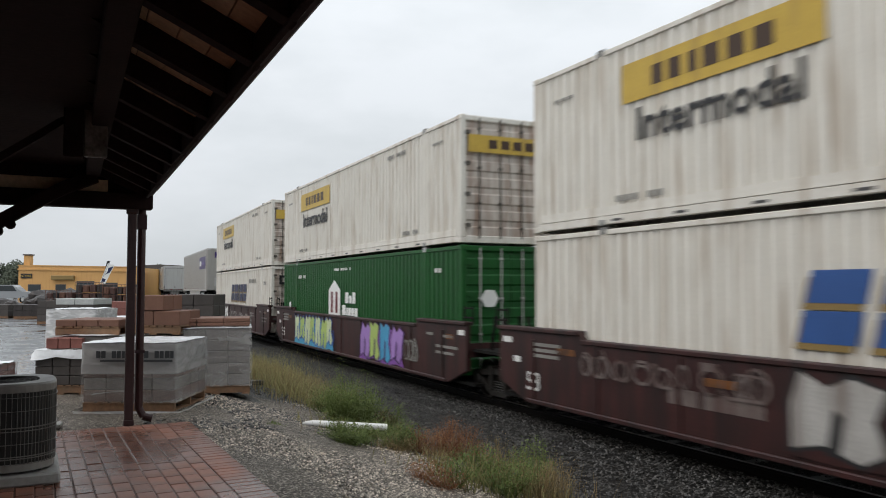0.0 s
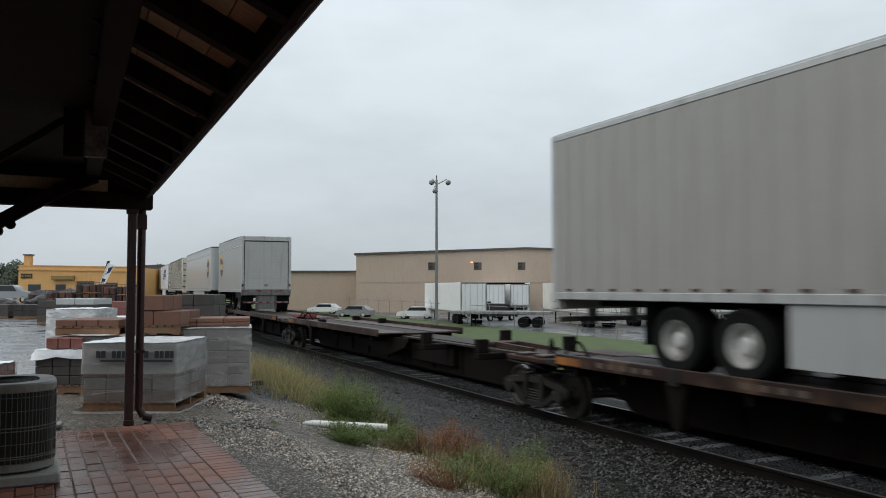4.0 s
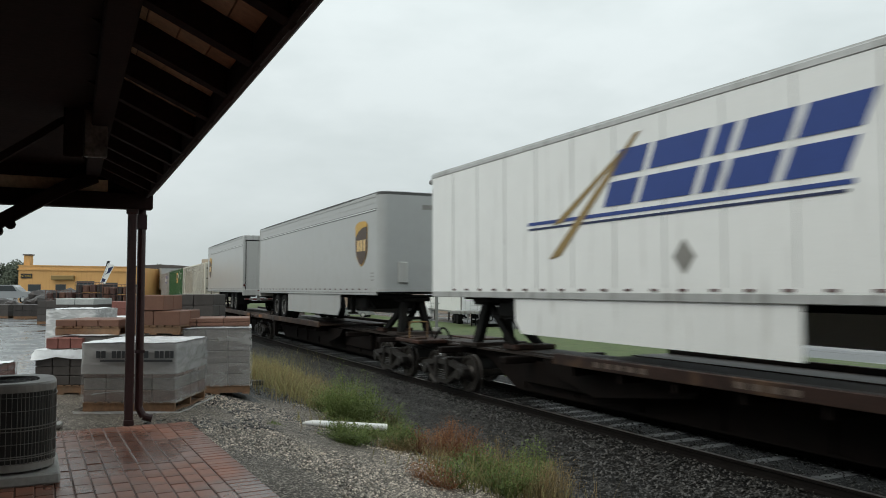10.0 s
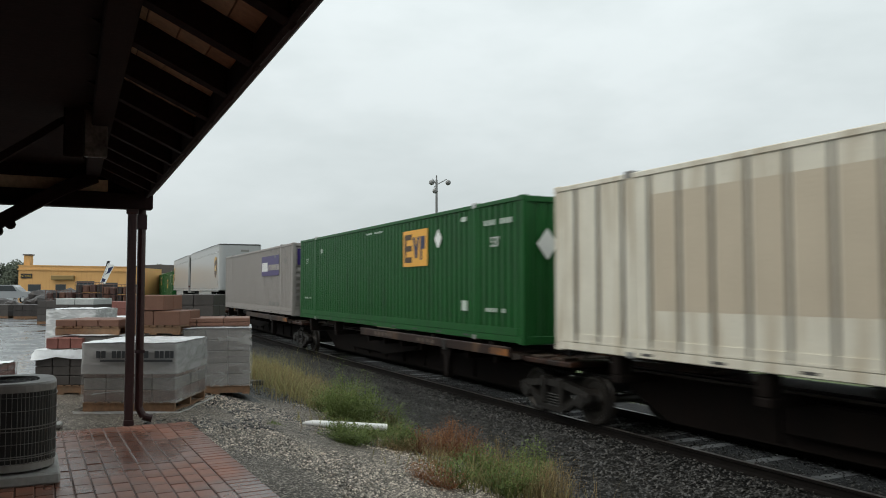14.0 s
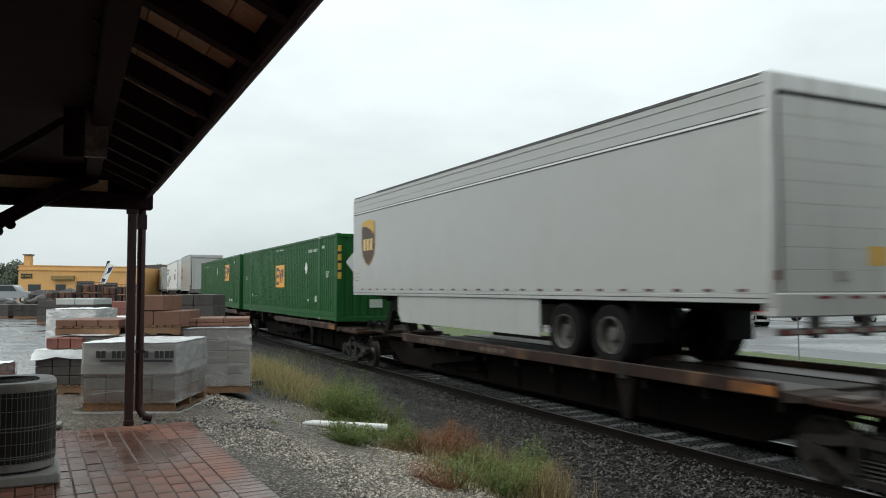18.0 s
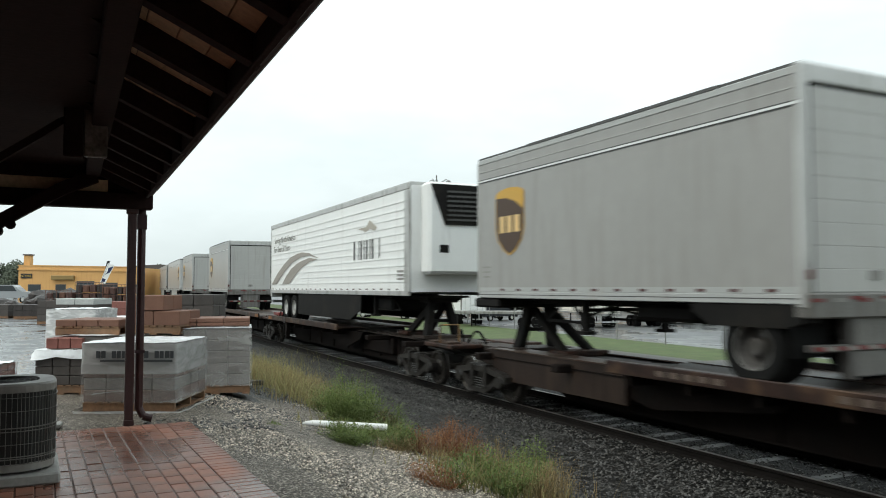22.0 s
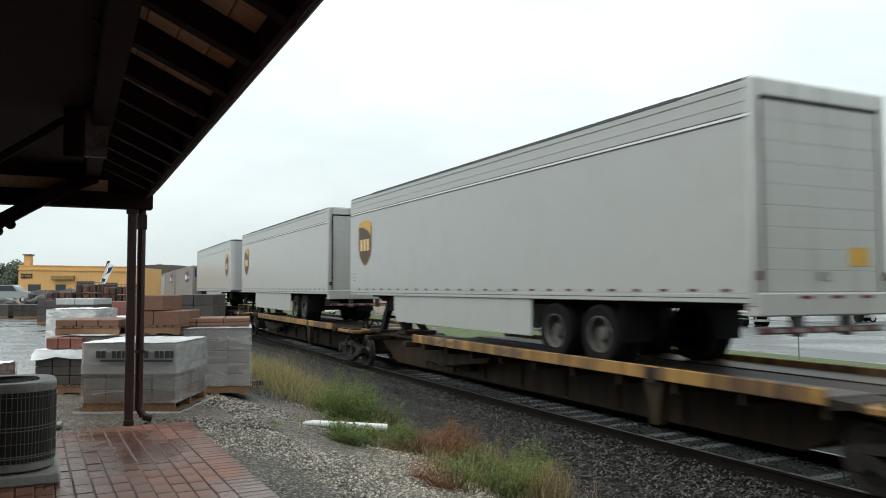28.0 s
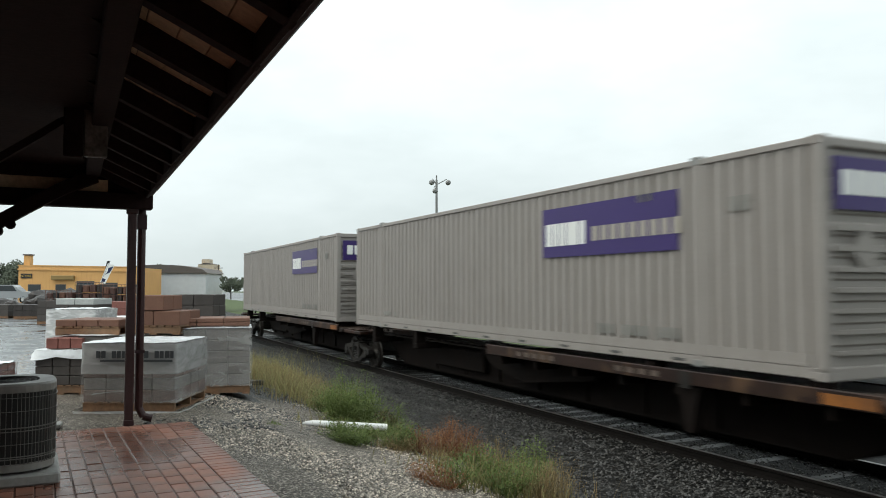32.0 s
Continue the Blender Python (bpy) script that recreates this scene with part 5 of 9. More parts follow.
    # rear frame, doors and bumper
    for s in (-1, 1):
        part("rear_post", Geo().box(-h2 - 0.03, -h2 + 0.10, *sorted((s * (HW - 0.12), s * (HW + 0.014))), ZB - 0.05, ZT - 0.02, 0.02), M_alu if style != "ribbed" else M_cream, tr)
        part("tail_lamp", Geo().box(-h2 - 0.045, -h2 - 0.03, *sorted((s * (HW - 0.10), s * (HW - 0.02))), ZB + 0.30, ZB + 0.42), M_lightred, tr, "red tail lamp")
    part("header", Geo().box(-h2 - 0.03, -h2 + 0.10, -HW + 0.12, HW - 0.12, ZT - 0.26, ZT - 0.02, 0.02), M_alu if style != "ribbed" else M_cream, tr)
    part("rear_sill", Geo().box(-h2 - 0.06, -h2 + 0.15, -HW, HW, ZB - 0.17, ZB + 0.14, 0.02), M_rearsteel if L < 10 else M_silverdoor if style != "ribbed" else M_cream, tr)
    if style == "ribbed":
        for s in (-1, 1):
            part("chassis_rail", Geo().box(-h2 + 0.1, h2 - 0.3, *sorted((s * 0.5, s * 0.62)), ZB - 0.28, ZB - 0.02), M_red2, tr, "red chassis rail")
        part("chassis_end", Geo().box(-h2 - 0.05, -h2 + 0.1, -HW + 0.05, HW - 0.05, ZB - 0.30, ZB - 0.17, 0.02), M_red2, tr, "red chassis end beam")
    if swing:
        for s in (-1, 1):
            d = part("door", Geo().box(-h2 - 0.025, -h2 + 0.04, *sorted((s * 0.008, s * (HW - 0.13))), ZB + 0.15, ZT - 0.27, 0.015), paint, tr)
            for k in (0.30, 0.85):
                part("lock_rod", Geo().tube((-h2 - 0.05, s * k, ZB + 0.05), (-h2 - 0.05, s * k, ZT - 0.2), 0.016, 8).box(-h2 - 0.07, -h2 - 0.02, s * k - 0.06, s * k + 0.06, ZB + 0.9, ZB + 0.98), M_steel if style != "ribbed" else M_darkrail, d)
            for z in (0.35, 0.85, 1.35, 1.85, 2.4):
                part("hinge", Geo().box(-h2 - 0.05, -h2 - 0.02, *sorted((s * (HW - 0.30), s * (HW - 0.08))), ZB + z - 0.05, ZB + z + 0.05), M_darkrail, d)
    else:
        dz = (ZT - 0.42 - ZB) / 9
        outline = [(-h2 + 0.02, ZT - 0.27), (-h2 + 0.02, ZB + 0.15)]
        for k in range(9):
            z = ZB + 0.15 + k * dz
            outline += [(-h2 - 0.004, z), (-h2 - 0.009, z + 0.006), (-h2 - 0.009, z + dz - 0.006), (-h2 - 0.004, z + dz - 0.001)]
        part("roll_door", Geo().prism(outline, "y", -HW + 0.13, HW - 0.13), M_silverdoor, tr)
        seal = Geo()
        for s in (-1, 1):
            seal.box(-h2 - 0.012, -h2 + 0.03, *sorted((s * (HW - 0.16), s * (HW - 0.12))), ZB + 0.14, ZT - 0.26)
        seal.box(-h2 - 0.012, -h2 + 0.03, -HW + 0.16, HW - 0.16, ZT - 0.30, ZT - 0.26)
        part("door_seal", seal, M_rubber, tr, "black door seal")
        for y in (-0.9, -0.3, 0.3):
            part("door_tape", Geo().box(-h2 - 0.066, -h2 - 0.06, y, y + 0.25, ZB + 0.06, ZB + 0.10), M_red, tr)
        part("door_latch", Geo().box(-h2 - 0.02, -h2 + 0.005, -0.12, 0.12, ZB + 0.3, ZB + 0.42), M_steel, tr)
    if style == "white":
        for a, b in ((-0.8, -0.35), (-0.25, 0.3), (0.4, 0.85)):
            part("door_mark", Geo().prism([(a, ZT - 1.15), (b, ZT - 1.15), (b, ZT - 0.75), (a, ZT - 0.75)], "x", -h2 - 0.034, -h2 - 0.027), M_blue, tr)
        part("door_swoosh", Geo().prism([(-1.0, ZT - 1.3), (0.9, ZT - 1.2), (0.95, ZT - 0.85), (0.7, ZT - 1.1), (-0.9, ZT - 1.2)], "x", -h2 - 0.04, -h2 - 0.035), M_bronze, tr)
        part("door_diamond", Geo().prism([(0.35, ZB + 1.1), (0.6, ZB + 0.8), (0.85, ZB + 1.1), (0.6, ZB + 1.4)], "x", -h2 - 0.034, -h2 - 0.027), M_ink, tr, "dark diamond placard holder")
    if style == "ribbed":
        part("door_patch", Geo().box(-h2 - 0.03, -h2 - 0.024, -0.95, -0.6, ZT - 0.75, ZT - 0.42), M_patch, tr, "tan faded patch")
        for k in range(3):
            part("door_bar", Geo().box(-h2 - 0.03, -h2 - 0.024, 0.55, 1.05, ZT - 0.62 - k * 0.13, ZT - 0.55 - k * 0.13), M_fade, tr)
    if style == "silver" and L > 14:
        part("door_sign", Geo().box(-h2 - 0.015, -h2 - 0.006, -0.9, -0.5, ZB + 0.5, ZB + 0.76), M_shield, tr, "small yellow door sign")
    bz = 0.36 if L < 10 else 0.54
    bump = Geo().box(-h2 - 0.02, -h2 + 0.08, -HW + 0.1, HW - 0.1, bz, bz + 0.09, 0.012)
    for s in (-1, 1):
        bump.box(-h2 - 0.02, -h2 + 0.12, s * 0.48 - 0.06, s * 0.48 + 0.06, bz - 0.04 if L > 10 else 0.02, ZB)
    part("bumper", bump, M_darkrim if style != "ribbed" else M_red2, tr)
    for k in range(12):
        y = -HW + 0.13 + k * 0.195
        part("bumper_tape", Geo().box(-h2 - 0.026, -h2 - 0.02, y, y + 0.19, bz + 0.02, bz + 0.07), M_red if k % 2 else M_fade, tr)
    if L < 10:
        part("bumper_plate", Geo().box(-h2 - 0.0, -h2 + 0.03, -0.42, 0.42, 0.05, ZB - 0.17), M_rearsteel, tr, "dull steel plate between the bumper struts")
        for k in range(6):
            y = -HW + 0.25 + k * 0.42
            part("sill_tape", Geo().box(-h2 - 0.066, -h2 - 0.0605, y, y + 0.2, ZB + 0.03, ZB + 0.075), M_red if k % 2 else M_fade, tr)
        part("nose_apron", Geo().box(h2 - 1.05, h2 - 0.03, -HW + 0.02, HW - 0.02, ZB - 0.20, ZB - 0.004, 0.04), M_black, tr, "dark rounded apron under the nose")
        for s in (-1, 1):
            part("wheel_guard", Geo().prism([(-h2 + 0.05, ZB), (-h2 + 0.05, ZB - 0.22), (-h2 + 0.3, ZB - 0.3), (-h2 + 1.55, ZB - 0.3), (-h2 + 1.85, ZB - 0.12), (-h2 + 1.9, ZB)], "y", *sorted((s * 0.95, s * (HW - 0.015)))), M_black, tr, "dark panel over the wheels")
    # nose details
    if style in ("silver", "fedex"):
        part("nose_box", Geo().box(h2 - 0.01, h2 + 0.05, -0.75, -0.45, ZB + 0.35, ZB + 0.95, 0.02), M_silverdoor, tr)
        part("nose_panel", Geo().box(h2 - 0.01, h2 + 0.02, 0.35, 0.8, ZB + 0.35, ZB + 0.85, 0.01), M_darkrail, tr)
        part("nose_mark", Geo().box(h2, h2 + 0.005, 0.0, 0.5, ZT - 0.5, ZT - 0.36), M_fade, tr)
    if style == "fedex":
        part("nose_sign", Geo().box(h2, h2 + 0.008, -0.75, 1.0, ZT - 0.65, ZT - 0.25), M_purple, tr, "purple company panel")
    if style == "reefer":
        u = part("cooling_unit", Geo().box(h2, h2 + 0.55, -1.0, 1.0, ZB + 0.55, ZT - 0.05, 0.08), M_brightwhite, tr, "white refrigeration unit on the nose")
        part("grille", Geo().prism([(-0.95, ZT - 0.12), (1.0, ZT - 0.12), (0.9, ZT - 1.15), (-0.55, ZT - 1.15)], "x", h2 + 0.55, h2 + 0.60), M_black, u, "black radiator grille")
        g = Geo()
        for k in range(7):
            g.box(h2 + 0.60, h2 + 0.63, -0.5, 0.85, ZT - 1.05 + k * 0.12, ZT - 1.0 + k * 0.12)
        part("grille_slats", g, M_darkrail, u)
        part("gauge_window", Geo().box(h2 + 0.55, h2 + 0.56, -0.7, -0.45, ZB + 1.1, ZB + 1.3).box(h2 + 0.55, h2 + 0.56, 0.45, 0.6, ZB + 0.8, ZB + 1.0), M_black, u)
    # running gear
    sub = Geo().box(-h2 + 0.3, h2 - 0.6, -0.5, 0.5, ZB - 0.12, ZB, 0.01)
    for s in (-1, 1):
        sub.box(axles[-1] - h2 - 0.8 if len(axles) > 1 else axles[0] - h2 - 0.7, axles[-1] - h2 + 0.9, s * 0.45 - 0.06, s * 0.45 + 0.06, 0.62, ZB)
    part("underframe", sub, M_black, tr)
    R = 0.50
    for a in axles:
        x = a - h2
        part("axle", Geo().tube((x, -1.0, R - 0.12), (x, 1.0, R - 0.12), 0.065, 10), M_black, tr)
        for s in (-1, 1):
            road_wheel(tr, x, s * 1.26, R, rims, s)
    x = min(axles) - h2 - 0.62
    for s in (-1, 1):
        part("mud_flap", Geo().box(x - 0.01, x + 0.01, s * 0.95 - 0.32, s * 0.95 + 0.32, 0.28, ZB - 0.02), M_rubber, tr)
    lg = h2 - 3.5
    for s in (-1, 1):
        part("landing_leg", Geo().box(lg - 0.07, lg + 0.07, s * 0.9 - 0.06, s * 0.9 + 0.06, 0.38, ZB).box(lg - 0.14, lg + 0.14, s * 0.9 - 0.12, s * 0.9 + 0.12, 0.32, 0.38).bar((lg, s * 0.88, 0.62), (lg - 0.7, s * 0.6, ZB), 0.05, 0.05), M_black, tr)
    part("leg_brace", Geo().bar((lg, -0.9, 0.75), (lg, 0.9, 0.75), 0.06, 0.06).bar((lg, -0.9, 0.5), (lg, 0.9, 0.95), 0.04, 0.04), M_black, tr)
    for s in (-1, 1):
        part("leg_frame", Geo().bar((lg, s * 0.86, 0.52), (lg + 1.5, s * 0.7, 0.52), 0.05, 0.05).bar((lg + 0.05, s * 0.86, 0.5), (lg + 0.75, s * 0.72, ZB), 0.045, 0.045).bar((lg + 1.5, s * 0.7, 0.52), (lg + 0.85, s * 0.72, ZB), 0.045, 0.045), M_black, tr)
    part("kingpin_plate", Geo().box(h2 - 1.5, h2 - 0.35, -0.6, 0.6, ZB - 0.06, ZB, 0.01), M_black, tr)
    part("fuel_box", Geo().box(*((lg - 0.2, lg + 1.15) if skirt is not None else (lg - 2.6, lg - 1.2)), -0.85, 0.85, 0.5 if skirt is not None else 0.62, ZB - 0.05, 0.06), M_black, tr)
    if skirt is not None:
        a = max(axles) - h2 + 0.75
        for s in (-1, 1):
            part("skirt", Geo().prism([(a, 0.16), (a, ZB), (lg - 0.35, ZB), (lg - 0.35, 0.5), (lg - 1.4, 0.16)] if style not in ("silver", "white") else [(a + 1.0 * (style == "white"), 0.24), (a + 1.0 * (style == "white"), ZB), (lg - 0.25, ZB), (lg - 0.27, 0.5), (lg - 0.5, 0.26)], "y", *sorted((s * (HW - 0.06), s * (HW - 0.03)))), skirt, tr, "smooth underbody side skirt")
    return tr


# moulding colour raised to carry the white highlight along its edge
M_mould = surf("bright_bare_moulding", (0.66, 0.67, 0.66), 0.3, 0.3, var=0.08, bump=0.02)
M_emblem = surf("pale_gold_mark", (0.66, 0.46, 0.20), 0.45, var=0.1)
M_purplebar = surf("pale_purple_bar", (0.15, 0.12, 0.27), 0.5, var=0.1)
M_greenmark = surf("greyed_white_mark", (0.45, 0.52, 0.46), 0.5, var=0.1)
M_marker = surf("dark_red_marker", (0.06, 0.014, 0.013), 0.5, var=0.2)
M_blue2 = surf("faded_blue_mark", (0.03, 0.09, 0.28), 0.45, var=0.15)
M_swoosh = surf("grey_tan_stripe", (0.27, 0.245, 0.215), 0.5, var=0.1)
M_red2 = surf("red_chassis_paint", (0.30, 0.03, 0.025), 0.5, var=0.2, dirt=GRIME, dirt_at=0.58)
# dark grey for painted rib shadows, and for rods, hinges, rails and marks
M_darkrib = surf("dark_grey_rib_paint", (0.105, 0.097, 0.083), 0.55, var=0.3, dirt=(0.06, 0.045, 0.035), dirt_at=0.55)
M_skirt = surf("pale_grey_skirt", (0.36, 0.37, 0.365), 0.4, var=0.06, bump=0.02, dirt=(0.33, 0.32, 0.30), dirt_at=0.62)
DECK = 1.24
TURN = pose(0, 0, 0, 0, 0, 180)


def mount(tr, u0, u1, rear_leads):
    """Put a trailer on the train between u0 and u1."""
    L = u1 - u0
    tr["turned"] = 1 if rear_leads else 0
    if rear_leads:
        for c in tr.children:
            c.matrix_basis = TURN @ c.matrix_basis
    del tr["turned"]
    ride(tr, (u0 + u1) / 2, L, DECK)


def place_box(box, u0, z):
    ride(box, u0 + CL / 2, CL, z)


def build_train():
    # three double-stack wells
    for k, (u0, seed) in enumerate(((-240.6, 3), (-221.9, 5), (-203.2, 9))):
        well = well_car(u0, u0 + 18.7, seed)
        if k == 0:
            piece(well, -1.9, 4.6, 0.42, 1.46, 5, (M_maroon, M_ink, M_spraywhite), 3)
            scribble(well, -6.0, -2.3, 0.95, 1.4, M_carnumber, 21, 0.05)
        if k == 1:
            piece(well, -5.5, -0.8, 0.32, 1.47, 7, (M_cyan, M_spray, M_palelime, M_lime), 4)
            piece(well, 1.9, 5.1, 0.36, 1.47, 4, (M_violet, M_darkviolet, M_violet2, M_lime, M_cyan), 8)
            scribble(well, 5.2, 6.2, 0.6, 1.3, M_fade, 9, 0.05)
            scribble(well, -5.3, -1.0, 0.55, 1.2, M_spray, 15, 0.06)
            scribble(well, 2.0, 4.9, 0.55, 1.3, M_darkviolet, 16, 0.06)
        if k == 2:
            for s in (-1, 1):
                part("end_panel", Geo().box(-9.32, -8.64, *sorted((s * 1.36, s * 1.46)), 0.85, 1.64, 0.015), M_maroon, well)
            part("tag_plate", Geo().box(-9.28, -8.72, -1.47, -1.46, 1.28, 1.52), M_orange, well, "small orange plate")
            piece(well, -6.2, -2.0, 0.6, 1.40, 4, (M_spray2, M_ink, M_label), 6)
            scribble(well, -8.0, -6.6, 0.75, 1.3, M_spraywhite, 3, 0.045)
            scribble(well, -1.6, 1.1, 0.75, 1.3, M_spraywhite, 7, 0.045)
            scribble(well, 1.4, 4.6, 0.5, 1.4, M_spraywhite, 12, 0.06)
    bogie_end = thing("bogie", Matrix(), "grimy iron bogie under the well car end", "bogie")
    bogie(bogie_end, 0.0)
    ride(bogie_end, -184.6, 2.0, 0.0)
    for u0, low, lower_label in ((-239.8, "w", "white corrugated container with a blue word mark, in a well car"), (-220.65, "g", "green corrugated container with a white house emblem"), (-202.1, "w", "white corrugated container with slanted navy blocks, in a well car")):
        b = container(M_white if low == "w" else M_green, lower_label, doors_lead=True)
        hub_marks(b) if low == "g" else swift_marks(b, u0 < -230)
        place_box(b, u0, 0.45)
        t = container(M_white, "white corrugated container with a yellow panel, stacked on top", doors_lead=True)
        hunt_marks(t)
        place_box(t, u0 + 0.02, 0.45 + CH + 0.05)
    # containers on spine cars
    rib = container(M_cream, "weathered cream container with dark upright ribs", "ribs", rib_mat=M_darkrib, doors_lead=True)
    for k in range(8):
        a = -5.56 + k * CL / 26
        part("patch", Geo().box(a + 0.03, a + CL / 26 - 0.03, -HW + 0.019, -HW + 0.0215, 0.75, 2.5), M_patch, rib, "tan faded rectangle where a panel was")
    flat_marks(rib, "small_mark", [(4.5, 4.95, 2.42, 2.62), (5.06, 5.58, 2.42, 2.47), (5.06, 5.58, 2.56, 2.6), (6.9, 7.3, 0.3, 0.45), (-0.6, -0.2, 2.45, 2.6)], M_darkrib, -HW + 0.018)
    place_box(rib, -30.65, 1.29)
    for u0, kind in ((-13.44, "old"), (58.13, "near"), (75.45, "rear")):
        b = container(M_green, "green corrugated container with an amber panel", doors_lead=kind == "rear")
        emp_marks(b, kind)
        place_box(b, u0, 1.29)
    for u0 in (3.95, 244.93, 263.05):
        b = container(M_grey, "warm grey corrugated container with a purple panel", marks="fedex")
        fedex_marks(b)
        place_box(b, u0, 1.29)
    # road trailers: (lead, trail, what, rear first)
    ups53 = [3.6, 4.9]
    mount(trailer(16.0, "fedex", "grey ribbed road trailer with a purple panel", [3.0, 4.23], M_rim, M_skirt), -181.0, -165.0, False)
    mount(trailer(15.97, "ribbed", "weathered cream ribbed container on red road chassis", [2.77, 3.99], M_rim, None, True), -104.2, -88.23, True)
    mount(trailer(16.08, "white", "white road trailer with a slanted blue word mark", [2.78, 3.97], M_rim, M_skirtw, True), -85.65, -69.57, True)
    mount(trailer(15.7, "reefer", "white refrigerated road trailer with horizontal ribs", [2.57, 3.83], M_rim, M_black), 111.42, 127.12, False)
    long_label = "plain grey road trailer with brown shield emblem on spine car"
    first = trailer(16.0, "silver", long_label, [3.3, 4.6], M_darkrim, M_skirt)
    mount(first, -124.12, -108.16, False)
    spots = [(-66.08, -50.15, False), (22.78, 38.7, False), (168.7, 184.15, False), (225.35, 241.4, False), (40.7, 56.7, True), (188.1, 204.25, True), (206.25, 222.25, True)]
    for u0, u1, turned in spots:
        o = copy_thing(first, Matrix())
        if turned:
            for c in o.children:
                c.matrix_basis = TURN @ c.matrix_basis
        ride(o, (u0 + u1) / 2, 16.0, DECK)
    mount(trailer(13.75, "silver", "shorter plain grey road trailer with brown shield emblem on spine car", [2.44, 3.68], M_darkrim), -45.83, -32.08, True)
    pup = trailer(8.35, "silver", "short single-axle grey trailer with brown shield emblem on spine car", [0.85], M_darkrim)
    mount(pup, -135.68, -127.2, True)
    for u0, u1 in ((99.68, 107.95), (138.8, 147.05), (157.1, 165.55)):
        ride(copy_thing(pup, Matrix()), (u0 + u1) / 2, 8.45, DECK)
    # spine cars: joints along the train; True marks a coupling between two articulated sets
    joints = [(-183.0, True), (-164.0, False), (-145.2, False), (-125.9, True), (-106.4, False), (-87.65, False), (-67.9, True), (-49.2, False), (-32.0, False), (-14.1, False), (3.4, False), (21.1, True), (39.5, False), (57.0, False), (74.7, False), (91.8, False), (109.9, True), (128.4, False), (147.45, False), (167.0, True), (186.05, False), (204.6, False), (223.7, True), (243.1, False), (261.7, False), (280.2, True)]
    lead = {-145.2: 1, -106.4: 1, -87.65: 1, -49.2: 1, 39.5: 1, 91.8: 1, 128.4: 1, 147.45: 1, 186.05: 1, 204.6: 1, -32.0: 1, -14.1: 1, 3.4: 1, 57.0: 1, 74.7: 1, 243.1: 1, 261.7: 1}
    yellow = {167.0, 186.05, 204.6}
    pups = {-145.2, 91.8, 128.4, 147.45}
    rears = {-106.4, -87.65, -49.2, 39.5, 186.05, 204.6}
    no_hitch = {-164.0, -32.0, -14.1, 3.4, 57.0, 74.7, 243.1, 261.7}
    for (a, ca), (b, cb) in zip(joints, joints[1:]):
        spine_car(a, b, a in lead, "yellow" if a in yellow else "rust", (ca, cb), a not in no_hitch, 10.5 if a in pups else 11.8 if a in rears else 8.7 if a in no_hitch and a in lead else 9.9, a in pups)


M_deckdull = surf("dull_brown_deck", (0.024, 0.017, 0.0135), 0.6, 0.0, var=0.35, scale=1.5, bump=0.2, dirt=(0.04, 0.03, 0.025), dirt_at=0.52, streak=False, spec=0.2)
M_redhitch = surf("worn_red_hitch", (0.20, 0.025, 0.022), 0.5, var=0.3, dirt=(0.05, 0.02, 0.018), dirt_at=0.52)
M_bodyside = surf("dusty_brown_body", (0.021, 0.0135, 0.0105), 0.6, var=0.6, scale=1.6, dirt=(0.05, 0.033, 0.024), dirt_at=0.6, spec=0.2)
M_sill = surf("worn_rusty_sill", (0.022, 0.0105, 0.0075), 0.5, var=0.7, scale=3.0, dirt=(0.13, 0.075, 0.042), dirt_at=0.6, streak=False, spec=0.3)
M_stencil = surf("worn_stencil", (0.10, 0.075, 0.06), 0.6, var=0.3)
M_patchdark = surf("faded_brown_panel", (0.20, 0.15, 0.09), 0.6, var=0.2, scale=3, dirt=(0.12, 0.1, 0.08), dirt_at=0.5)
M_skirtw = surf("white_skirt_panel", (0.72, 0.73, 0.72), 0.4, var=0.06, bump=0.02, dirt=(0.4, 0.39, 0.36), dirt_at=0.66)
M_patch = surf("tan_faded_patch", (0.50, 0.43, 0.33), 0.6, var=0.08)
M_cyan = surf("cyan_spray", (0.06, 0.30, 0.50), 0.45, var=0.25)
M_lime = surf("lime_spray", (0.38, 0.5, 0.14), 0.45, var=0.2)
M_spray = surf("blue_spray", (0.04, 0.10, 0.35), 0.45, var=0.2)
M_spraywhite = surf("greyed_white_spray", (0.42, 0.41, 0.39), 0.55, var=0.3, dirt=(0.2, 0.17, 0.15), dirt_at=0.5)
M_spray2 = surf("dark_teal_spray", (0.03, 0.06, 0.09), 0.5, var=0.3)
M_carnumber = surf("worn_car_number", (0.16, 0.13, 0.12), 0.55, var=0.3, dirt=(0.08, 0.04, 0.035), dirt_at=0.5)
M_palelime = surf("pale_lime_spray", (0.55, 0.62, 0.36), 0.45, var=0.2)
M_darkviolet = surf("dark_violet_spray", (0.07, 0.03, 0.12), 0.45, var=0.2)
M_violet2 = surf("lilac_spray", (0.34, 0.2, 0.5), 0.45, var=0.25)
M_violet = surf("violet_spray", (0.22, 0.08, 0.34), 0.45, var=0.25)
build_train()


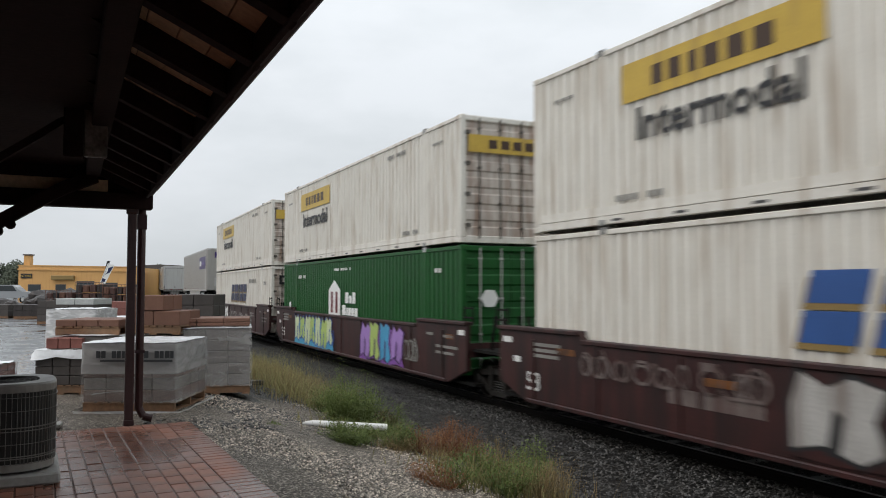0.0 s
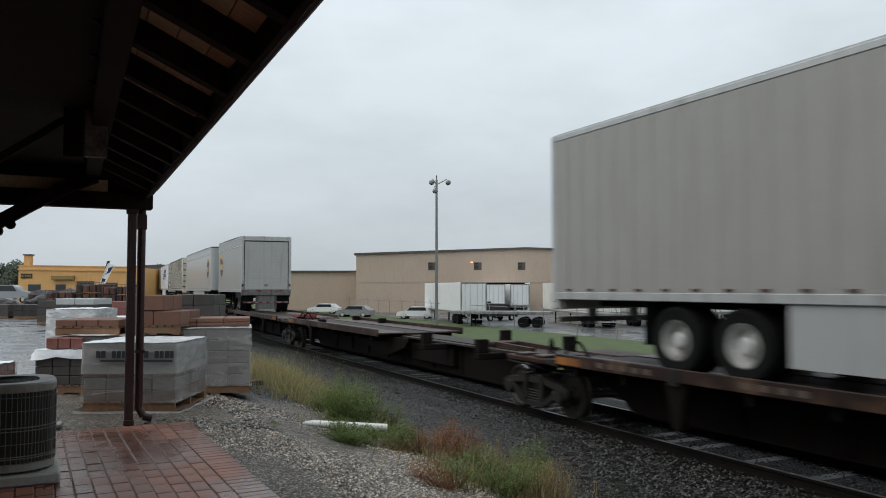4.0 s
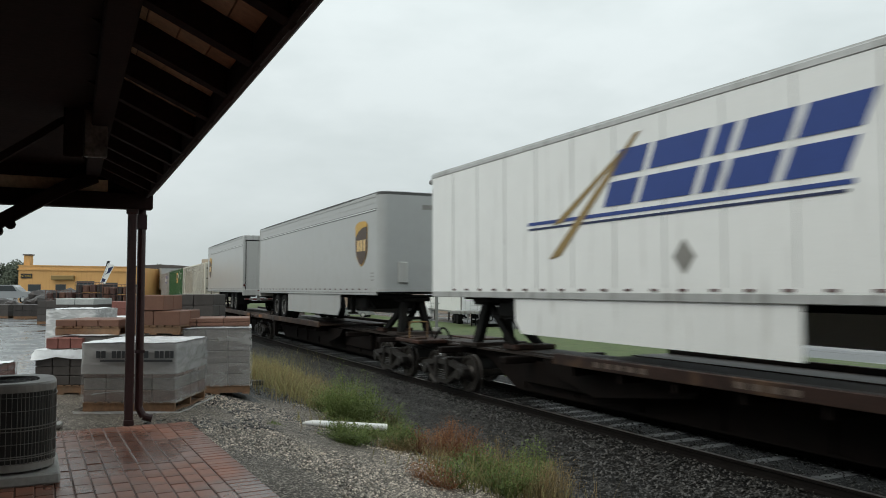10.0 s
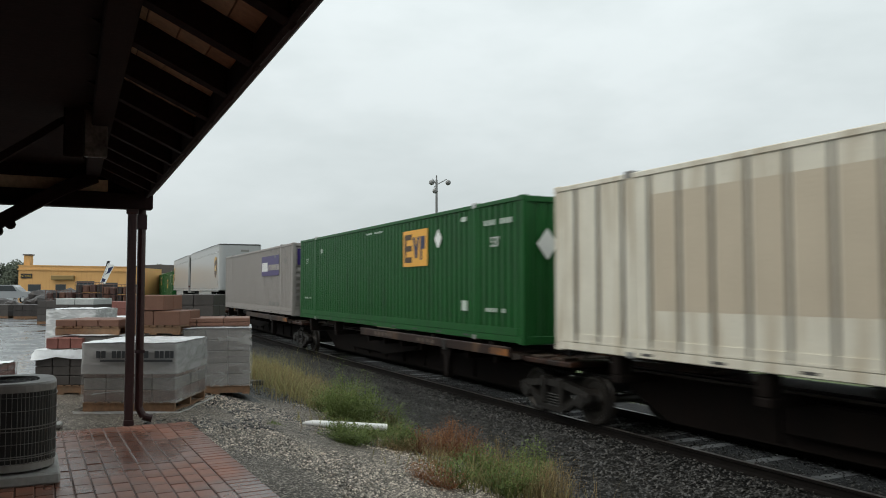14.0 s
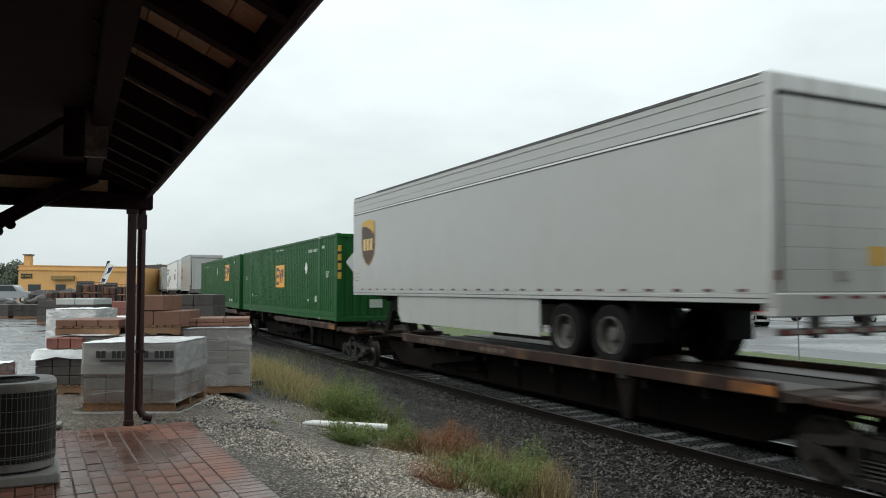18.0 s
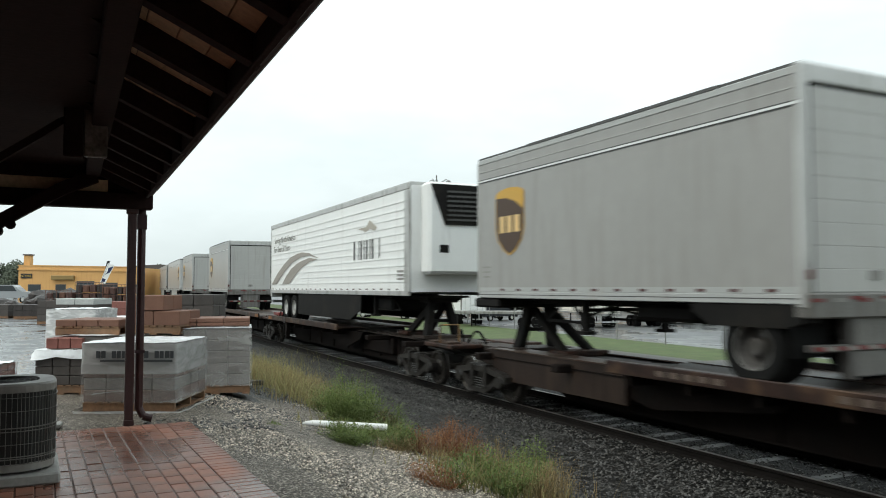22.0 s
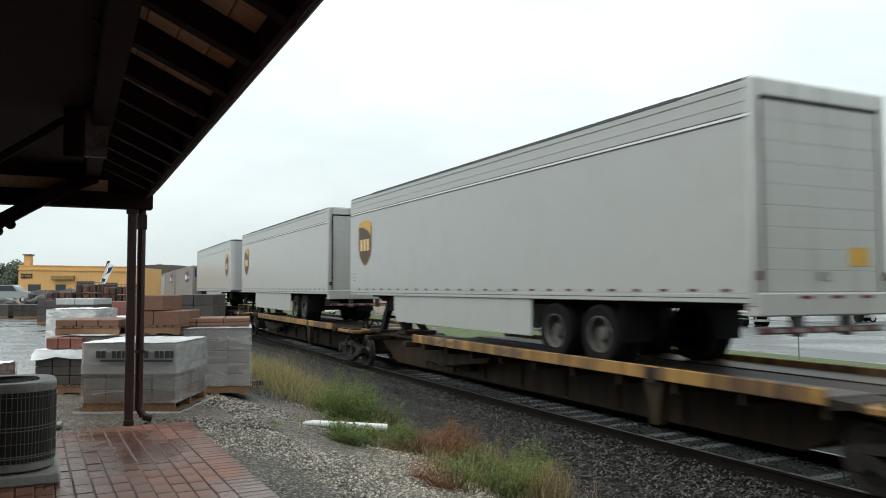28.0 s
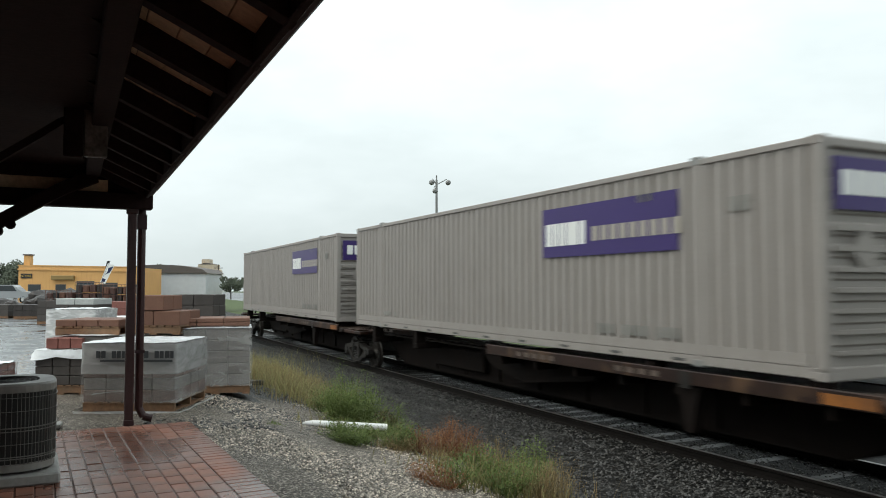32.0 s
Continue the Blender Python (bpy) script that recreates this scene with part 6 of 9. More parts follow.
def motions():
    """The train rolls by: every car and load, and the wheels that pass near."""
    half_seconds = [k * 0.5 for k in range(65)]
    for ob, u, length, z in MOVING:
        walk(ob, [(t, track_pose(u - travel(t), length, z)) for t in half_seconds])
    rides = {ob.name: u for ob, u, length, z in MOVING}
    steps = [k / 30.0 for k in range(961)]
    for ws, car in SPINNING:
        at = ws.matrix_basis.translation.copy()
        u = rides[car.name] - (ws.parent.matrix_basis.translation.x + at.x)
        near = [t for t in steps if -14.0 < u - travel(t) < 46.0]
        if not near:
            continue
        rows = [(0.0, 0.0)] if near[0] > 0.0 else []
        rows += [(t, (travel(t) - travel(near[0])) / 0.4165) for t in near]
        if near[-1] < 31.99:
            rows.append((32.0, rows[-1][1]))
        walk(ws, [(t, pose(at.x, at.y, at.z, 0, math.degrees(a), 0)) for t, a in rows])
    # a truck on the far highway drives along the bank, rising towards the bridge
    way = [Vector(p) for p in ((20, 400, 2.6), (62, 262, 2.4), (75, 222, 2.4), (85.5, 186, 2.6), (91.5, 154, 3.2), (99.5, 124, 4.1), (137, 64, 5.6), (177, 2, 6.1), (220, -70, 6.3))]
    cum = [0.0]
    for a, b in zip(way, way[1:]):
        cum.append(cum[-1] + (b - a).length)

    def along(d):
        d = max(1.0, min(cum[-1] - 1.0, d))
        k = max(i for i in range(len(cum) - 1) if cum[i] <= d)
        return way[k].lerp(way[k + 1], (d - cum[k]) / (cum[k + 1] - cum[k]))

    for ob, when in HIGHWAY:
        rows = []
        for t in half_seconds:
            d = 219.0 + 25.0 * (t - when)
            d = min(max(d, 20.0), cum[-1] - 20.0) + 0.02 * t
            a, b = along(d - 5), along(d + 5)
            e = b - a
            m = (a + b) / 2
            rows.append((t, pose(m.x, m.y, m.z, 0, 0, math.degrees(math.atan2(e.y, e.x)))))
        walk(ob, rows)

# ------------------------------------------------------------------ ground
PSI = radians(-26.7)
AL, NN = Vector((math.sin(PSI), math.cos(PSI), 0)), Vector((math.cos(PSI), -math.sin(PSI), 0))


def stn(a, n, z=0.0):
    """A point of the station: a metres along the line from the camera, n metres towards the track."""
    p = AL * a + NN * n
    return Vector((p.x, p.y, z))


PROFILE_N = [-2500, -60, -7.9, -7.2, -5.5, -4.3, -3.4, -2.6, -1.9, -1.0, -0.85, -0.72, -0.15, 0.85, 1.0, 1.9, 2.6, 4.5, 8.0, 20.0, 32.0, 2500]
PROFILE_Z = [0.90, 0.90, 0.90, 0.84, 0.43, 0.08, -0.16, -0.19, -0.14, -0.135, -0.150, -0.168, -0.156, -0.156, -0.135, -0.14, -0.25, -0.75, -0.92, -1.02, -1.12, -1.12]


def ground_z(n):
    return float(np.interp(n, PROFILE_N, PROFILE_Z))


def build_ground():
    ss = list(np.arange(-640, -40, 60.0)) + list(np.arange(-40, 0, 8.0)) + list(np.arange(0, 60, 0.8)) + list(np.arange(60, 200, 6.0)) + list(np.arange(200, 899, 60.0)) + [899.0]
    ns = [-2500, -1000, -400, -200, -120, -80, -60, -45, -35, -28, -22, -18, -15, -13, -11, -9.5, -8.5] + list(np.arange(-7.9, -1.7, 0.45)) + [-1.4, -1.0, -0.85, -0.72, -0.4, -0.15, 0.3, 0.85, 1.0, 1.9] + list(np.arange(2.3, 9, 0.7)) + [10, 12, 14, 16, 18, 20, 22, 24, 26, 28, 30, 33, 38, 45, 60, 80, 110, 160, 300, 600, 1200, 2500]
    h = -0.43
    N = Vector((math.cos(h), -math.sin(h), 0))
    verts, faces, mats = [], [], []
    for s in ss:
        c = track(float(s))
        for n in ns:
            z = ground_z(n)
            if n < -2.7 or n > 2.3:
                z += (noise.noise(Vector((s * 0.5, n * 0.7, 0))) * 0.04 if -8 < n < 20 else 0.0)
            p = c + N * float(n)
            verts.append((p.x, p.y, z))
    k = len(ns)
    for i in range(len(ss) - 1):
        for j in range(k - 1):
            faces.append((i * k + j, i * k + j + 1, (i + 1) * k + j + 1, (i + 1) * k + j))
            n, s = (ns[j] + ns[j + 1]) / 2, (ss[i] + ss[i + 1]) / 2
            e = 0.6 * noise.noise(Vector((s * 0.3, 3.1, 0.0)))
            if n < -7.9:
                m = 3 if s > 17 or n < -40 else 0
                if n < -150:
                    m = 2
            elif n < -4.6 + e and s < 15.5 + 3 * e + (n + 6.0):
                m = 0
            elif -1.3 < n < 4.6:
                # bed under the train, its shade put into the stone colour
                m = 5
            elif n < 8.2 + e:
                m = 1
            elif n < 24 + 0 * e:
                m = 2
            elif n < 75:
                m = 4
            else:
                m = 2
            mats.append(m)
    me = bpy.data.meshes.new("ground")
    me.from_pydata(verts, [], faces)
    for m in (M_gravel, M_ballast, M_grass, M_yard, M_lot, M_bedshade):
        me.materials.append(m)
    me.polygons.foreach_set("material_index", mats)
    return tagged(new("ground", me), "wet gravel, ballast, grass and asphalt ground", "ground", kind="structure")


M_gravel = stones("grey_gravel", ((0.05, 0.041, 0.034), (0.25, 0.212, 0.172), (0.66, 0.59, 0.50)), 72, 0.6)
M_ballast = stones("dark_wet_ballast", ((0.009, 0.0085, 0.008), (0.034, 0.0325, 0.030), (0.13, 0.124, 0.116)), 23, 0.5)
# near-black stone: the train's shade painted in, along with oil staining
M_bedshade = stones("oil_black_ballast", ((0.004, 0.004, 0.004), (0.011, 0.0105, 0.01), (0.035, 0.033, 0.031)), 19, 0.7)
M_grass = surf("wet_grass", (0.052, 0.08, 0.018), 0.8, var=0.45, scale=0.9, fine=18, bump=0.6, dirt=(0.085, 0.085, 0.03), dirt_at=0.58, streak=False)
M_yard = wet("wet_yard_asphalt", (0.115, 0.12, 0.125), var=0.45, puddle=0.50, scale=0.9, dry=0.5, bump=1.0, fine=9.0)
M_lot = wet("wet_lot_asphalt", (0.095, 0.10, 0.105), puddle=0.47, scale=0.12, dry=0.5, shine=0.2)
M_railtop = surf("worn_rail_head", (0.10, 0.09, 0.082), 0.3, 0.6, var=0.25)
M_railside = surf("rusty_rail_side", (0.009, 0.0075, 0.0068), 0.7, 0.0, var=0.4, spec=0.1)
M_tie = surf("weathered_wet_tie", (0.028, 0.026, 0.024), 0.5, var=0.7, scale=3, fine=40, bump=0.4, rand=0.5)
build_ground()


def build_track():
    tr = thing("railway_track", Matrix(), "single railway track with steel rails on wooden sleepers", "railway track", kind="structure")
    s = np.concatenate([np.arange(-640, -30, 15.0), np.arange(-30, 160, 1.5), np.arange(160, 890, 15.0)])
    foot = [(-0.07, -0.16), (0.07, -0.16), (0.07, -0.145), (0.012, -0.12), (0.012, -0.045), (0.036, -0.035), (0.036, -0.004), (-0.036, -0.004), (-0.036, -0.035), (-0.012, -0.045), (-0.012, -0.12), (-0.07, -0.145)]
    for side in (-0.755, 0.755):
        for name, prof, m in (("rail", foot, M_railside), ("rail_head", [(-0.036, -0.0035), (0.036, -0.0035), (0.03, 0.0), (-0.03, 0.0)], M_railtop)):
            g = Geo()
            v = []
            for q in s:
                v += [track(float(q), side + a, z) for a, z in prof]
            k = len(prof)
            g.add(v, [(i * k + j, i * k + (j + 1) % k, (i + 1) * k + (j + 1) % k, (i + 1) * k + j) for i in range(len(s) - 1) for j in range(k)])
            part(name, g, m, tr)
    rng = random.Random(5)
    me = Geo().box(-0.115, 0.115, -1.3, 1.3, -0.18, 0.0, 0.012).mesh("sleeper")
    me.materials.append(M_tie)
    far = Geo()
    q, made = -18.0, 0
    while q < 150:
        m = track_pose(q, 2.0, -0.155 + rng.uniform(-0.006, 0.006)) @ pose(0, rng.uniform(-0.04, 0.04), 0, 0, 0, rng.uniform(-1.2, 1.2))
        if made < 280:
            o = new("sleeper", me)
            o.parent, o.matrix_basis = tr, m
            made += 1
        else:
            far.add([m @ Vector(v) for v in Geo().box(-0.115, 0.115, -1.3, 1.3, -0.18, 0.0).v], Geo().box(0, 1, 0, 1, 0, 1).f)
        q += 0.55
    if far.v:
        part("far_sleepers", far, M_tie, tr)


def scatter(name, n, area, size, mat, label, rng, flat=0.7, lift=0.0):
    """Loose stones on the ground, one object."""
    g = Geo()
    base = [Vector(v) for v in ((1, 0, 0), (0.3, 0.95, 0.1), (-0.8, 0.6, 0), (-0.8, -0.6, 0.1), (0.3, -0.95, 0), (0.1, 0.1, 0.8), (0, 0, -0.7))]
    fs = [(0, 1, 5), (1, 2, 5), (2, 3, 5), (3, 4, 5), (4, 0, 5), (1, 0, 6), (2, 1, 6), (3, 2, 6), (4, 3, 6), (0, 4, 6)]
    for i in range(n):
        s, nn = area(rng)
        p = track(s, nn)
        r = size * rng.uniform(0.55, 1.3)
        q = Euler((rng.uniform(-0.6, 0.6), rng.uniform(-0.6, 0.6), rng.uniform(0, 6.3))).to_matrix()
        k = [rng.uniform(0.75, 1.25) for _ in base]
        z = ground_z(nn) + r * 0.15 + lift * rng.random()
        g.add([p + q @ Vector((b.x * r * j, b.y * r * j, b.z * r * j * flat)) + Vector((0, 0, z)) for b, j in zip(base, k)], fs)
    ob = part(name, g, mat, keep=True)
    return tagged(ob, label, name.replace("_", " "), kind="stuff")


M_stone = surf("gravel_stone", (0.42, 0.362, 0.30), 0.5, var=0.95, island=1.4, fine=20, bump=0.2)
M_stonedark = surf("ballast_stone", (0.049, 0.0465, 0.0435), 0.42, var=0.85, island=1.4, fine=20, bump=0.2)
build_track()
scatter("gravel", 66000, lambda r: (2.0 + 14.5 * r.random() ** 1.5, r.uniform(-7.95, -4.3)), 0.0118, M_stone, "loose wet grey gravel beside the platform", random.Random(11))
scatter("ballast", 52000, lambda r: (1.5 + 36 * r.random() ** 1.8, r.uniform(-5.1, -0.95)), 0.022, M_stonedark, "dark wet crushed ballast along the track", random.Random(12))

def between_rails(r):
    """A place in the bed between and beside the rails, thicker beside the near rail."""
    return 1.5 + 26 * r.random() ** 1.6, r.uniform(-1.35, 1.3)


scatter("ballast", 9000, between_rails, 0.022, M_stonedark, "dark crushed stone between the rails and sleepers", random.Random(14), lift=0.012)

scatter("ballast", 9000, lambda r: (12.5 + 13 * r.random() ** 1.3, r.uniform(-8.4, -4.4)), 0.020, M_stonedark, "dark wet crushed stone round the yard edge", random.Random(13))

# ------------------------------------------------------------------ the station: brick platform, canopy, post
GZ = 0.93                                   # brick level
PB = radians(-27.9)
AB, NB_ = Vector((math.sin(PB), math.cos(PB), 0)), Vector((math.cos(PB), -math.sin(PB), 0))
BRICK_M = pose(0, 0, 0, 0, 0, math.degrees(-PB))     # x towards the track, y up the line
PE = radians(-25.45)
EAVE_M = pose(0, 0, 0, 0, 0, math.degrees(-PE))

M_brick = surf("wet_red_brick", (0.30, 0.122, 0.078), 0.22, var=0.22, scale=5, fine=60, bump=0.18, rand=0.6, dirt=(0.07, 0.045, 0.038), dirt_at=0.58, streak=False)
damp(M_brick, 0.9, 0.20, 0.55)
M_mortar = surf("sandy_joint", (0.16, 0.10, 0.08), 0.5, var=0.35, scale=6, bump=0.4)
M_concrete = surf("grey_concrete", (0.30, 0.295, 0.28), 0.6, var=0.2, scale=3, bump=0.3, dirt=(0.16, 0.15, 0.14), dirt_at=0.55, streak=False)
M_timber = surf("dark_brown_timber", (0.022, 0.012, 0.012), 0.8, var=0.35, scale=3, fine=25, bump=0.25, spec=0.12)
M_post = surf("maroon_post_paint", (0.038, 0.014, 0.014), 0.4, var=0.3, scale=4, bump=0.2)
M_board = surf("tan_ceiling_board", (0.56, 0.46, 0.34), 0.7, var=0.25, scale=3, bump=0.2, spec=0.15)
M_fascia = surf("maroon_fascia_paint", (0.034, 0.014, 0.017), 0.7, var=0.3, scale=4, bump=0.15)
M_wallbrick = surf("old_brick_wall", (0.16, 0.08, 0.06), 0.6, var=0.3, scale=5)
M_shingle = surf("dark_roof_shingle", (0.05, 0.05, 0.05), 0.7, var=0.3)


def build_platform():
    pav = thing("platform_pavement", BRICK_M, "wet red brick platform pavement with a header border", "pavement", kind="structure")
    edge, end = 1.572, 8.89
    g = Geo().box(-2.2, edge, -6.0, end, 0.3, GZ - 0.010)
    part("bed", g, M_mortar, pav, "sandy joint bed")
    course = Geo().box(-0.0595, 0.0595, -0.1265, 0.1265, -0.055, 0.0, 0.006)
    header = Geo().box(-0.0475, 0.0475, -0.1215, 0.1215, -0.055, 0.0, 0.006)
    shapes = {0: course.mesh("brick"), 90: header.mesh("brick")}
    for me in shapes.values():
        me.materials.append(M_brick)
    rng = random.Random(21)
    rest = Geo()
    cells = []
    for k in range(120):                                   # header border
        cells.append((edge - 0.123, end - 0.055 - k * 0.102, 90))
    for i in range(28):
        x = edge - 0.25 - 0.064 - i * 0.1265
        off = rng.uniform(0, 0.26)
        for k in range(58):
            cells.append((x, end - 0.13 - off - k * 0.262, 0))
        cells.append((x, end - 0.13 - off + 0.262, 0) if off > 0.24 else (x, end - off / 2 - 0.001, 1))
    view = [c for c in cells if 4.4 < c[1] and c[0] > -1.4 and c[2] != 1]
    near = set(sorted(view, key=lambda c: (c[1] > 8.7, abs(c[0] - 0.4) + abs(c[1] - 6.6)))[:300])
    for c in cells:
        m = pose(c[0], c[1], GZ + rng.uniform(-0.003, 0.002), rng.uniform(-0.35, 0.35), rng.uniform(-0.35, 0.35), (90 if c[2] == 90 else 0) + rng.uniform(-0.6, 0.6))
        if c in near:
            o = new("brick", shapes[c[2]])
            o.parent, o.matrix_basis = pav, m
        elif c[2] == 1:                                    # cut brick that closes a row at the far end
            h = max(0.02, (end - c[1]))
            cut = Geo().box(-0.0595, 0.0595, -h, h - 0.006, -0.055, 0.0, 0.006)
            rest.add([m @ Vector(v) for v in cut.v], cut.f)
        else:
            base = header if c[2] == 90 else course
            rest.add([m @ Vector(v) for v in base.v], base.f)
    r = part("far_bricks", rest, M_brick2, pav, keep=True)
    tagged(r, kind="stuff")


M_brick2 = surf("wet_red_brick_far", (0.30, 0.122, 0.078), 0.22, var=0.22, scale=5, fine=60, bump=0.18, island=0.6, dirt=(0.07, 0.045, 0.038), dirt_at=0.58, streak=False)
damp(M_brick2, 0.9, 0.20, 0.55)
build_platform()


def build_canopy():
    can = thing("station_canopy", EAVE_M, "dark timber station canopy with exposed rafters", "canopy", kind="structure")
    ne, ze, end = 0.775, EYE + 1.008, 9.15           # eave line, its height, and the end of the roof
    sl = 0.47
    part("fascia", Geo().box(ne - 0.045, ne, -6.0, end, ze, ze + 0.17, 0.008), M_fascia, can)
    part("gutter", Geo().tube((ne + 0.024, -6.0, ze + 0.12), (ne + 0.024, end, ze + 0.12), 0.054, 12), M_fascia, can)
    back = -2.4
    n0, n1 = ne - 0.05, back
    w = n0 - n1
    # boarded ceiling on top of the rafters
    k = 22
    for i in range(k):
        a, b = n0 - i * w / k, n0 - (i + 1) * w / k
        za, zb = ze + 0.10 + (n0 - a) * sl, ze + 0.10 + (n0 - b) * sl
        g = Geo().add([(a - 0.004, -6.0, za), (a - 0.004, end, za), (b + 0.004, end, zb), (b + 0.004, -6.0, zb), (a - 0.004, -6.0, za + 0.02), (a - 0.004, end, za + 0.02), (b + 0.004, end, zb + 0.02), (b + 0.004, -6.0, zb + 0.02)],
                      [(0, 1, 2, 3), (4, 7, 6, 5), (0, 4, 5, 1), (1, 5, 6, 2), (2, 6, 7, 3), (3, 7, 4, 0)])
        part("ceiling_board", g, M_board, can)
    za, zb = ze + 0.15, ze + 0.15 + w * sl
    part("roof_covering", Geo().add([(n0 + 0.1, -6.0, za - 0.02), (n0 + 0.1, end + 0.1, za - 0.02), (n1, end + 0.1, zb + 0.02), (n1, -6.0, zb + 0.02), (n0 + 0.1, -6.0, za + 0.06), (n0 + 0.1, end + 0.1, za + 0.06), (n1, end + 0.1, zb + 0.1), (n1, -6.0, zb + 0.1)],
                                    [(0, 1, 2, 3), (4, 7, 6, 5), (0, 4, 5, 1), (1, 5, 6, 2), (2, 6, 7, 3), (3, 7, 4, 0)]), M_shingle, can)
    y = 3.435 - 0.62 * 15
    while y < end - 0.1:
        g = Geo()
        g.add([(n0, y - 0.042, ze - 0.036), (n0, y + 0.042, ze - 0.036), (n1, y + 0.042, ze - 0.036 + w * sl), (n1, y - 0.042, ze - 0.036 + w * sl), (n0, y - 0.042, ze + 0.10), (n0, y + 0.042, ze + 0.10), (n1, y + 0.042, ze + 0.10 + w * sl), (n1, y - 0.042, ze + 0.10 + w * sl)],
              [(0, 1, 2, 3), (4, 7, 6, 5), (0, 4, 5, 1), (1, 5, 6, 2), (2, 6, 7, 3), (3, 7, 4, 0)])
        part("rafter", g, M_timber, can)
        y += 0.62
    # plate along the posts, tie beam at the end, knee brace and purlin
    part("eave_plate", Geo().box(0.693, 0.728, -6.0, end, ze - 0.03, ze + 0.10, 0.005), M_timber, can)
    part("tie_beam", Geo().box(back, ne, 8.98, 9.14, ze - 0.15, ze + 0.02, 0.012), M_timber, can)
    part("purlin", Geo().box(0.10, 0.24, -6.0, 8.98, ze + 0.17, ze + 0.30, 0.01), M_timber, can)
    # flat dark sheet added to hide the inner boards, which lie in shade
    part("inner_ceiling", Geo().box(back, 0.10, -6.0, 8.98, ze + 0.28, ze + 0.31), M_timber, can, "dark painted flat inner ceiling")
    part("upper_beam", Geo().box(back, ne - 0.55, 8.99, 9.13, ze + 0.15, ze + 0.30, 0.012), M_timber, can)
    part("end_panel", Geo().box(back, 0.32, 9.02, 9.06, ze + 0.02, ze + 0.15), M_board, can)
    part("gable_fill", Geo().prism([(back, ze), (ne - 0.04, ze), (ne - 0.04, ze + 0.12), (back, ze + 0.12 + w * sl)], "y", 9.09, 9.12), M_timber, can)
    # the curved knee brace, in short straight lengths
    pts = [Vector((-1.6, 8.92, ze - 0.72)), Vector((-1.1, 8.92, ze - 0.56)), Vector((-0.72, 8.92, ze - 0.37)), Vector((-0.42, 8.92, ze - 0.17)), Vector((-0.1, 8.92, ze + 0.03)), Vector((0.2, 8.92, ze + 0.17))]
    g = Geo()
    for a, b in zip(pts, pts[1:]):
        g.bar(a, b, 0.13, 0.13)
    g.tube((-0.70, 8.85, ze - 0.43), (-0.70, 8.99, ze - 0.43), 0.06, 10)
    g.tube((-0.58, 8.85, ze - 0.36), (-0.58, 8.99, ze - 0.36), 0.05, 10)
    part("knee_brace", g, M_timber, can)
    part("king_board", Geo().box(0.05, 0.21, 6.12, 6.16, ze - 0.06, ze + 0.29, 0.01), M_weather, can, "weathered grey hanging board")
    part("king_post", Geo().box(-0.08, 0.05, 6.10, 6.17, ze - 0.07, ze + 0.29, 0.01), M_timber, can)
    arc = [Vector((0.2, 6.2, ze + 0.27)), Vector((0.04, 6.2, ze + 0.25)), Vector((-0.1, 6.2, ze + 0.19)), Vector((-0.24, 6.2, ze + 0.08)), Vector((-0.48, 6.2, ze - 0.1)), Vector((-0.85, 6.2, ze - 0.34)), Vector((-1.4, 6.2, ze - 0.6))]
    g = Geo()
    for a, b in zip(arc, arc[1:]):
        g.bar(a, b, 0.08, 0.05)
    part("truss_brace", g, M_timber, can, "curved dark truss brace")
    # the station wall behind, out of sight, and the wall below the roof's ridge
    wall = thing("wall_station", EAVE_M, "old brick station wall", "wall", kind="structure")
    part("wall", Geo().box(-2.75, -2.45, -6.0, 8.9, 0.5, ze + 1.8), M_wallbrick, wall)
    part("wall", Geo().box(-2.75, 0.6, -6.3, -6.0, 0.5, ze + 1.8), M_wallbrick, wall)
    post = thing("canopy_post", EAVE_M @ pose(0.572, 9.06, 0), "maroon painted square timber canopy post", "post")
    part("shaft", Geo().box(-0.045, 0.045, -0.045, 0.045, GZ, ze - 0.14, 0.012), M_post, post)
    part("base", Geo().box(-0.052, 0.052, -0.052, 0.052, GZ - 0.02, GZ + 0.05, 0.01), M_post, post)
    part("cap", Geo().box(-0.06, 0.06, -0.06, 0.06, ze - 0.2, ze - 0.14, 0.01), M_post, post)
    sp = thing("downspout", EAVE_M @ pose(0.675, 9.12, 0), "maroon painted metal downspout with an elbow foot", "downspout")
    g = Geo().tube((0, 0, GZ + 0.14), (0, 0, ze + 0.1), 0.043, 12)
    part("pipe", g, M_post, sp)
    part("elbow", Geo().tube((0, 0, GZ + 0.16), (0.05, -0.01, GZ + 0.06), 0.04, 12).tube((0.05, -0.01, GZ + 0.06), (0.14, -0.03, GZ + 0.035), 0.042, 12), M_post, sp)
    part("strap", Geo().box(-0.05, 0.05, -0.05, 0.05, GZ + 0.75, GZ + 0.78), M_fascia, sp)
    part("strap", Geo().box(-0.05, 0.05, -0.05, 0.05, ze - 0.36, ze - 0.20), M_fascia, sp)


M_weather = surf("weathered_grey_board", (0.22, 0.21, 0.20), 0.5, var=0.6, scale=9, fine=40, bump=0.3, dirt=(0.05, 0.04, 0.04), dirt_at=0.5, streak=False)
build_canopy()

# ------------------------------------------------------------------ air conditioner on its pad
M_acframe = surf("warm_grey_cabinet_paint", (0.20, 0.19, 0.175), 0.45, var=0.12, dirt=(0.10, 0.09, 0.08), dirt_at=0.6)
M_coil = surf("black_coil_fins", (0.012, 0.012, 0.012), 0.5, var=0.3, fine=90)
M_wire = surf("grey_guard_wire", (0.16, 0.155, 0.145), 0.4, 0.3, var=0.1, bump=0)


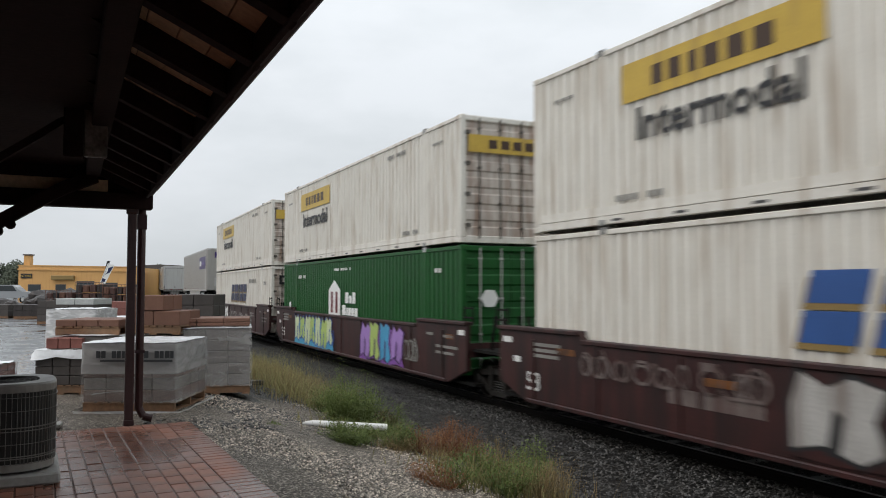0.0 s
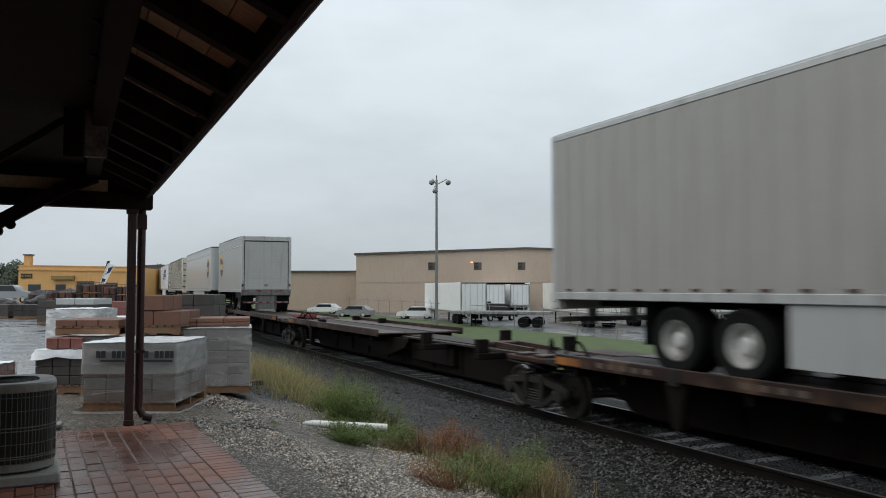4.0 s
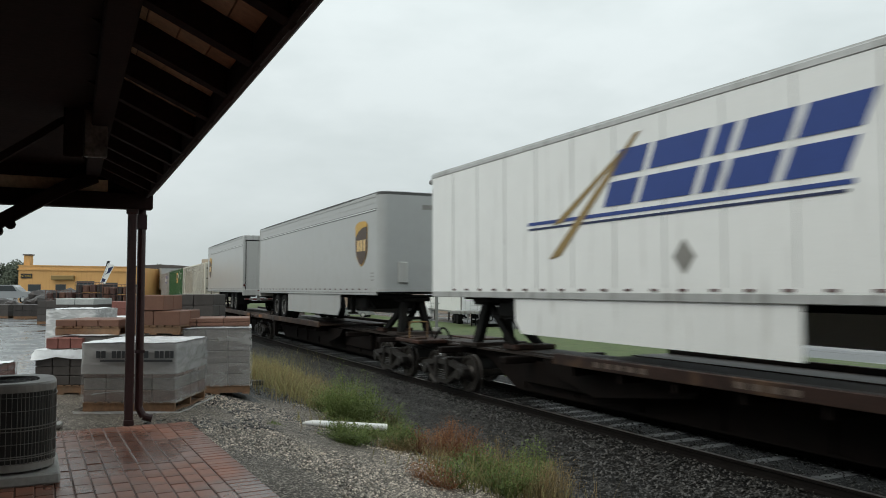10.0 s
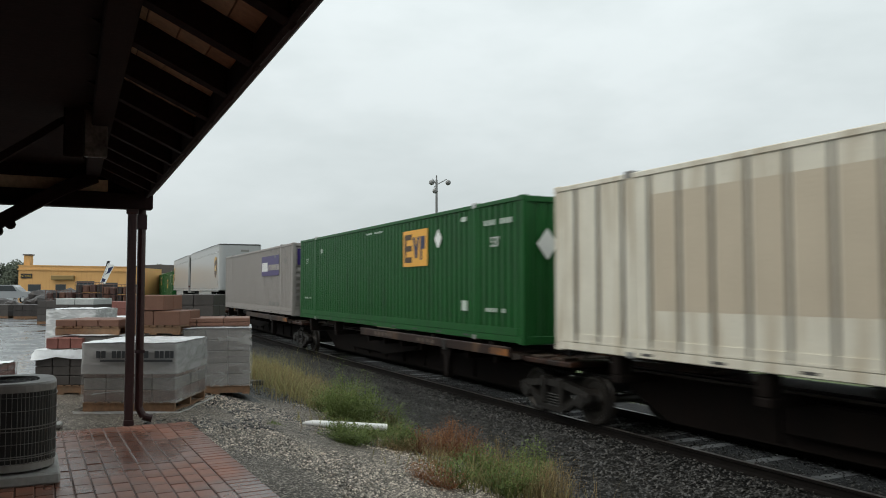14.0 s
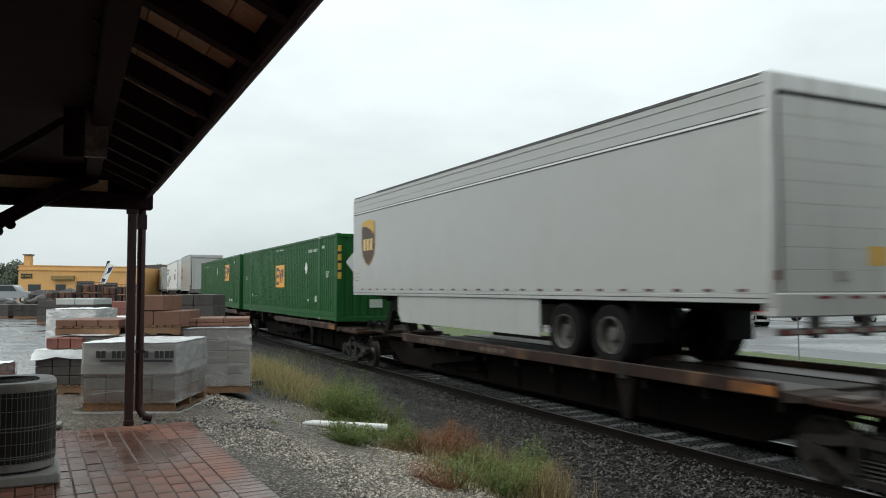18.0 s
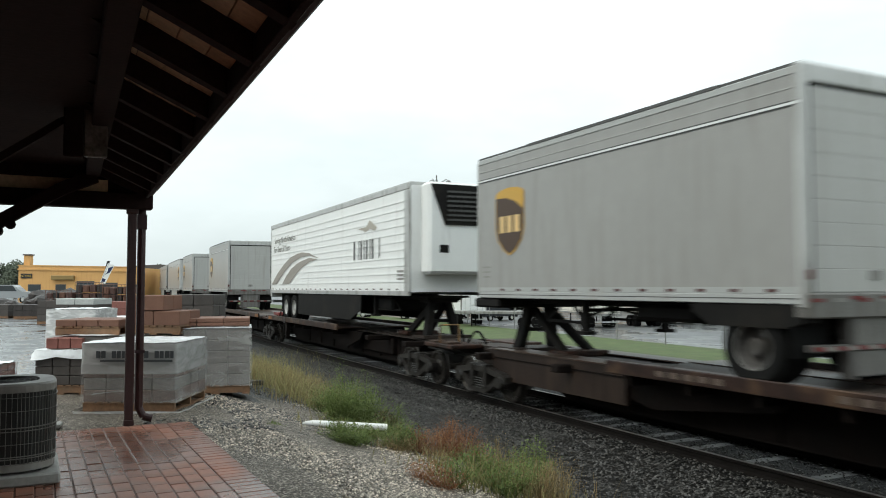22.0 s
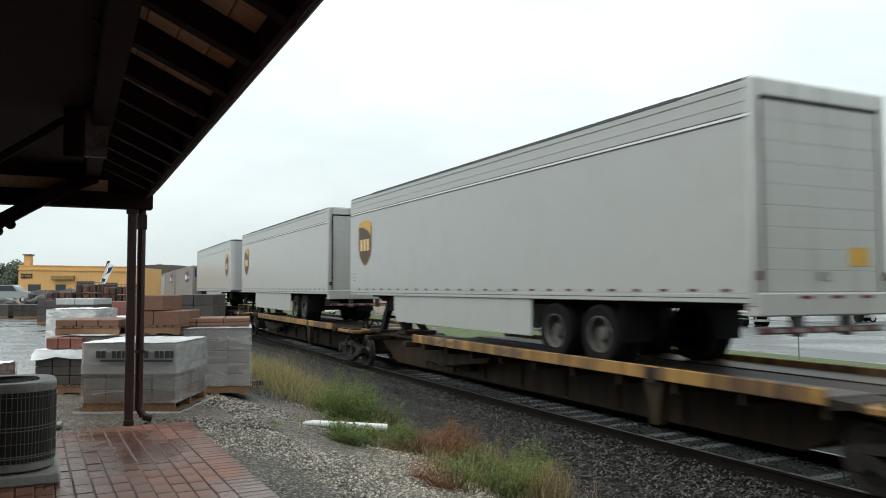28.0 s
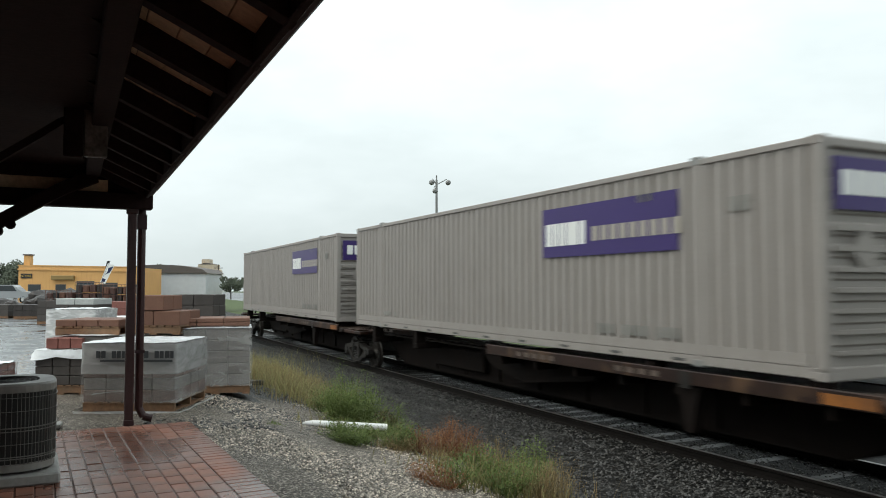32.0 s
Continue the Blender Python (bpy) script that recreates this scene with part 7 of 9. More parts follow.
def rounded_square(h, r, n=5):
    """Outline of a rounded square with half side h and corner radius r."""
    out = []
    for cx, cy, a0 in ((h - r, h - r, 0), (-h + r, h - r, 90), (-h + r, -h + r, 180), (h - r, -h + r, 270)):
        for k in range(n + 1):
            a = radians(a0 + 90 * k / n)
            out.append((cx + r * math.cos(a), cy + r * math.sin(a)))
    return out


def air_conditioner():
    m = pose(-3.42, 6.05, GZ + 0.085, 0, 0, math.degrees(-PB))
    ac = thing("air_conditioner", m, "grey outdoor condenser unit with black coil and wire guard", "air conditioner")
    H, h, r = 0.66, 0.385, 0.26
    o = rounded_square(h, r, 8)
    part("coil", Geo().prism([(x * 0.955, y * 0.955) for x, y in o], "z", 0.07, H - 0.06), M_coil, ac, "black finned coil")
    part("base_pan", Geo().prism(o, "z", 0.02, 0.075), M_acframe, ac)
    g = Geo()
    n = len(o)
    inner = [(0.27 * math.cos(math.atan2(y, x)), 0.27 * math.sin(math.atan2(y, x))) for x, y in o]
    g.add([(x * 1.012, y * 1.012, H - 0.065) for x, y in o] + [(x * 1.012, y * 1.012, H - 0.015) for x, y in o] + [(x * 0.97, y * 0.97, H) for x, y in o] + [(x * 1.05, y * 1.05, H) for x, y in inner] + [(x, y, H - 0.09) for x, y in inner],
          [(k * n + i, k * n + (i + 1) % n, k * n + n + (i + 1) % n, k * n + n + i) for k in range(4) for i in range(n)])
    part("top_cover", g, M_acframe, ac)
    part("fan_well", Geo().lathe([(0.28, H - 0.09), (0.28, H - 0.3), (0.0, H - 0.3)], (0, 0, 0), "z", 24), M_coil, ac)
    blade = Geo()
    for k in range(4):
        a = k * math.pi / 2
        c, s = math.cos(a), math.sin(a)
        blade.add([(0.05 * c, 0.05 * s, H - 0.16), (0.25 * c - 0.1 * s, 0.25 * s + 0.1 * c, H - 0.14), (0.25 * c + 0.08 * s, 0.25 * s - 0.08 * c, H - 0.19), (0.05 * c, 0.05 * s, H - 0.165), (0.25 * c - 0.1 * s, 0.25 * s + 0.1 * c, H - 0.145), (0.25 * c + 0.08 * s, 0.25 * s - 0.08 * c, H - 0.195)], [(0, 1, 2), (5, 4, 3), (0, 3, 4, 1), (1, 4, 5, 2), (2, 5, 3, 0)])
    blade.lathe([(0.0, H - 0.1), (0.07, H - 0.11), (0.07, H - 0.2)], (0, 0, 0), "z", 12)
    part("fan", blade, M_acframe, ac)
    grille = Geo()
    for k in range(1, 7):
        rr = 0.27 * k / 6.5
        grille.lathe([(rr - 0.003, H - 0.006), (rr, H - 0.001), (rr + 0.003, H - 0.006)], (0, 0, 0), "z", 24)
    for k in range(6):
        a = k * math.pi / 3
        grille.tube((0, 0, H - 0.006), (0.275 * math.cos(a), 0.275 * math.sin(a), H - 0.006), 0.003, 5)
    part("fan_guard", grille, M_coil, ac)
    # upright guard wires and the rings that hold them
    ring = rounded_square(h * 1.01, r * 1.01, 8)
    pts = []
    for (xa, ya), (xb, yb) in zip(ring, ring[1:] + ring[:1]):
        d = math.hypot(xb - xa, yb - ya)
        k = max(1, round(d / 0.034))
        pts += [(xa + (xb - xa) * i / k, ya + (yb - ya) * i / k) for i in range(k)]
    me = Geo().tube((0, 0, 0.07), (0, 0, H - 0.06), 0.0028, 5).mesh("guard_wire")
    me.materials.append(M_wire)
    for x, y in pts:
        w = new("guard_wire", me)
        w.parent, w.matrix_basis = ac, pose(x, y, 0)
    for z, t in ((0.13, 0.006), (0.115, 0.006), (0.34, 0.008), (0.315, 0.006), (0.46, 0.003), (0.22, 0.003), (0.56, 0.003)):
        g = Geo()
        for (xa, ya), (xb, yb) in zip(ring, ring[1:] + ring[:1]):
            g.bar((xa * 1.012, ya * 1.012, z), (xb * 1.012, yb * 1.012, z), 0.007, t)
        part("guard_ring", g, M_wire, ac)
    for sx, sy in ((-1, -1), (-1, 1), (1, -1), (1, 1)):
        part("foot", Geo().box(sx * 0.24 - 0.05, sx * 0.24 + 0.05, sy * 0.24 - 0.05, sy * 0.24 + 0.05, 0.0, 0.03), M_coil, ac)
    pad = tagged(part("equipment_pad", Geo().box(-0.42, 0.42, -0.42, 0.42, -0.085, 0.0, 0.015), M_concrete), "plain grey concrete pad under the condenser", "concrete pad")
    pad.matrix_basis = m
    slab = tagged(part("loose_slab", Geo().box(-0.22, 0.22, -0.12, 0.12, 0.0, 0.04, 0.01), M_concrete), "wet broken concrete slab piece beside the platform", "slab")
    slab.matrix_basis = pose(-4.25, 8.25, GZ - 0.012, 0, 0, 20)


air_conditioner()

# ------------------------------------------------------------------ pallets of paving stone
M_pallet = surf("raw_pallet_wood", (0.22, 0.12, 0.065), 0.65, var=0.35, scale=5, fine=30, bump=0.3, dirt=(0.13, 0.09, 0.06), dirt_at=0.55, streak=False)
M_paver = surf("grey_paver", (0.17, 0.155, 0.145), 0.65, var=0.25, scale=6, fine=40, bump=0.3, rand=0.6)
M_paverbrown = surf("brown_paver", (0.14, 0.09, 0.075), 0.65, var=0.25, scale=6, fine=40, bump=0.3, rand=0.6)
M_clay = surf("clay_brown_block", (0.15, 0.074, 0.05), 0.65, var=0.2, scale=5, fine=40, bump=0.3, rand=0.6)
M_paverdark = surf("charcoal_block", (0.058, 0.05, 0.046), 0.6, var=0.3, scale=5, fine=40, bump=0.3, rand=0.6)
M_redblock = surf("red_block", (0.20, 0.075, 0.06), 0.6, var=0.3, scale=5, fine=40, bump=0.3, rand=0.6)
M_filmback = wrap("white_wrap_film", 0.6, 0.95, 4.0, (0.8, 0.8, 0.8))
M_rock = surf("dark_wet_rock", (0.034, 0.028, 0.026), 0.5, var=0.5, scale=2.5, fine=12, bump=0.5)
M_paleslab = surf("pale_stone_slab", (0.42, 0.43, 0.42), 0.5, var=0.15, scale=3, bump=0.2)
M_film = wrap("clear_wrap_film", 0.16, 0.52, 2.2, (0.50, 0.49, 0.48))
M_filmwhite = wrap("milky_wrap_film", 0.55, 0.8, 2.0, (0.52, 0.52, 0.52))
M_sheet = surf("white_plastic_sheet", (0.78, 0.8, 0.82), 0.22, var=0.12, scale=6, fine=12, bump=1.0, spec=0.6)
M_print = surf("dark_film_print", (0.05, 0.055, 0.06), 0.4, var=0.1)


def wood_pallet(parent, w, d, z):
    """A wooden pallet as a part of a load: deck boards, stringers, bottom boards."""
    p = part("pallet", Geo().box(-w / 2, w / 2, -d / 2, d / 2, z + 0.108, z + 0.112), M_pallet, parent, "raw wooden pallet")
    for k in range(7):
        x = -w / 2 + (k + 0.5) * w / 7
        part("deck_board", Geo().box(x - w / 17, x + w / 17, -d / 2, d / 2, z + 0.112, z + 0.13, 0.003), M_pallet, p)
    for y in (-d / 2 + 0.03, 0, d / 2 - 0.03):
        part("stringer", Geo().box(-w / 2, w / 2, y - 0.022, y + 0.022, z + 0.018, z + 0.108, 0.003), M_pallet, p)
    for x in (-w / 2 + 0.06, 0, w / 2 - 0.06):
        part("bottom_board", Geo().box(x - 0.05, x + 0.05, -d / 2, d / 2, z, z + 0.018), M_pallet, p)


def load(name, label, category, at, rz, w, d, courses, z0, pallet=True, film=None, film_top=None, seed=1, prints=False, sheet=False, drape=0.0):
    """A palletful of blocks. courses: (height, blocks across, blocks deep, material) from the bottom up."""
    rng = random.Random(seed)
    ob = thing(name, pose(at[0], at[1], z0, 0, 0, rz), label, category, "stone pallets in the yard")
    z = 0.0
    if pallet:
        wood_pallet(ob, w, d, 0.0)
        z = 0.131
    base = z
    for h, nx, ny, mat in courses:
        bw, bd = w / nx, d / ny
        me = Geo().box(-bw / 2 + 0.004, bw / 2 - 0.004, -bd / 2 + 0.004, bd / 2 - 0.004, 0.0, h - 0.004, 0.008).mesh("block")
        me.materials.append(mat)
        for i in range(nx):
            for j in range(ny):
                if 0 < i < nx - 1 and 0 < j < ny - 1 and z + h < base + sum(c[0] for c in courses) - 0.01:
                    continue
                o = new("block", me)
                o.parent = ob
                o.matrix_basis = pose(-w / 2 + (i + 0.5) * bw + rng.uniform(-0.003, 0.003), -d / 2 + (j + 0.5) * bd + rng.uniform(-0.003, 0.003), z, 0, 0, rng.uniform(-0.6, 0.6))
        z += h
    top = z
    if film is not None:
        # the wrap: a pleated skin round the load, its lower edge loose
        def skin(z0, z1, grow, wob, mat, label):
            out = rounded_square(1.0, 0.06, 3)
            n, rings = 60, 7
            g = Geo()
            for k in range(rings):
                zz = z0 + (z1 - z0) * k / (rings - 1)
                for i in range(n):
                    q = i / n * len(out)
                    a, b = out[int(q) % len(out)], out[(int(q) + 1) % len(out)]
                    f = q - int(q)
                    x, y = a[0] + (b[0] - a[0]) * f, a[1] + (b[1] - a[1]) * f
                    e = grow + wob * (0.5 + 0.5 * noise.noise(Vector((x * 2.2, y * 2.2 + seed, zz * 5))))
                    g.v.append((x * (w / 2 + e), y * (d / 2 + e), zz))
            g.f += [(k * n + i, k * n + (i + 1) % n, k * n + n + (i + 1) % n, k * n + n + i) for k in range(rings - 1) for i in range(n)]
            return part("wrap_film", g, mat, ob, label, smooth=True)
        skin(0.12, top * 0.58, 0.012, 0.03, film, "clear shrink wrap")
        if prints:
            skin(0.002, 0.03, 0.05, 0.09, M_filmback, "loose film hem on the ground")
        skin(top * 0.56, top + 0.004, 0.016, 0.016, film_top or film, "milky shrink wrap")
    if drape:
        n, rings = 56, 4
        g = Geo()
        o = rounded_square(1.0, 0.05, 3)
        for k in range(rings):
            for i in range(n):
                q = i / n * len(o)
                a, b = o[int(q) % len(o)], o[(int(q) + 1) % len(o)]
                f = q - int(q)
                x, y = a[0] + (b[0] - a[0]) * f, a[1] + (b[1] - a[1]) * f
                e = 0.012 + 0.05 * (k / 3) * (0.6 + noise.noise(Vector((x * 6, y * 6, k + seed))))
                g.v.append((x * (w / 2 + e), y * (d / 2 + e), top + 0.012 - drape * k / 3 * (0.7 + 0.5 * noise.noise(Vector((x * 3, y * 3, seed + 9.0))))))
        g.f += [(k * n + i, k * n + (i + 1) % n, k * n + n + (i + 1) % n, k * n + n + i) for k in range(rings - 1) for i in range(n)]
        part("sheet_skirt", g, M_sheet, ob, "torn hanging white plastic sheet", smooth=True)
    if sheet or film_top is not None:
        n = 12
        g = Geo()
        for i in range(n + 1):
            for j in range(n + 1):
                x, y = -1 + 2 * i / n, -1 + 2 * j / n
                g.v.append((x * (w / 2 + 0.014), y * (d / 2 + 0.014), top + 0.012 + 0.02 * noise.noise(Vector((x * 3, y * 3, seed)))))
        g.f += [(i * (n + 1) + j, (i + 1) * (n + 1) + j, (i + 1) * (n + 1) + j + 1, i * (n + 1) + j + 1) for i in range(n) for j in range(n)]
        part("cover_sheet", g, M_sheet, ob, "crumpled white plastic cover sheet", smooth=True)
    if prints:
        for x0 in (-w / 2 + 0.17, w / 2 - 0.42):
            for k, bw in enumerate((0.045, 0.05, 0.0, 0.05, 0.045, 0.055, 0.04)):
                if bw:
                    part("print_bar", Geo().box(x0 + k * 0.062, x0 + k * 0.062 + bw, -d / 2 - 0.042, -d / 2 - 0.038, top - 0.17, top - 0.085), M_print, ob)
            part("print_bar", Geo().box(x0 + 0.05, x0 + 0.40, -d / 2 - 0.042, -d / 2 - 0.038, top - 0.215, top - 0.19), M_print, ob)
    return ob


YZ = 0.90
load("pallet_load", "grey-brown paving stones on a pallet under printed milky wrap", "paving stones", (-3.75, 9.95), 0, 1.10, 1.2, [(0.14, 4, 4, M_paverbrown), (0.14, 4, 4, M_paver), (0.14, 4, 4, M_paverbrown), (0.14, 4, 4, M_paver), (0.13, 4, 4, M_paver)], YZ, film=M_film, film_top=M_filmwhite, seed=2, prints=True)
load("pallet_load", "grey paving stones on a pallet under loose clear wrap", "paving stones", (-3.43, 11.92), 14, 0.95, 1.1, [(0.16, 3, 3, M_paver), (0.16, 3, 3, M_paver), (0.18, 3, 3, M_paver), (0.16, 3, 3, M_paver), (0.16, 3, 3, M_paver)], YZ - 0.06, film=M_film, film_top=M_film, seed=3)
load("slab_stack", "thin clay-brown slabs lying on the wrapped paving stones", "slabs", (-3.56, 12.0), 14, 1.15, 0.9, [(0.06, 3, 2, M_clay), (0.06, 3, 2, M_clay)], YZ + 0.92, pallet=False, seed=4)
load("pallet_load", "charcoal blocks on a pallet behind the wrapped stones", "paving stones", (-4.55, 11.65), 0, 1.3, 1.1, [(0.17, 3, 3, M_paverdark), (0.17, 3, 3, M_paverdark), (0.17, 3, 3, M_paver), (0.16, 3, 3, M_paver)], YZ, seed=5, sheet=True)
load("block_stack", "large clay-brown blocks stacked on a raised pallet", "blocks", (-4.12, 11.55), -3, 0.78, 0.8, [(0.21, 2, 2, M_clay)], YZ + 0.82, seed=6)
load("block_stack", "large clay-brown block on top of the stack", "blocks", (-4.22, 11.5), -3, 0.50, 0.7, [(0.22, 1, 2, M_clay)], YZ + 0.82 + 0.345, pallet=False, seed=7)
load("block_stack", "brown slabs on a raised pallet with white sheet", "slabs", (-5.15, 11.75), 1, 0.92, 0.95, [(0.10, 3, 3, M_clay)], YZ + 0.80, seed=8)
load("pallet_load", "dark grey blocks on a pallet under a torn white sheet", "blocks", (-5.36, 11.4), 2, 0.72, 0.9, [(0.13, 3, 3, M_paverdark), (0.13, 3, 3, M_paverdark), (0.22, 3, 3, M_paverdark)], YZ, seed=9, sheet=True, drape=0.2)
load("block_stack", "small red blocks on the covered pallet", "blocks", (-5.36, 11.35), 4, 0.5, 0.7, [(0.15, 3, 3, M_redblock)], YZ + 0.635, pallet=False, seed=10)
load("pallet_load", "white wrapped stone pack on a pallet", "paving stones", (-6.65, 14.4), 0, 0.85, 0.9, [(0.24, 3, 3, M_paver), (0.15, 3, 3, M_paver), (0.15, 3, 3, M_paver), (0.15, 3, 3, M_paver), (0.15, 3, 3, M_paver), (0.13, 3, 3, M_paver)], YZ, film=M_filmback, film_top=M_filmback, seed=11)
load("block_stack", "reddish wrapped bricks on a low pallet", "bricks", (-6.55, 10.75), 3, 0.9, 0.9, [(0.10, 4, 4, M_redblock), (0.10, 4, 4, M_redblock), (0.10, 4, 4, M_redblock)], YZ, film=M_film, film_top=M_film, seed=12)
load("pallet_load", "grey stone slabs on a pallet in the yard", "slabs", (-7.2, 17.5), 2, 1.15, 1.1, [(0.17, 2, 2, M_paver), (0.17, 2, 2, M_paver), (0.17, 2, 2, M_paver), (0.2, 2, 2, M_paverbrown)], YZ, seed=13, sheet=True)
load("pallet_load", "charcoal blocks on a pallet beside the clay stack", "blocks", (-4.55, 14.6), 0, 0.74, 0.8, [(0.24, 2, 2, M_paverdark), (0.2, 2, 2, M_paverdark), (0.2, 2, 2, M_paverdark), (0.2, 2, 2, M_paverdark), (0.2, 2, 2, M_paverdark), (0.2, 2, 2, M_paverdark)], YZ, seed=14)
load("pallet_load", "charcoal block rows on a pallet near the track", "blocks", (-4.05, 13.6), 1, 0.85, 0.9, [(0.2, 2, 2, M_paverdark), (0.2, 2, 2, M_paverdark), (0.2, 2, 2, M_paverdark), (0.2, 2, 2, M_paverdark)], YZ, seed=15)
rngy = random.Random(31)
for k, (x, y, mats) in enumerate([(-12.5, 31.0, M_redblock), (-14.3, 31.5, M_clay), (-16.0, 32.5, M_paverdark), (-10.6, 32.0, M_redblock), (-11.5, 25.0, M_paver), (-9.4, 22.0, M_paverbrown), (-22.0, 39.0, M_paverdark), (-20.3, 38.5, M_rock), (-17.5, 38.0, M_paverdark)]):
    rows = [(0.28, 3, 2, mats)] * (3 if k < 4 else 2)
    if k == 4:
        rows = [(0.28, 3, 2, M_paverdark)] * 3 + [(0.2, 2, 1, M_paleslab)]
    load("pallet_load", "stacked stone blocks on a pallet in the wet yard", "blocks", (x, y), rngy.uniform(-8, 8), 1.25, 1.1, rows, YZ, seed=40 + k)

# ------------------------------------------------------------------ pipe and weeds beside the track
M_pvc = surf("white_plastic_pipe", (0.80, 0.80, 0.78), 0.35, var=0.06, bump=0.02, dirt=(0.4, 0.38, 0.33), dirt_at=0.68, streak=False)
M_weed = leaves("green_weed", (0.15, 0.195, 0.06))
M_weedpale = leaves("yellow_green_grass", (0.26, 0.235, 0.105))
M_weedred = leaves("red_brown_weed", (0.27, 0.125, 0.06))
M_weeddry = leaves("dry_straw_weed", (0.27, 0.20, 0.10))


def pvc_pipe():
    ob = thing("plastic_pipe", Matrix(), "white plastic pipe lying on the gravel among weeds", "pipe")
    a, b = Vector((-1.80, 9.98, ground_at(-1.74, 9.98) + 0.025)), Vector((-0.74, 10.3, ground_at(-0.74, 10.3) + 0.17))
    g = Geo()
    d = (b - a).normalized()
    q = d.to_track_quat("Z", "Y")
    n, r = 18, 0.043
    ring = [Vector((math.cos(2 * math.pi * i / n), math.sin(2 * math.pi * i / n), 0)) for i in range(n)]
    L = (b - a).length
    cut = [max(0.0, (0.5 + v.x * 0.5)) * 0.36 for v in ring]          # the far end is sawn at a slant
    v0 = [a + q @ (ring[i] * r + Vector((0, 0, cut[i]))) for i in range(n)]
    v1 = [b + q @ (ring[i] * r) for i in range(n)]
    v2 = [b + q @ (ring[i] * r * 0.9) for i in range(n)]
    v3 = [a + q @ (ring[i] * r * 0.9 + Vector((0, 0, cut[i]))) for i in range(n)]
    g.add(v0 + v1 + v2 + v3, [(k * n + i, k * n + (i + 1) % n, ((k + 1) % 4) * n + (i + 1) % n, ((k + 1) % 4) * n + i) for k in range(4) for i in range(n)])
    part("pipe_wall", g, M_pvc, ob, smooth=False)



_near = (_S > -6.0) & (_S < 70.0)
_nx, _ny, _nh = _X[_near], _Y[_near], _H[_near]


def ground_at(x, y):
    """Height of the ground under a place near the track."""
    k = int(np.argmin((_nx - x) ** 2 + (_ny - y) ** 2))
    return ground_z((x - _nx[k]) * math.cos(_nh[k]) - (y - _ny[k]) * math.sin(_nh[k]))


pvc_pipe()


def blades(g, rng, x, y, z, h, w, lean):
    """One bent grass blade."""
    a = rng.uniform(0, 6.283)
    dx, dy = math.cos(a), math.sin(a)
    px, py = -dy * w / 2, dx * w / 2
    l1, l2 = lean * rng.uniform(0.1, 0.3), lean * rng.uniform(0.5, 1.0)
    g.add([(x - px, y - py, z), (x + px, y + py, z), (x + dx * l1 * h + px * 0.8, y + dy * l1 * h + py * 0.8, z + h * 0.55), (x + dx * l1 * h - px * 0.8, y + dy * l1 * h - py * 0.8, z + h * 0.55), (x + dx * l2 * h, y + dy * l2 * h, z + h)], [(0, 1, 2, 3), (3, 2, 4)])


def leafy(g, rng, x, y, z, h, leaf):
    """One stem with small leaves all the way up."""
    a, b = rng.uniform(-0.22, 0.22) * h, rng.uniform(-0.22, 0.22) * h
    g.tube((x, y, z), (x + a, y + b, z + h), 0.004, 4, 0.0015, caps=False)
    k = int(h / 0.028)
    for i in range(k):
        t = (i + 1) / k
        c = rng.uniform(0, 6.283)
        s = leaf * rng.uniform(0.6, 1.3) * (1.1 - 0.5 * t)
        px, py, pz = x + a * t, y + b * t, z + h * t
        dx, dy = math.cos(c) * s, math.sin(c) * s
        up = rng.uniform(-0.2, 0.9) * s
        g.add([(px, py, pz), (px + dx * 0.5 - dy * 0.22, py + dy * 0.5 + dx * 0.22, pz + up * 0.6), (px + dx, py + dy, pz + up), (px + dx * 0.5 + dy * 0.22, py + dy * 0.5 - dx * 0.22, pz + up * 0.4)], [(0, 1, 2, 3)])


def bush(g, rng, x, y, n, h, spread, leaf):
    """A rounded clump: forked stems fan out from one root, leafy towards their tips."""
    z = ground_at(x, y) - 0.02
    for i in range(n):
        a = rng.uniform(0, 6.283)
        r = spread * rng.random() ** 0.55
        top = h * (1.0 - 0.55 * (r / spread) ** 2) * rng.uniform(0.7, 1.1)
        tip = Vector((x + math.cos(a) * r, y + math.sin(a) * r, z + top))
        root = Vector((x + math.cos(a) * r * 0.25, y + math.sin(a) * r * 0.25, z))
        g.tube(root, tip, 0.0035, 4, 0.0012, caps=False)
        k = int(26 + top / 0.012)
        for q in range(k):
            t = rng.random() ** 0.7
            p = root.lerp(tip, t) + Vector((rng.gauss(0, 0.05), rng.gauss(0, 0.05), rng.gauss(0, 0.04)))
            c, s = rng.uniform(0, 6.283), leaf * rng.uniform(0.55, 1.35)
            d = Vector((math.cos(c), math.sin(c), rng.uniform(-0.3, 0.9))) * s
            w = Vector((-math.sin(c), math.cos(c), 0)) * s * 0.24
            g.add([p, p + d * 0.5 + w, p + d, p + d * 0.5 - w], [(0, 1, 2, 3)])


def clumps(label, mat, seed, spots, leaf=0.03):
    rng, g = random.Random(seed), Geo()
    for x, y, n, h, spread in spots:
        bush(g, rng, x, y, n, h, spread, leaf)
    return tagged(part("weeds", g, mat, keep=True), label, "weeds", kind="stuff")


def grass(label, mat, seed, spots, width=0.011, lean=0.95):
    rng, g = random.Random(seed), Geo()
    for x, y, sx, sy, n, h in spots:
        for i in range(n):
            px, py = x + rng.gauss(0, sx), y + rng.gauss(0, sy)
            blades(g, rng, px, py, ground_at(px, py) - 0.02, h * rng.uniform(0.35, 1.15), width, lean)
    return tagged(part("grass", g, mat, keep=True), label, "grass", kind="stuff")


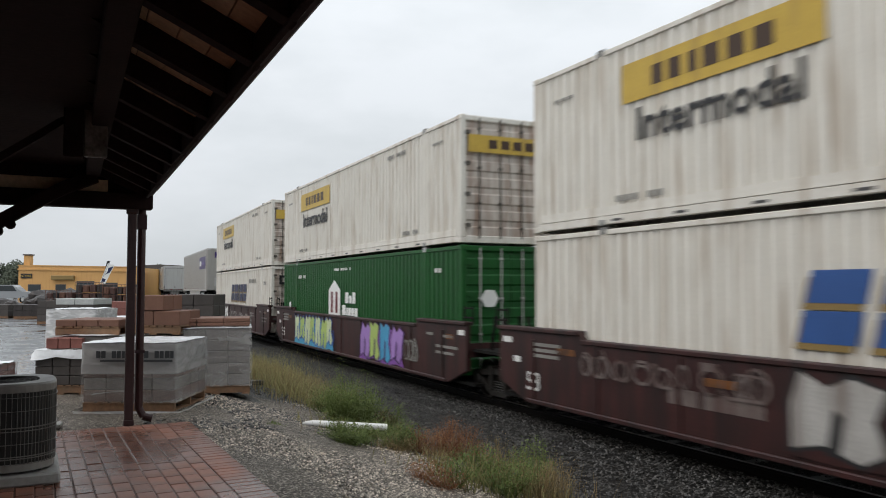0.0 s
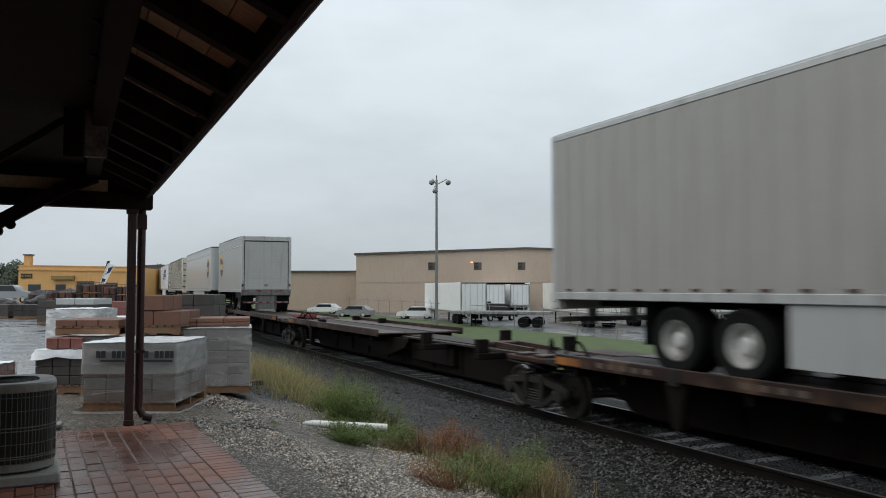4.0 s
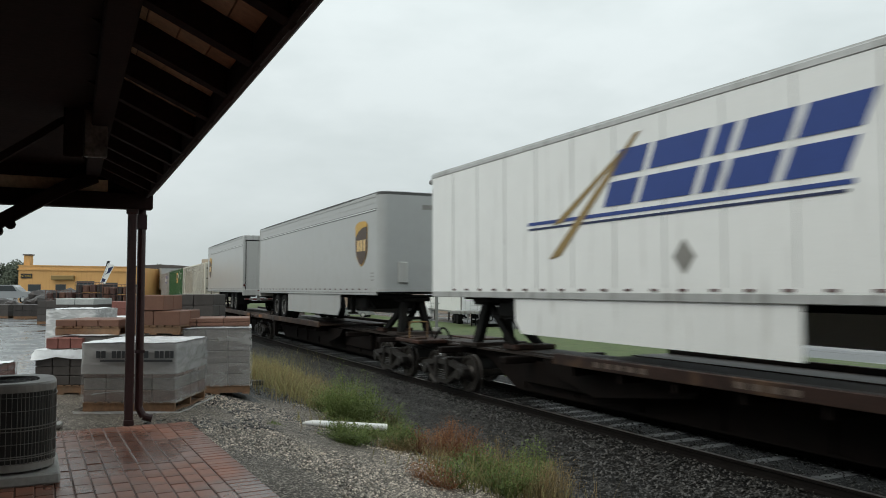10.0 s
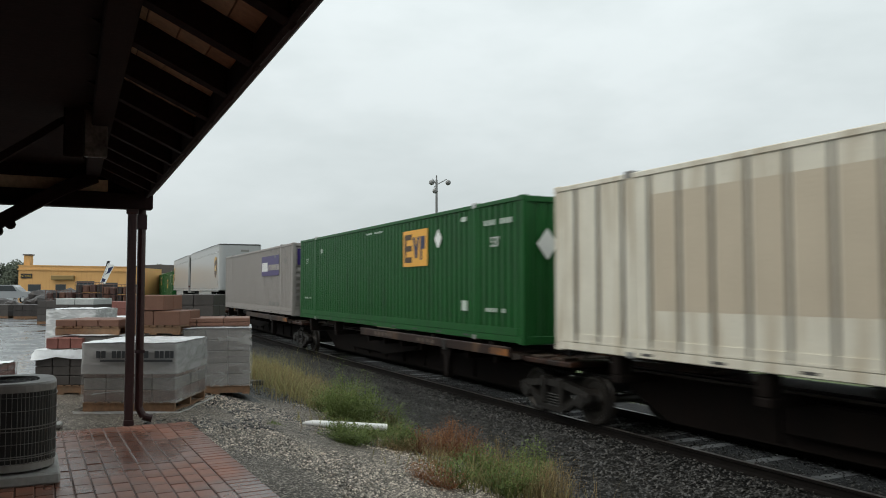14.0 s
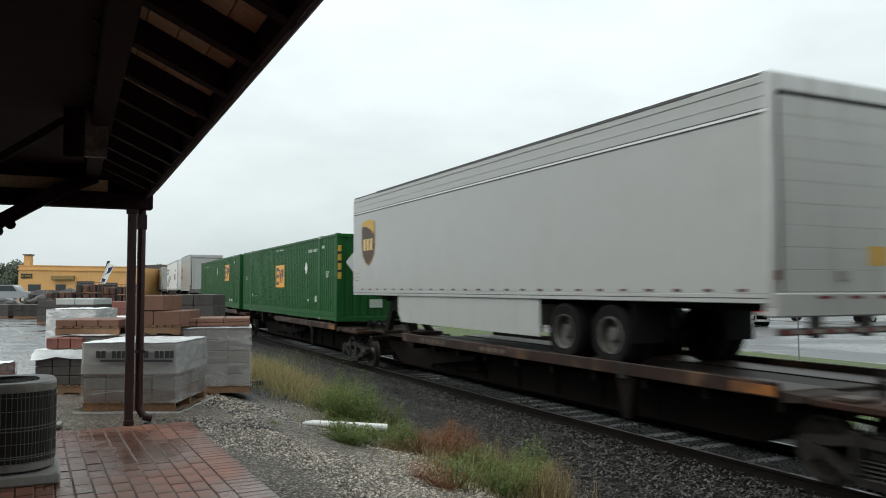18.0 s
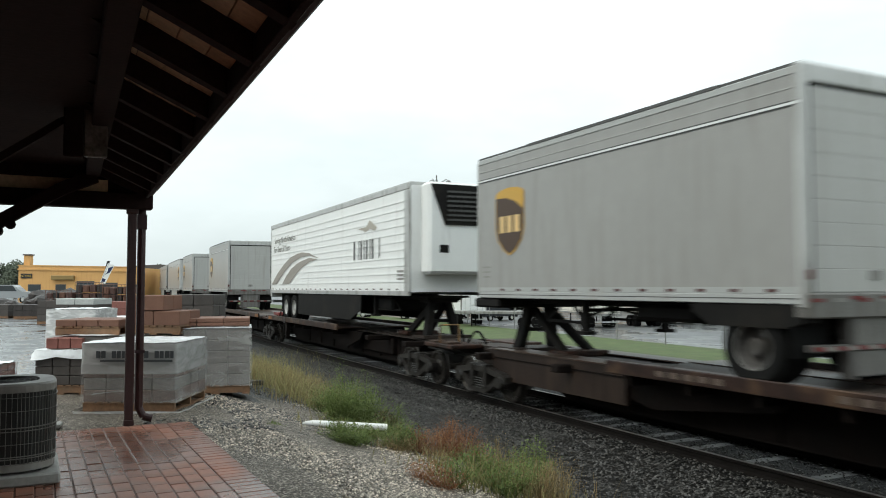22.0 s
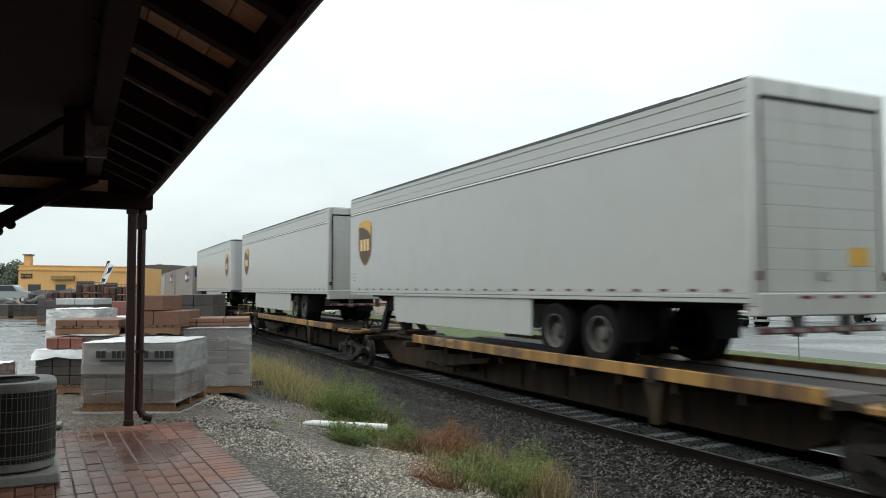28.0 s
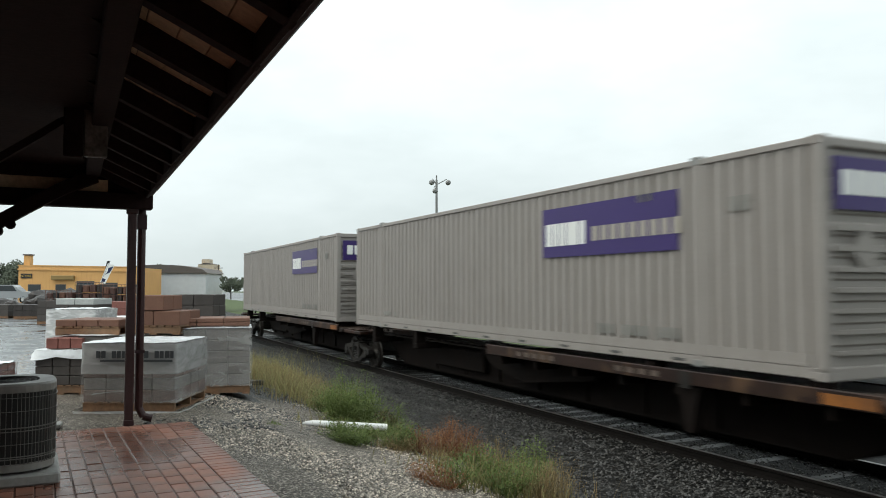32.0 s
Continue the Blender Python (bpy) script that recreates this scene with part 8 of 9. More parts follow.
clumps("leafy green weeds round the white pipe", M_weed, 51, [(-1.22, 9.2, 50, 0.24, 0.26), (-1.05, 8.9, 46, 0.22, 0.24), (-0.95, 9.3, 40, 0.26, 0.2), (-1.3, 10.6, 36, 0.55, 0.30), (-1.5, 10.9, 26, 0.80, 0.34), (-1.15, 10.95, 26, 0.72, 0.34), (-1.4, 10.7, 16, 0.9, 0.26), (-0.58, 9.6, 55, 0.30, 0.26), (-0.45, 10.0, 50, 0.34, 0.26), (-0.9, 10.45, 40, 0.22, 0.25), (-1.35, 11.25, 50, 0.62, 0.32), (-1.05, 11.35, 46, 0.66, 0.32), (-1.55, 11.6, 40, 0.70, 0.3), (-1.2, 11.9, 36, 0.8, 0.34), (-0.75, 11.35, 30, 0.5, 0.25), (-1.9, 12.4, 30, 0.5, 0.3)])
clumps("bushy yellow-green weeds along the ballast edge", M_weedpale, 58, [(-2.3, 14.0, 16, 0.3, 0.35), (-2.8, 15.6, 30, 0.38, 0.4), (-3.4, 17.2, 40, 0.45, 0.45), (-4.2, 19.2, 40, 0.5, 0.5), (-2.0, 13.0, 12, 0.26, 0.3)], 0.035)
clumps("mixed green weeds by the ballast edge", M_weed, 52, [(0.35, 8.0, 46, 0.42, 0.34), (0.75, 8.2, 44, 0.45, 0.34), (0.95, 8.7, 30, 0.55, 0.26), (0.6, 7.5, 40, 0.36, 0.34), (0.1, 7.35, 26, 0.3, 0.26), (1.15, 9.3, 18, 0.65, 0.2)])
clumps("rust red dried weeds", M_weedred, 53, [(-0.05, 9.9, 60, 0.42, 0.36), (0.25, 10.1, 56, 0.52, 0.34), (-0.3, 9.7, 44, 0.30, 0.30), (0.1, 10.5, 34, 0.55, 0.26), (0.0, 7.15, 30, 0.26, 0.25), (-0.2, 7.45, 18, 0.2, 0.2), (0.45, 8.9, 20, 0.35, 0.25), (-1.0, 12.4, 26, 0.3, 0.3)], 0.022)
clumps("straw coloured seeding weeds", M_weeddry, 54, [(0.95, 7.9, 40, 0.42, 0.35), (1.2, 8.3, 26, 0.5, 0.25), (0.55, 8.55, 36, 0.5, 0.3), (-0.55, 9.35, 26, 0.2, 0.3), (-0.1, 8.8, 26, 0.25, 0.3), (-1.4, 12.5, 26, 0.55, 0.3), (-1.9, 12.9, 26, 0.45, 0.35), (-0.8, 11.9, 22, 0.3, 0.3)], 0.02)
grass("yellow-green grass along the ballast", M_weedpale, 55, [(-4.2, 18.8, 0.5, 1.2, 1700, 0.42), (-3.35, 17.0, 0.4, 1.0, 1500, 0.36), (-2.6, 15.2, 0.35, 0.9, 1100, 0.32), (-5.8, 22.5, 0.8, 2.5, 1400, 0.5), (-2.0, 13.4, 0.25, 0.5, 220, 0.24), (-0.9, 10.3, 0.4, 0.3, 160, 0.22), (0.5, 8.0, 0.4, 0.4, 300, 0.3)])
grass("straw grass stalks between the weeds", M_weeddry, 56, [(-2.9, 16.2, 0.5, 1.4, 700, 0.5), (-3.9, 17.6, 0.5, 1.2, 500, 0.55), (0.8, 8.1, 0.4, 0.4, 260, 0.5), (-0.6, 9.5, 0.4, 0.3, 240, 0.16), (-1.9, 13.0, 0.4, 0.5, 240, 0.4), (-0.6, 11.9, 0.4, 0.4, 120, 0.25)], 0.006, 0.35)
grass("small green tuft in the gravel", M_weed, 57, [(-1.97, 9.15, 0.04, 0.04, 60, 0.08), (-2.9, 6.9, 0.03, 0.03, 14, 0.05)])


def far_verge():
    """Tall grass on the far side of the track."""
    rng, g = random.Random(59), Geo()
    for i in range(7000):
        s, n = -6.0 + 80.0 * rng.random() ** 1.3, 4.6 + 7.0 * rng.random() ** 1.5
        p = track(s, n)
        blades(g, rng, p.x, p.y, ground_z(n) - 0.03, rng.uniform(0.12, 0.42), 0.022, 0.8)
    tagged(part("grass", g, M_weed, keep=True), "uneven tall green grass beyond the track", "grass", kind="stuff")


far_verge()
M_mossy = surf("mossy_old_timber", (0.05, 0.045, 0.03), 0.6, var=0.4, scale=6, bump=0.4)


def low_kerb():
    ob = tagged(part("timber_kerb", Geo().box(-0.4, 0.4, -0.06, 0.06, 0.0, 0.09, 0.015), M_mossy), "mossy old timber lying at the gravel's edge", "timber")
    ob.matrix_basis = pose(-3.75, 14.6, ground_at(-3.75, 14.6) - 0.02, 0, 0, 8)


low_kerb()

# ------------------------------------------------------------------ far side: grass, fence, lot, trailers
LOT = -1.12
M_galv = surf("galvanised_steel", (0.22, 0.22, 0.215), 0.5, 0.5, var=0.2)
M_beige = surf("beige_block_wall", (0.46, 0.36, 0.28), 0.7, var=0.06, scale=0.4, fine=3, bump=0.05, dirt=(0.40, 0.31, 0.24), dirt_at=0.64)
M_cap = surf("dark_roof_cap", (0.10, 0.085, 0.075), 0.6, var=0.1)
M_dark = surf("dark_dock_opening", (0.02, 0.02, 0.021), 0.7, var=0.2)
M_glass = surf("dark_window_glass", (0.03, 0.035, 0.04), 0.08, 0.0, var=0.1, bump=0.0, spec=0.6)
M_carwhite = surf("white_vehicle_paint", (0.72, 0.73, 0.73), 0.25, var=0.05, bump=0.0)
M_carsilver = surf("silver_vehicle_paint", (0.35, 0.36, 0.37), 0.25, 0.4, var=0.05, bump=0.0)
M_cardark = surf("dark_vehicle_paint", (0.03, 0.032, 0.038), 0.22, 0.1, var=0.1, bump=0.0)
M_redtrailer = surf("red_trailer_paint", (0.30, 0.02, 0.025), 0.45, var=0.12, dirt=(0.16, 0.03, 0.03), dirt_at=0.6)
M_orangewall = surf("orange_wall_paint", (0.64, 0.36, 0.13), 0.6, var=0.08, scale=0.5, bump=0.05, dirt=(0.55, 0.29, 0.11), dirt_at=0.6)
M_palegrey = surf("pale_metal_siding", (0.55, 0.57, 0.58), 0.5, var=0.08, bump=0.05)
M_lampglow = glow("lit_wall_lamp", (1.0, 0.35, 0.25), 2.5)


def fence():
    fn = thing("chain_link_fence", Matrix(), "galvanised fence with barbed arms along the wet grass", "fence")
    d = Vector((-0.36, 0.933, 0)).normalized()
    p0 = Vector((18.7, 32.4, -1.02))
    arm = Vector((-0.92, -0.36, 0)) * -1
    posts = [p0 + d * (5.05 * k) for k in range(-3, 24)]
    me = Geo().tube((0, 0, 0), (0, 0, 1.85), 0.035, 8).tube((0, 0, 1.85), (arm.x * -0.28, arm.y * -0.28, 2.22), 0.022, 6).mesh("fence_post")
    me.materials.append(M_galv)
    for p in posts:
        o = new("fence_post", me)
        o.parent, o.matrix_basis = fn, Matrix.Translation(p)
    me2 = Geo().tube((0, 0, 1.8), d * 5.05 + Vector((0, 0, 1.8)), 0.024, 6).mesh("top_rail")
    me2.materials.append(M_galv)
    wire = Geo()
    for z in (0.1, 0.5, 0.95, 1.4):
        wire.tube((0, 0, z), d * 5.05 + Vector((0, 0, z)), 0.005, 4)
    me3 = wire.mesh("fence_wire")
    me3.materials.append(M_galv)
    for p in posts[:-1]:
        for m, nm in ((me2, "top_rail"), (me3, "fence_wire")):
            o = new(nm, m)
            o.parent, o.matrix_basis = fn, Matrix.Translation(p)


fence()


def parked_trailer(x, y, rz, paint, label, stripe=None, L=15.5):
    """A box trailer seen from its rear doors; origin under the doors, body going +y."""
    t = thing("parked_trailer", pose(x, y, LOT, 0, 0, rz), label, "trailer", "trailers parked in the lot")
    w = 1.28
    part("body", Geo().box(-w, w, 0, L, 1.15, 4.05, 0.03), paint if paint is not M_redtrailer else M_brightwhite, t)
    for s in (-1, 1):
        a, b = sorted((s * 0.02, s * (w - 0.1)))
        d = part("door", Geo().box(a, b, -0.03, 0.0, 1.3, 3.92, 0.01), paint, t)
        for q in (0.35, 0.85):
            part("lock_rod", Geo().tube((s * q, -0.05, 1.25), (s * q, -0.05, 3.95), 0.014, 6), M_steel, d)
        part("rear_post", Geo().box(*sorted((s * (w - 0.1), s * w)), -0.05, 0.05, 1.1, 4.05), M_steel, t)
        for yy in (1.6, 2.9):
            g = Geo().lathe([(0.12, s * 1.22), (0.3, s * 1.2), (0.48, s * 1.22), (0.5, s * 1.15), (0.5, s * 0.7), (0.3, s * 0.68)], (0, 0, 0), "x", 18)
            wl = part("wheel", g, M_rubber, t)
            wl.matrix_basis = pose(0, yy, 0.5)
        part("landing_leg", Geo().box(s * 0.8 - 0.06, s * 0.8 + 0.06, L - 3.1, L - 2.98, 0.0, 1.15), M_black, t)
        part("side_rail", Geo().box(*sorted((s * w, s * (w + 0.012))), 0.05, L - 0.05, 1.15, 1.3), M_steel, t)
    part("header", Geo().box(-w, w, -0.05, 0.05, 3.92, 4.06), M_steel, t)
    part("sill", Geo().box(-w, w, -0.06, 0.1, 1.05, 1.28), M_steel, t)
    part("bumper", Geo().box(-1.1, 1.1, 0.0, 0.1, 0.48, 0.6).box(-0.6, -0.5, 0.0, 0.1, 0.5, 1.1).box(0.5, 0.6, 0.0, 0.1, 0.5, 1.1), M_alu, t)
    if stripe:
        g = Geo()
        for k in range(6):
            g.box(-1.0 + k * 0.16, -0.88 + k * 0.16, -0.036, -0.03, 3.2, 3.42)
            g.box(0.12 + k * 0.15, 0.23 + k * 0.15, -0.036, -0.03, 3.2, 3.42)
        part("door_marks", g, stripe, t, "dark word mark bars")
        g = Geo()
        for k in range(5):
            g.box(-w - 0.006, -w, 3.0 + k * 0.5, 3.35 + k * 0.5, 2.55, 2.9)
            g.box(-w - 0.006, -w, 0.6 + k * 0.42, 0.9 + k * 0.42, 2.55, 2.9)
        part("side_marks", g, stripe, t, "dark word mark bars")
    else:
        part("placard", Geo().box(-0.8, -0.5, -0.036, -0.03, 1.5, 1.75), M_label, t)
        part("placard", Geo().box(0.55, 0.85, -0.036, -0.03, 1.5, 1.75), M_label, t)
    return t


for x, y, rz, paint, lab, st in [(14.3, 67.9, 9, M_white, "white box trailer with dark word marks, parked", M_ink), (18.9, 70.0, 9, M_white, "white box trailer with dark word marks, parked", M_ink), (23.6, 75.0, 6, M_brightwhite, "plain white box trailer parked in the wet lot", None), (26.7, 73.0, 4, M_brightwhite, "white box trailer with a green sign, parked", M_weed), (28.7, 70.2, 2, M_redtrailer, "box trailer with red rear doors, parked", None), (2.9, 74.0, 14, M_brightwhite, "white box trailer parked near the dock", None), (7.0, 103.5, 4, M_brightwhite, "white box trailer backed to the dock", None), (10.3, 104.5, 4, M_brightwhite, "white box trailer backed to the dock", None)]:
    parked_trailer(x, y, rz, paint, lab, st)


def flatbed():
    t = thing("flatbed_trailer", pose(9.6, 69.0, LOT, 0, 0, 75), "low flatbed trailer standing in the wet lot", "trailer")
    part("deck", Geo().box(-1.2, 1.2, 0.0, 9.0, 1.2, 1.45, 0.02), M_steel, t)
    for y in (1.2, 2.4):
        for s in (-1, 1):
            w = part("wheel", Geo().lathe([(0.1, s * 1.1), (0.45, s * 1.12), (0.48, s * 1.0), (0.48, s * 0.7)], (0, 0, 0), "x", 16), M_rubber, t)
            w.matrix_basis = pose(0, y, 0.48)
    for s in (-1, 1):
        part("leg", Geo().box(s * 0.8 - 0.06, s * 0.8 + 0.06, 7.0, 7.12, 0.0, 1.2), M_black, t)


flatbed()


def vehicle(kind, x, y, rz, paint, label, z=LOT):
    """A parked van, car or pickup; its nose points to +x."""
    prof = {"van": ([(-2.6, 0.45), (-2.65, 2.05), (-2.5, 2.15), (1.1, 2.15), (1.7, 1.35), (2.6, 1.15), (2.7, 0.5)], [(0.2, 1.3, 1.95, 1.25)], 1.0),
            "car": ([(-2.2, 0.35), (-2.25, 0.9), (-1.9, 1.02), (-1.35, 1.42), (0.4, 1.45), (1.15, 1.0), (2.1, 0.85), (2.2, 0.4)], [(-1.3, 0.7, 1.36, 1.0)], 0.88),
            "suv": ([(-2.4, 0.5), (-2.45, 1.1), (-2.25, 1.85), (0.6, 1.85), (1.3, 1.2), (2.4, 1.08), (2.5, 0.5)], [(-2.1, 0.75, 1.75, 1.2)], 0.98)}[kind]
    outline, wins, hw = prof
    v = thing({"van": "van", "car": "car", "suv": "sport_utility_car"}[kind], pose(x, y, z, 0, 0, rz), label, "vehicle")
    g = Geo().prism([(p[0] * 0.985, p[1]) for p in outline], "y", -hw, hw)
    part("body", g, paint, v)
    for s in (-1, 1):
        for a, b, zt, zb in wins:
            part("side_window", Geo().prism([(a, zb), (a + 0.1, zt), (b - 0.15, zt), (b + 0.25, zb)], "y", *sorted((s * hw, s * (hw + 0.006)))), M_glass, v)
        for wx in (outline[0][0] + 0.85, outline[-1][0] - 0.9):
            w = part("wheel", Geo().lathe([(0.0, s * (hw - 0.02)), (0.2, s * (hw + 0.0)), (0.23, s * (hw - 0.05)), (0.33, s * (hw + 0.01)), (0.35, s * (hw - 0.03)), (0.35, s * (hw - 0.22))], (0, 0, 0), "y", 18), M_rubber, v)
            w.matrix_basis = pose(wx, 0, 0.35)
            part("hub_cap", Geo().lathe([(0.0, s * (hw + 0.006)), (0.19, s * (hw + 0.004)), (0.2, s * (hw - 0.04))], (0, 0, 0), "y", 14), M_rim, w)
        part("head_lamp", Geo().box(outline[-1][0] - 0.06, outline[-1][0], *sorted((s * (hw - 0.35), s * (hw - 0.08))), 0.68, 0.85), M_glass, v)
    k = [i for i, p in enumerate(outline) if p[1] == max(q[1] for q in outline)][-1]
    (xa, za), (xb, zb) = outline[k], outline[k + 1]
    part("windscreen", Geo().add([(xa * 0.985 + 0.03, -hw + 0.1, za - 0.05), (xa * 0.985 + 0.03, hw - 0.1, za - 0.05), (xb * 0.985 + 0.012, hw - 0.1, zb + 0.03), (xb * 0.985 + 0.012, -hw + 0.1, zb + 0.03)], [(0, 1, 2, 3)]), M_glass, v)
    part("bumper", Geo().box(outline[-1][0] - 0.1, outline[-1][0] + 0.05, -hw + 0.05, hw - 0.05, 0.4, 0.6, 0.03), M_darkrail, v)
    return v


vehicle("van", 45.6, 80.0, 172, M_carwhite, "white delivery van parked on the wet lot")
vehicle("van", 4.2, 92.0, 15, M_carwhite, "white van parked by the dock")
vehicle("car", -3.0, 88.0, 170, M_carwhite, "white car parked in the lot")
vehicle("car", -10.5, 93.0, 165, M_carsilver, "silver car parked in the lot")
vehicle("suv", 5.6, 84.0, 40, M_cardark, "dark car standing by the dock")
vehicle("car", -16.0, 105.0, 170, M_carwhite, "white car parked far along the lot")
vehicle("suv", -44.5, 80.0, 10, M_carsilver, "silver pickup parked in front of the orange building", 0.9)


def box_truck():
    t = thing("box_truck", pose(40.2, 81.0, LOT, 0, 0, 152), "white box truck parked on the wet lot", "truck")
    part("cargo_box", Geo().box(-3.9, 1.6, -1.2, 1.2, 1.15, 3.75, 0.03), M_carwhite, t)
    part("door_frame", Geo().box(-3.95, -3.9, -1.2, 1.2, 1.15, 3.75), M_alu, t)
    cab = part("cab", Geo().prism([(1.75, 0.6), (1.75, 2.2), (1.95, 2.45), (2.5, 2.4), (2.9, 1.65), (3.9, 1.45), (4.0, 0.6)], "y", -1.05, 1.05), M_carwhite, t)
    for s in (-1, 1):
        part("cab_window", Geo().prism([(2.0, 1.6), (2.05, 2.25), (2.45, 2.25), (2.75, 1.6)], "y", *sorted((s * 1.05, s * 1.056))), M_glass, cab)
        for x in (-2.6, 3.2):
            w = part("wheel", Geo().lathe([(0.0, s * 1.04), (0.24, s * 1.03), (0.28, s * 0.98), (0.46, s * 1.06), (0.48, s * 1.0), (0.48, s * 0.72)], (0, 0, 0), "y", 18), M_rubber, t)
            w.matrix_basis = pose(x, 0, 0.48)
    part("underframe", Geo().box(-3.6, 1.7, -0.6, 0.6, 0.75, 1.15), M_black, t)
    part("fuel_tank", Geo().box(-0.6, 0.6, -1.05, -0.7, 0.6, 1.05, 0.05), M_black, t)


box_truck()


def warehouse():
    b = thing("warehouse", Matrix(), "beige warehouse with a low gable and a dark loading dock", "building")
    y, zt, zp = 112.0, 7.15, 8.0
    x0, x1, xp = -12.5, 35.0, 12.0
    part("front_wall", Geo().prism([(x0, 3.2), (x1, 3.2), (x1, zt), (xp, zp), (x0, zt)], "y", y, y + 0.4), M_beige, b)
    part("side_wall", Geo().box(x1 - 0.4, x1, y + 0.4, y + 60, LOT, zt), M_beige, b)
    part("side_wall", Geo().box(x0, x0 + 0.4, y + 0.4, y + 60, LOT, zt), M_beige, b)
    part("lower_wall", Geo().box(12.5, x1, y + 0.05, y + 0.4, LOT, 3.2), M_beige, b)
    part("lower_wall", Geo().box(x0, 5.8, y + 0.05, y + 0.4, LOT, 3.2), M_beige, b)
    part("dock_back", Geo().box(5.8, 12.5, y + 7.0, y + 7.3, LOT, 3.2), M_dark, b, "dark loading dock wall")
    part("dock_ceiling", Geo().box(5.8, 12.5, y + 0.4, y + 7.0, 3.2, 3.4), M_dark, b)
    for xa, xb, za, zb in ((x0 - 0.3, xp, zt, zp), (xp, x1 + 0.3, zp, zt)):
        part("roof_edge", Geo().prism([(xa, za), (xb, zb), (xb, zb + 0.28), (xa, za + 0.28)], "y", y - 0.25, y + 60), M_cap, b)
    for x in (5.0, 11.3, 23.0, -1.6):
        w = part("louvre", Geo().box(x - 0.55, x + 0.55, y - 0.06, y, 5.0, 6.1), M_cap, b, "dark wall louvre")
        for k in range(5):
            part("slat", Geo().box(x - 0.5, x + 0.1, y - 0.09, y - 0.06, 5.1 + k * 0.19, 5.2 + k * 0.19), M_dark, w)
    part("wall_lamp", Geo().box(4.0, 4.25, y - 0.2, y, 6.0, 6.2), M_lampglow, b, "lit reddish wall lamp")
    part("wall_lamp", Geo().box(29.5, 29.75, y - 0.2, y, 6.1, 6.3), M_galv, b)
    a = thing("low_annex", Matrix(), "low beige annex beside the warehouse", "building")
    part("wall", Geo().box(-24.0, -12.9, 120, 150, LOT, 4.9), M_beige, a)
    part("roof", Geo().box(-24.3, -12.6, 119.6, 150.3, 4.9, 5.1), M_cap, a)


warehouse()


def light_pole(x, y, h, label, arms):
    p = thing("light_pole", pose(x, y, LOT), label, "light pole")
    part("pole", Geo().tube((0, 0, 0), (0, 0, h), 0.13, 10, 0.08), M_galv, p)
    part("base", Geo().tube((0, 0, 0), (0, 0, 0.6), 0.3, 12), M_concrete, p)
    part("cap", Geo().tube((0, 0, h), (0, 0, h + 0.35), 0.05, 8), M_galv, p)
    for dx, dz, tilt in arms:
        a = part("arm", Geo().bar((0, 0, h - 0.35), (dx, 0, h + dz), 0.06, 0.06), M_galv, p)
        lamp = Geo().lathe([(0.0, 0.0), (0.12, 0.02), (0.21, 0.15), (0.19, 0.30), (0.09, 0.37), (0.0, 0.37)], (0, 0, 0), "z", 14)
        o = part("lamp_head", lamp, M_galv, a, "grey bell-shaped floodlight")
        o.matrix_basis = pose(dx, 0, h + dz - 0.1, 0, tilt, 0)


light_pole(-0.48, 58.0, 11.6, "tall steel light pole with floodlights", [(-0.2, -0.55, 150), (0.75, 0.05, 140), (-0.3, 0.1, 200)])
light_pole(57.0, 110.0, 10.2, "tall steel light pole with three floodlights", [(-0.9, -0.05, 120), (-0.1, 0.0, 180), (0.75, 0.0, 160)])

# ------------------------------------------------------------------ highway bank and woods
M_leaf = leaves("dull_green_leaves", (0.14, 0.16, 0.12))
M_bark = surf("grey_brown_bark", (0.08, 0.065, 0.05), 0.8, var=0.3, scale=4)


def bank():
    g = Geo()
    pts = [(14, 404, 2.4), (58, 260, 2.2), (70, 215, 2.25), (80, 180, 2.4), (85, 150, 3.0), (93, 120, 3.9), (130, 60, 5.5), (170, 0, 6.0), (212, -76, 6.2)]
    prof = [(-16, -3.6), (-4, -0.2), (0, 0.0), (12, 0.0), (30, -6)]
    v = []
    for i, (x, y, z) in enumerate(pts):
        a, b = pts[max(0, i - 1)], pts[min(len(pts) - 1, i + 1)]
        d = Vector((b[0] - a[0], b[1] - a[1], 0)).normalized()
        n = Vector((-d.y, d.x, 0))
        for o, dz in prof:
            p = Vector((x, y, z)) + n * o
            v.append((p.x, p.y, max(LOT - 0.3, z + dz) if o > -10 else LOT - 0.2))
    k = len(prof)
    g.add(v, [(i * k + j, i * k + j + 1, (i + 1) * k + j + 1, (i + 1) * k + j) for i in range(len(pts) - 1) for j in range(k - 1)])
    tagged(part("highway_bank", g, M_grass), "green grass bank that carries the highway", "embankment", kind="structure")
    gr = thing("guard_rail", Matrix(), "dark steel highway guard rail on posts", "guard rail")
    for (xa, ya, za), (xb, yb, zb) in zip(pts, pts[1:]):
        part("rail", Geo().bar((xa, ya, za + 0.85), (xb, yb, zb + 0.85), 0.1, 0.4), M_cap, gr)
        n = int(math.hypot(xb - xa, yb - ya) / 4)
        for i in range(n):
            t = i / n
            part("post", Geo().box(xa + (xb - xa) * t - 0.1, xa + (xb - xa) * t + 0.1, ya + (yb - ya) * t - 0.1, ya + (yb - ya) * t + 0.1, za + (zb - za) * t - 0.1, za + (zb - za) * t + 0.8), M_galv, gr)


bank()


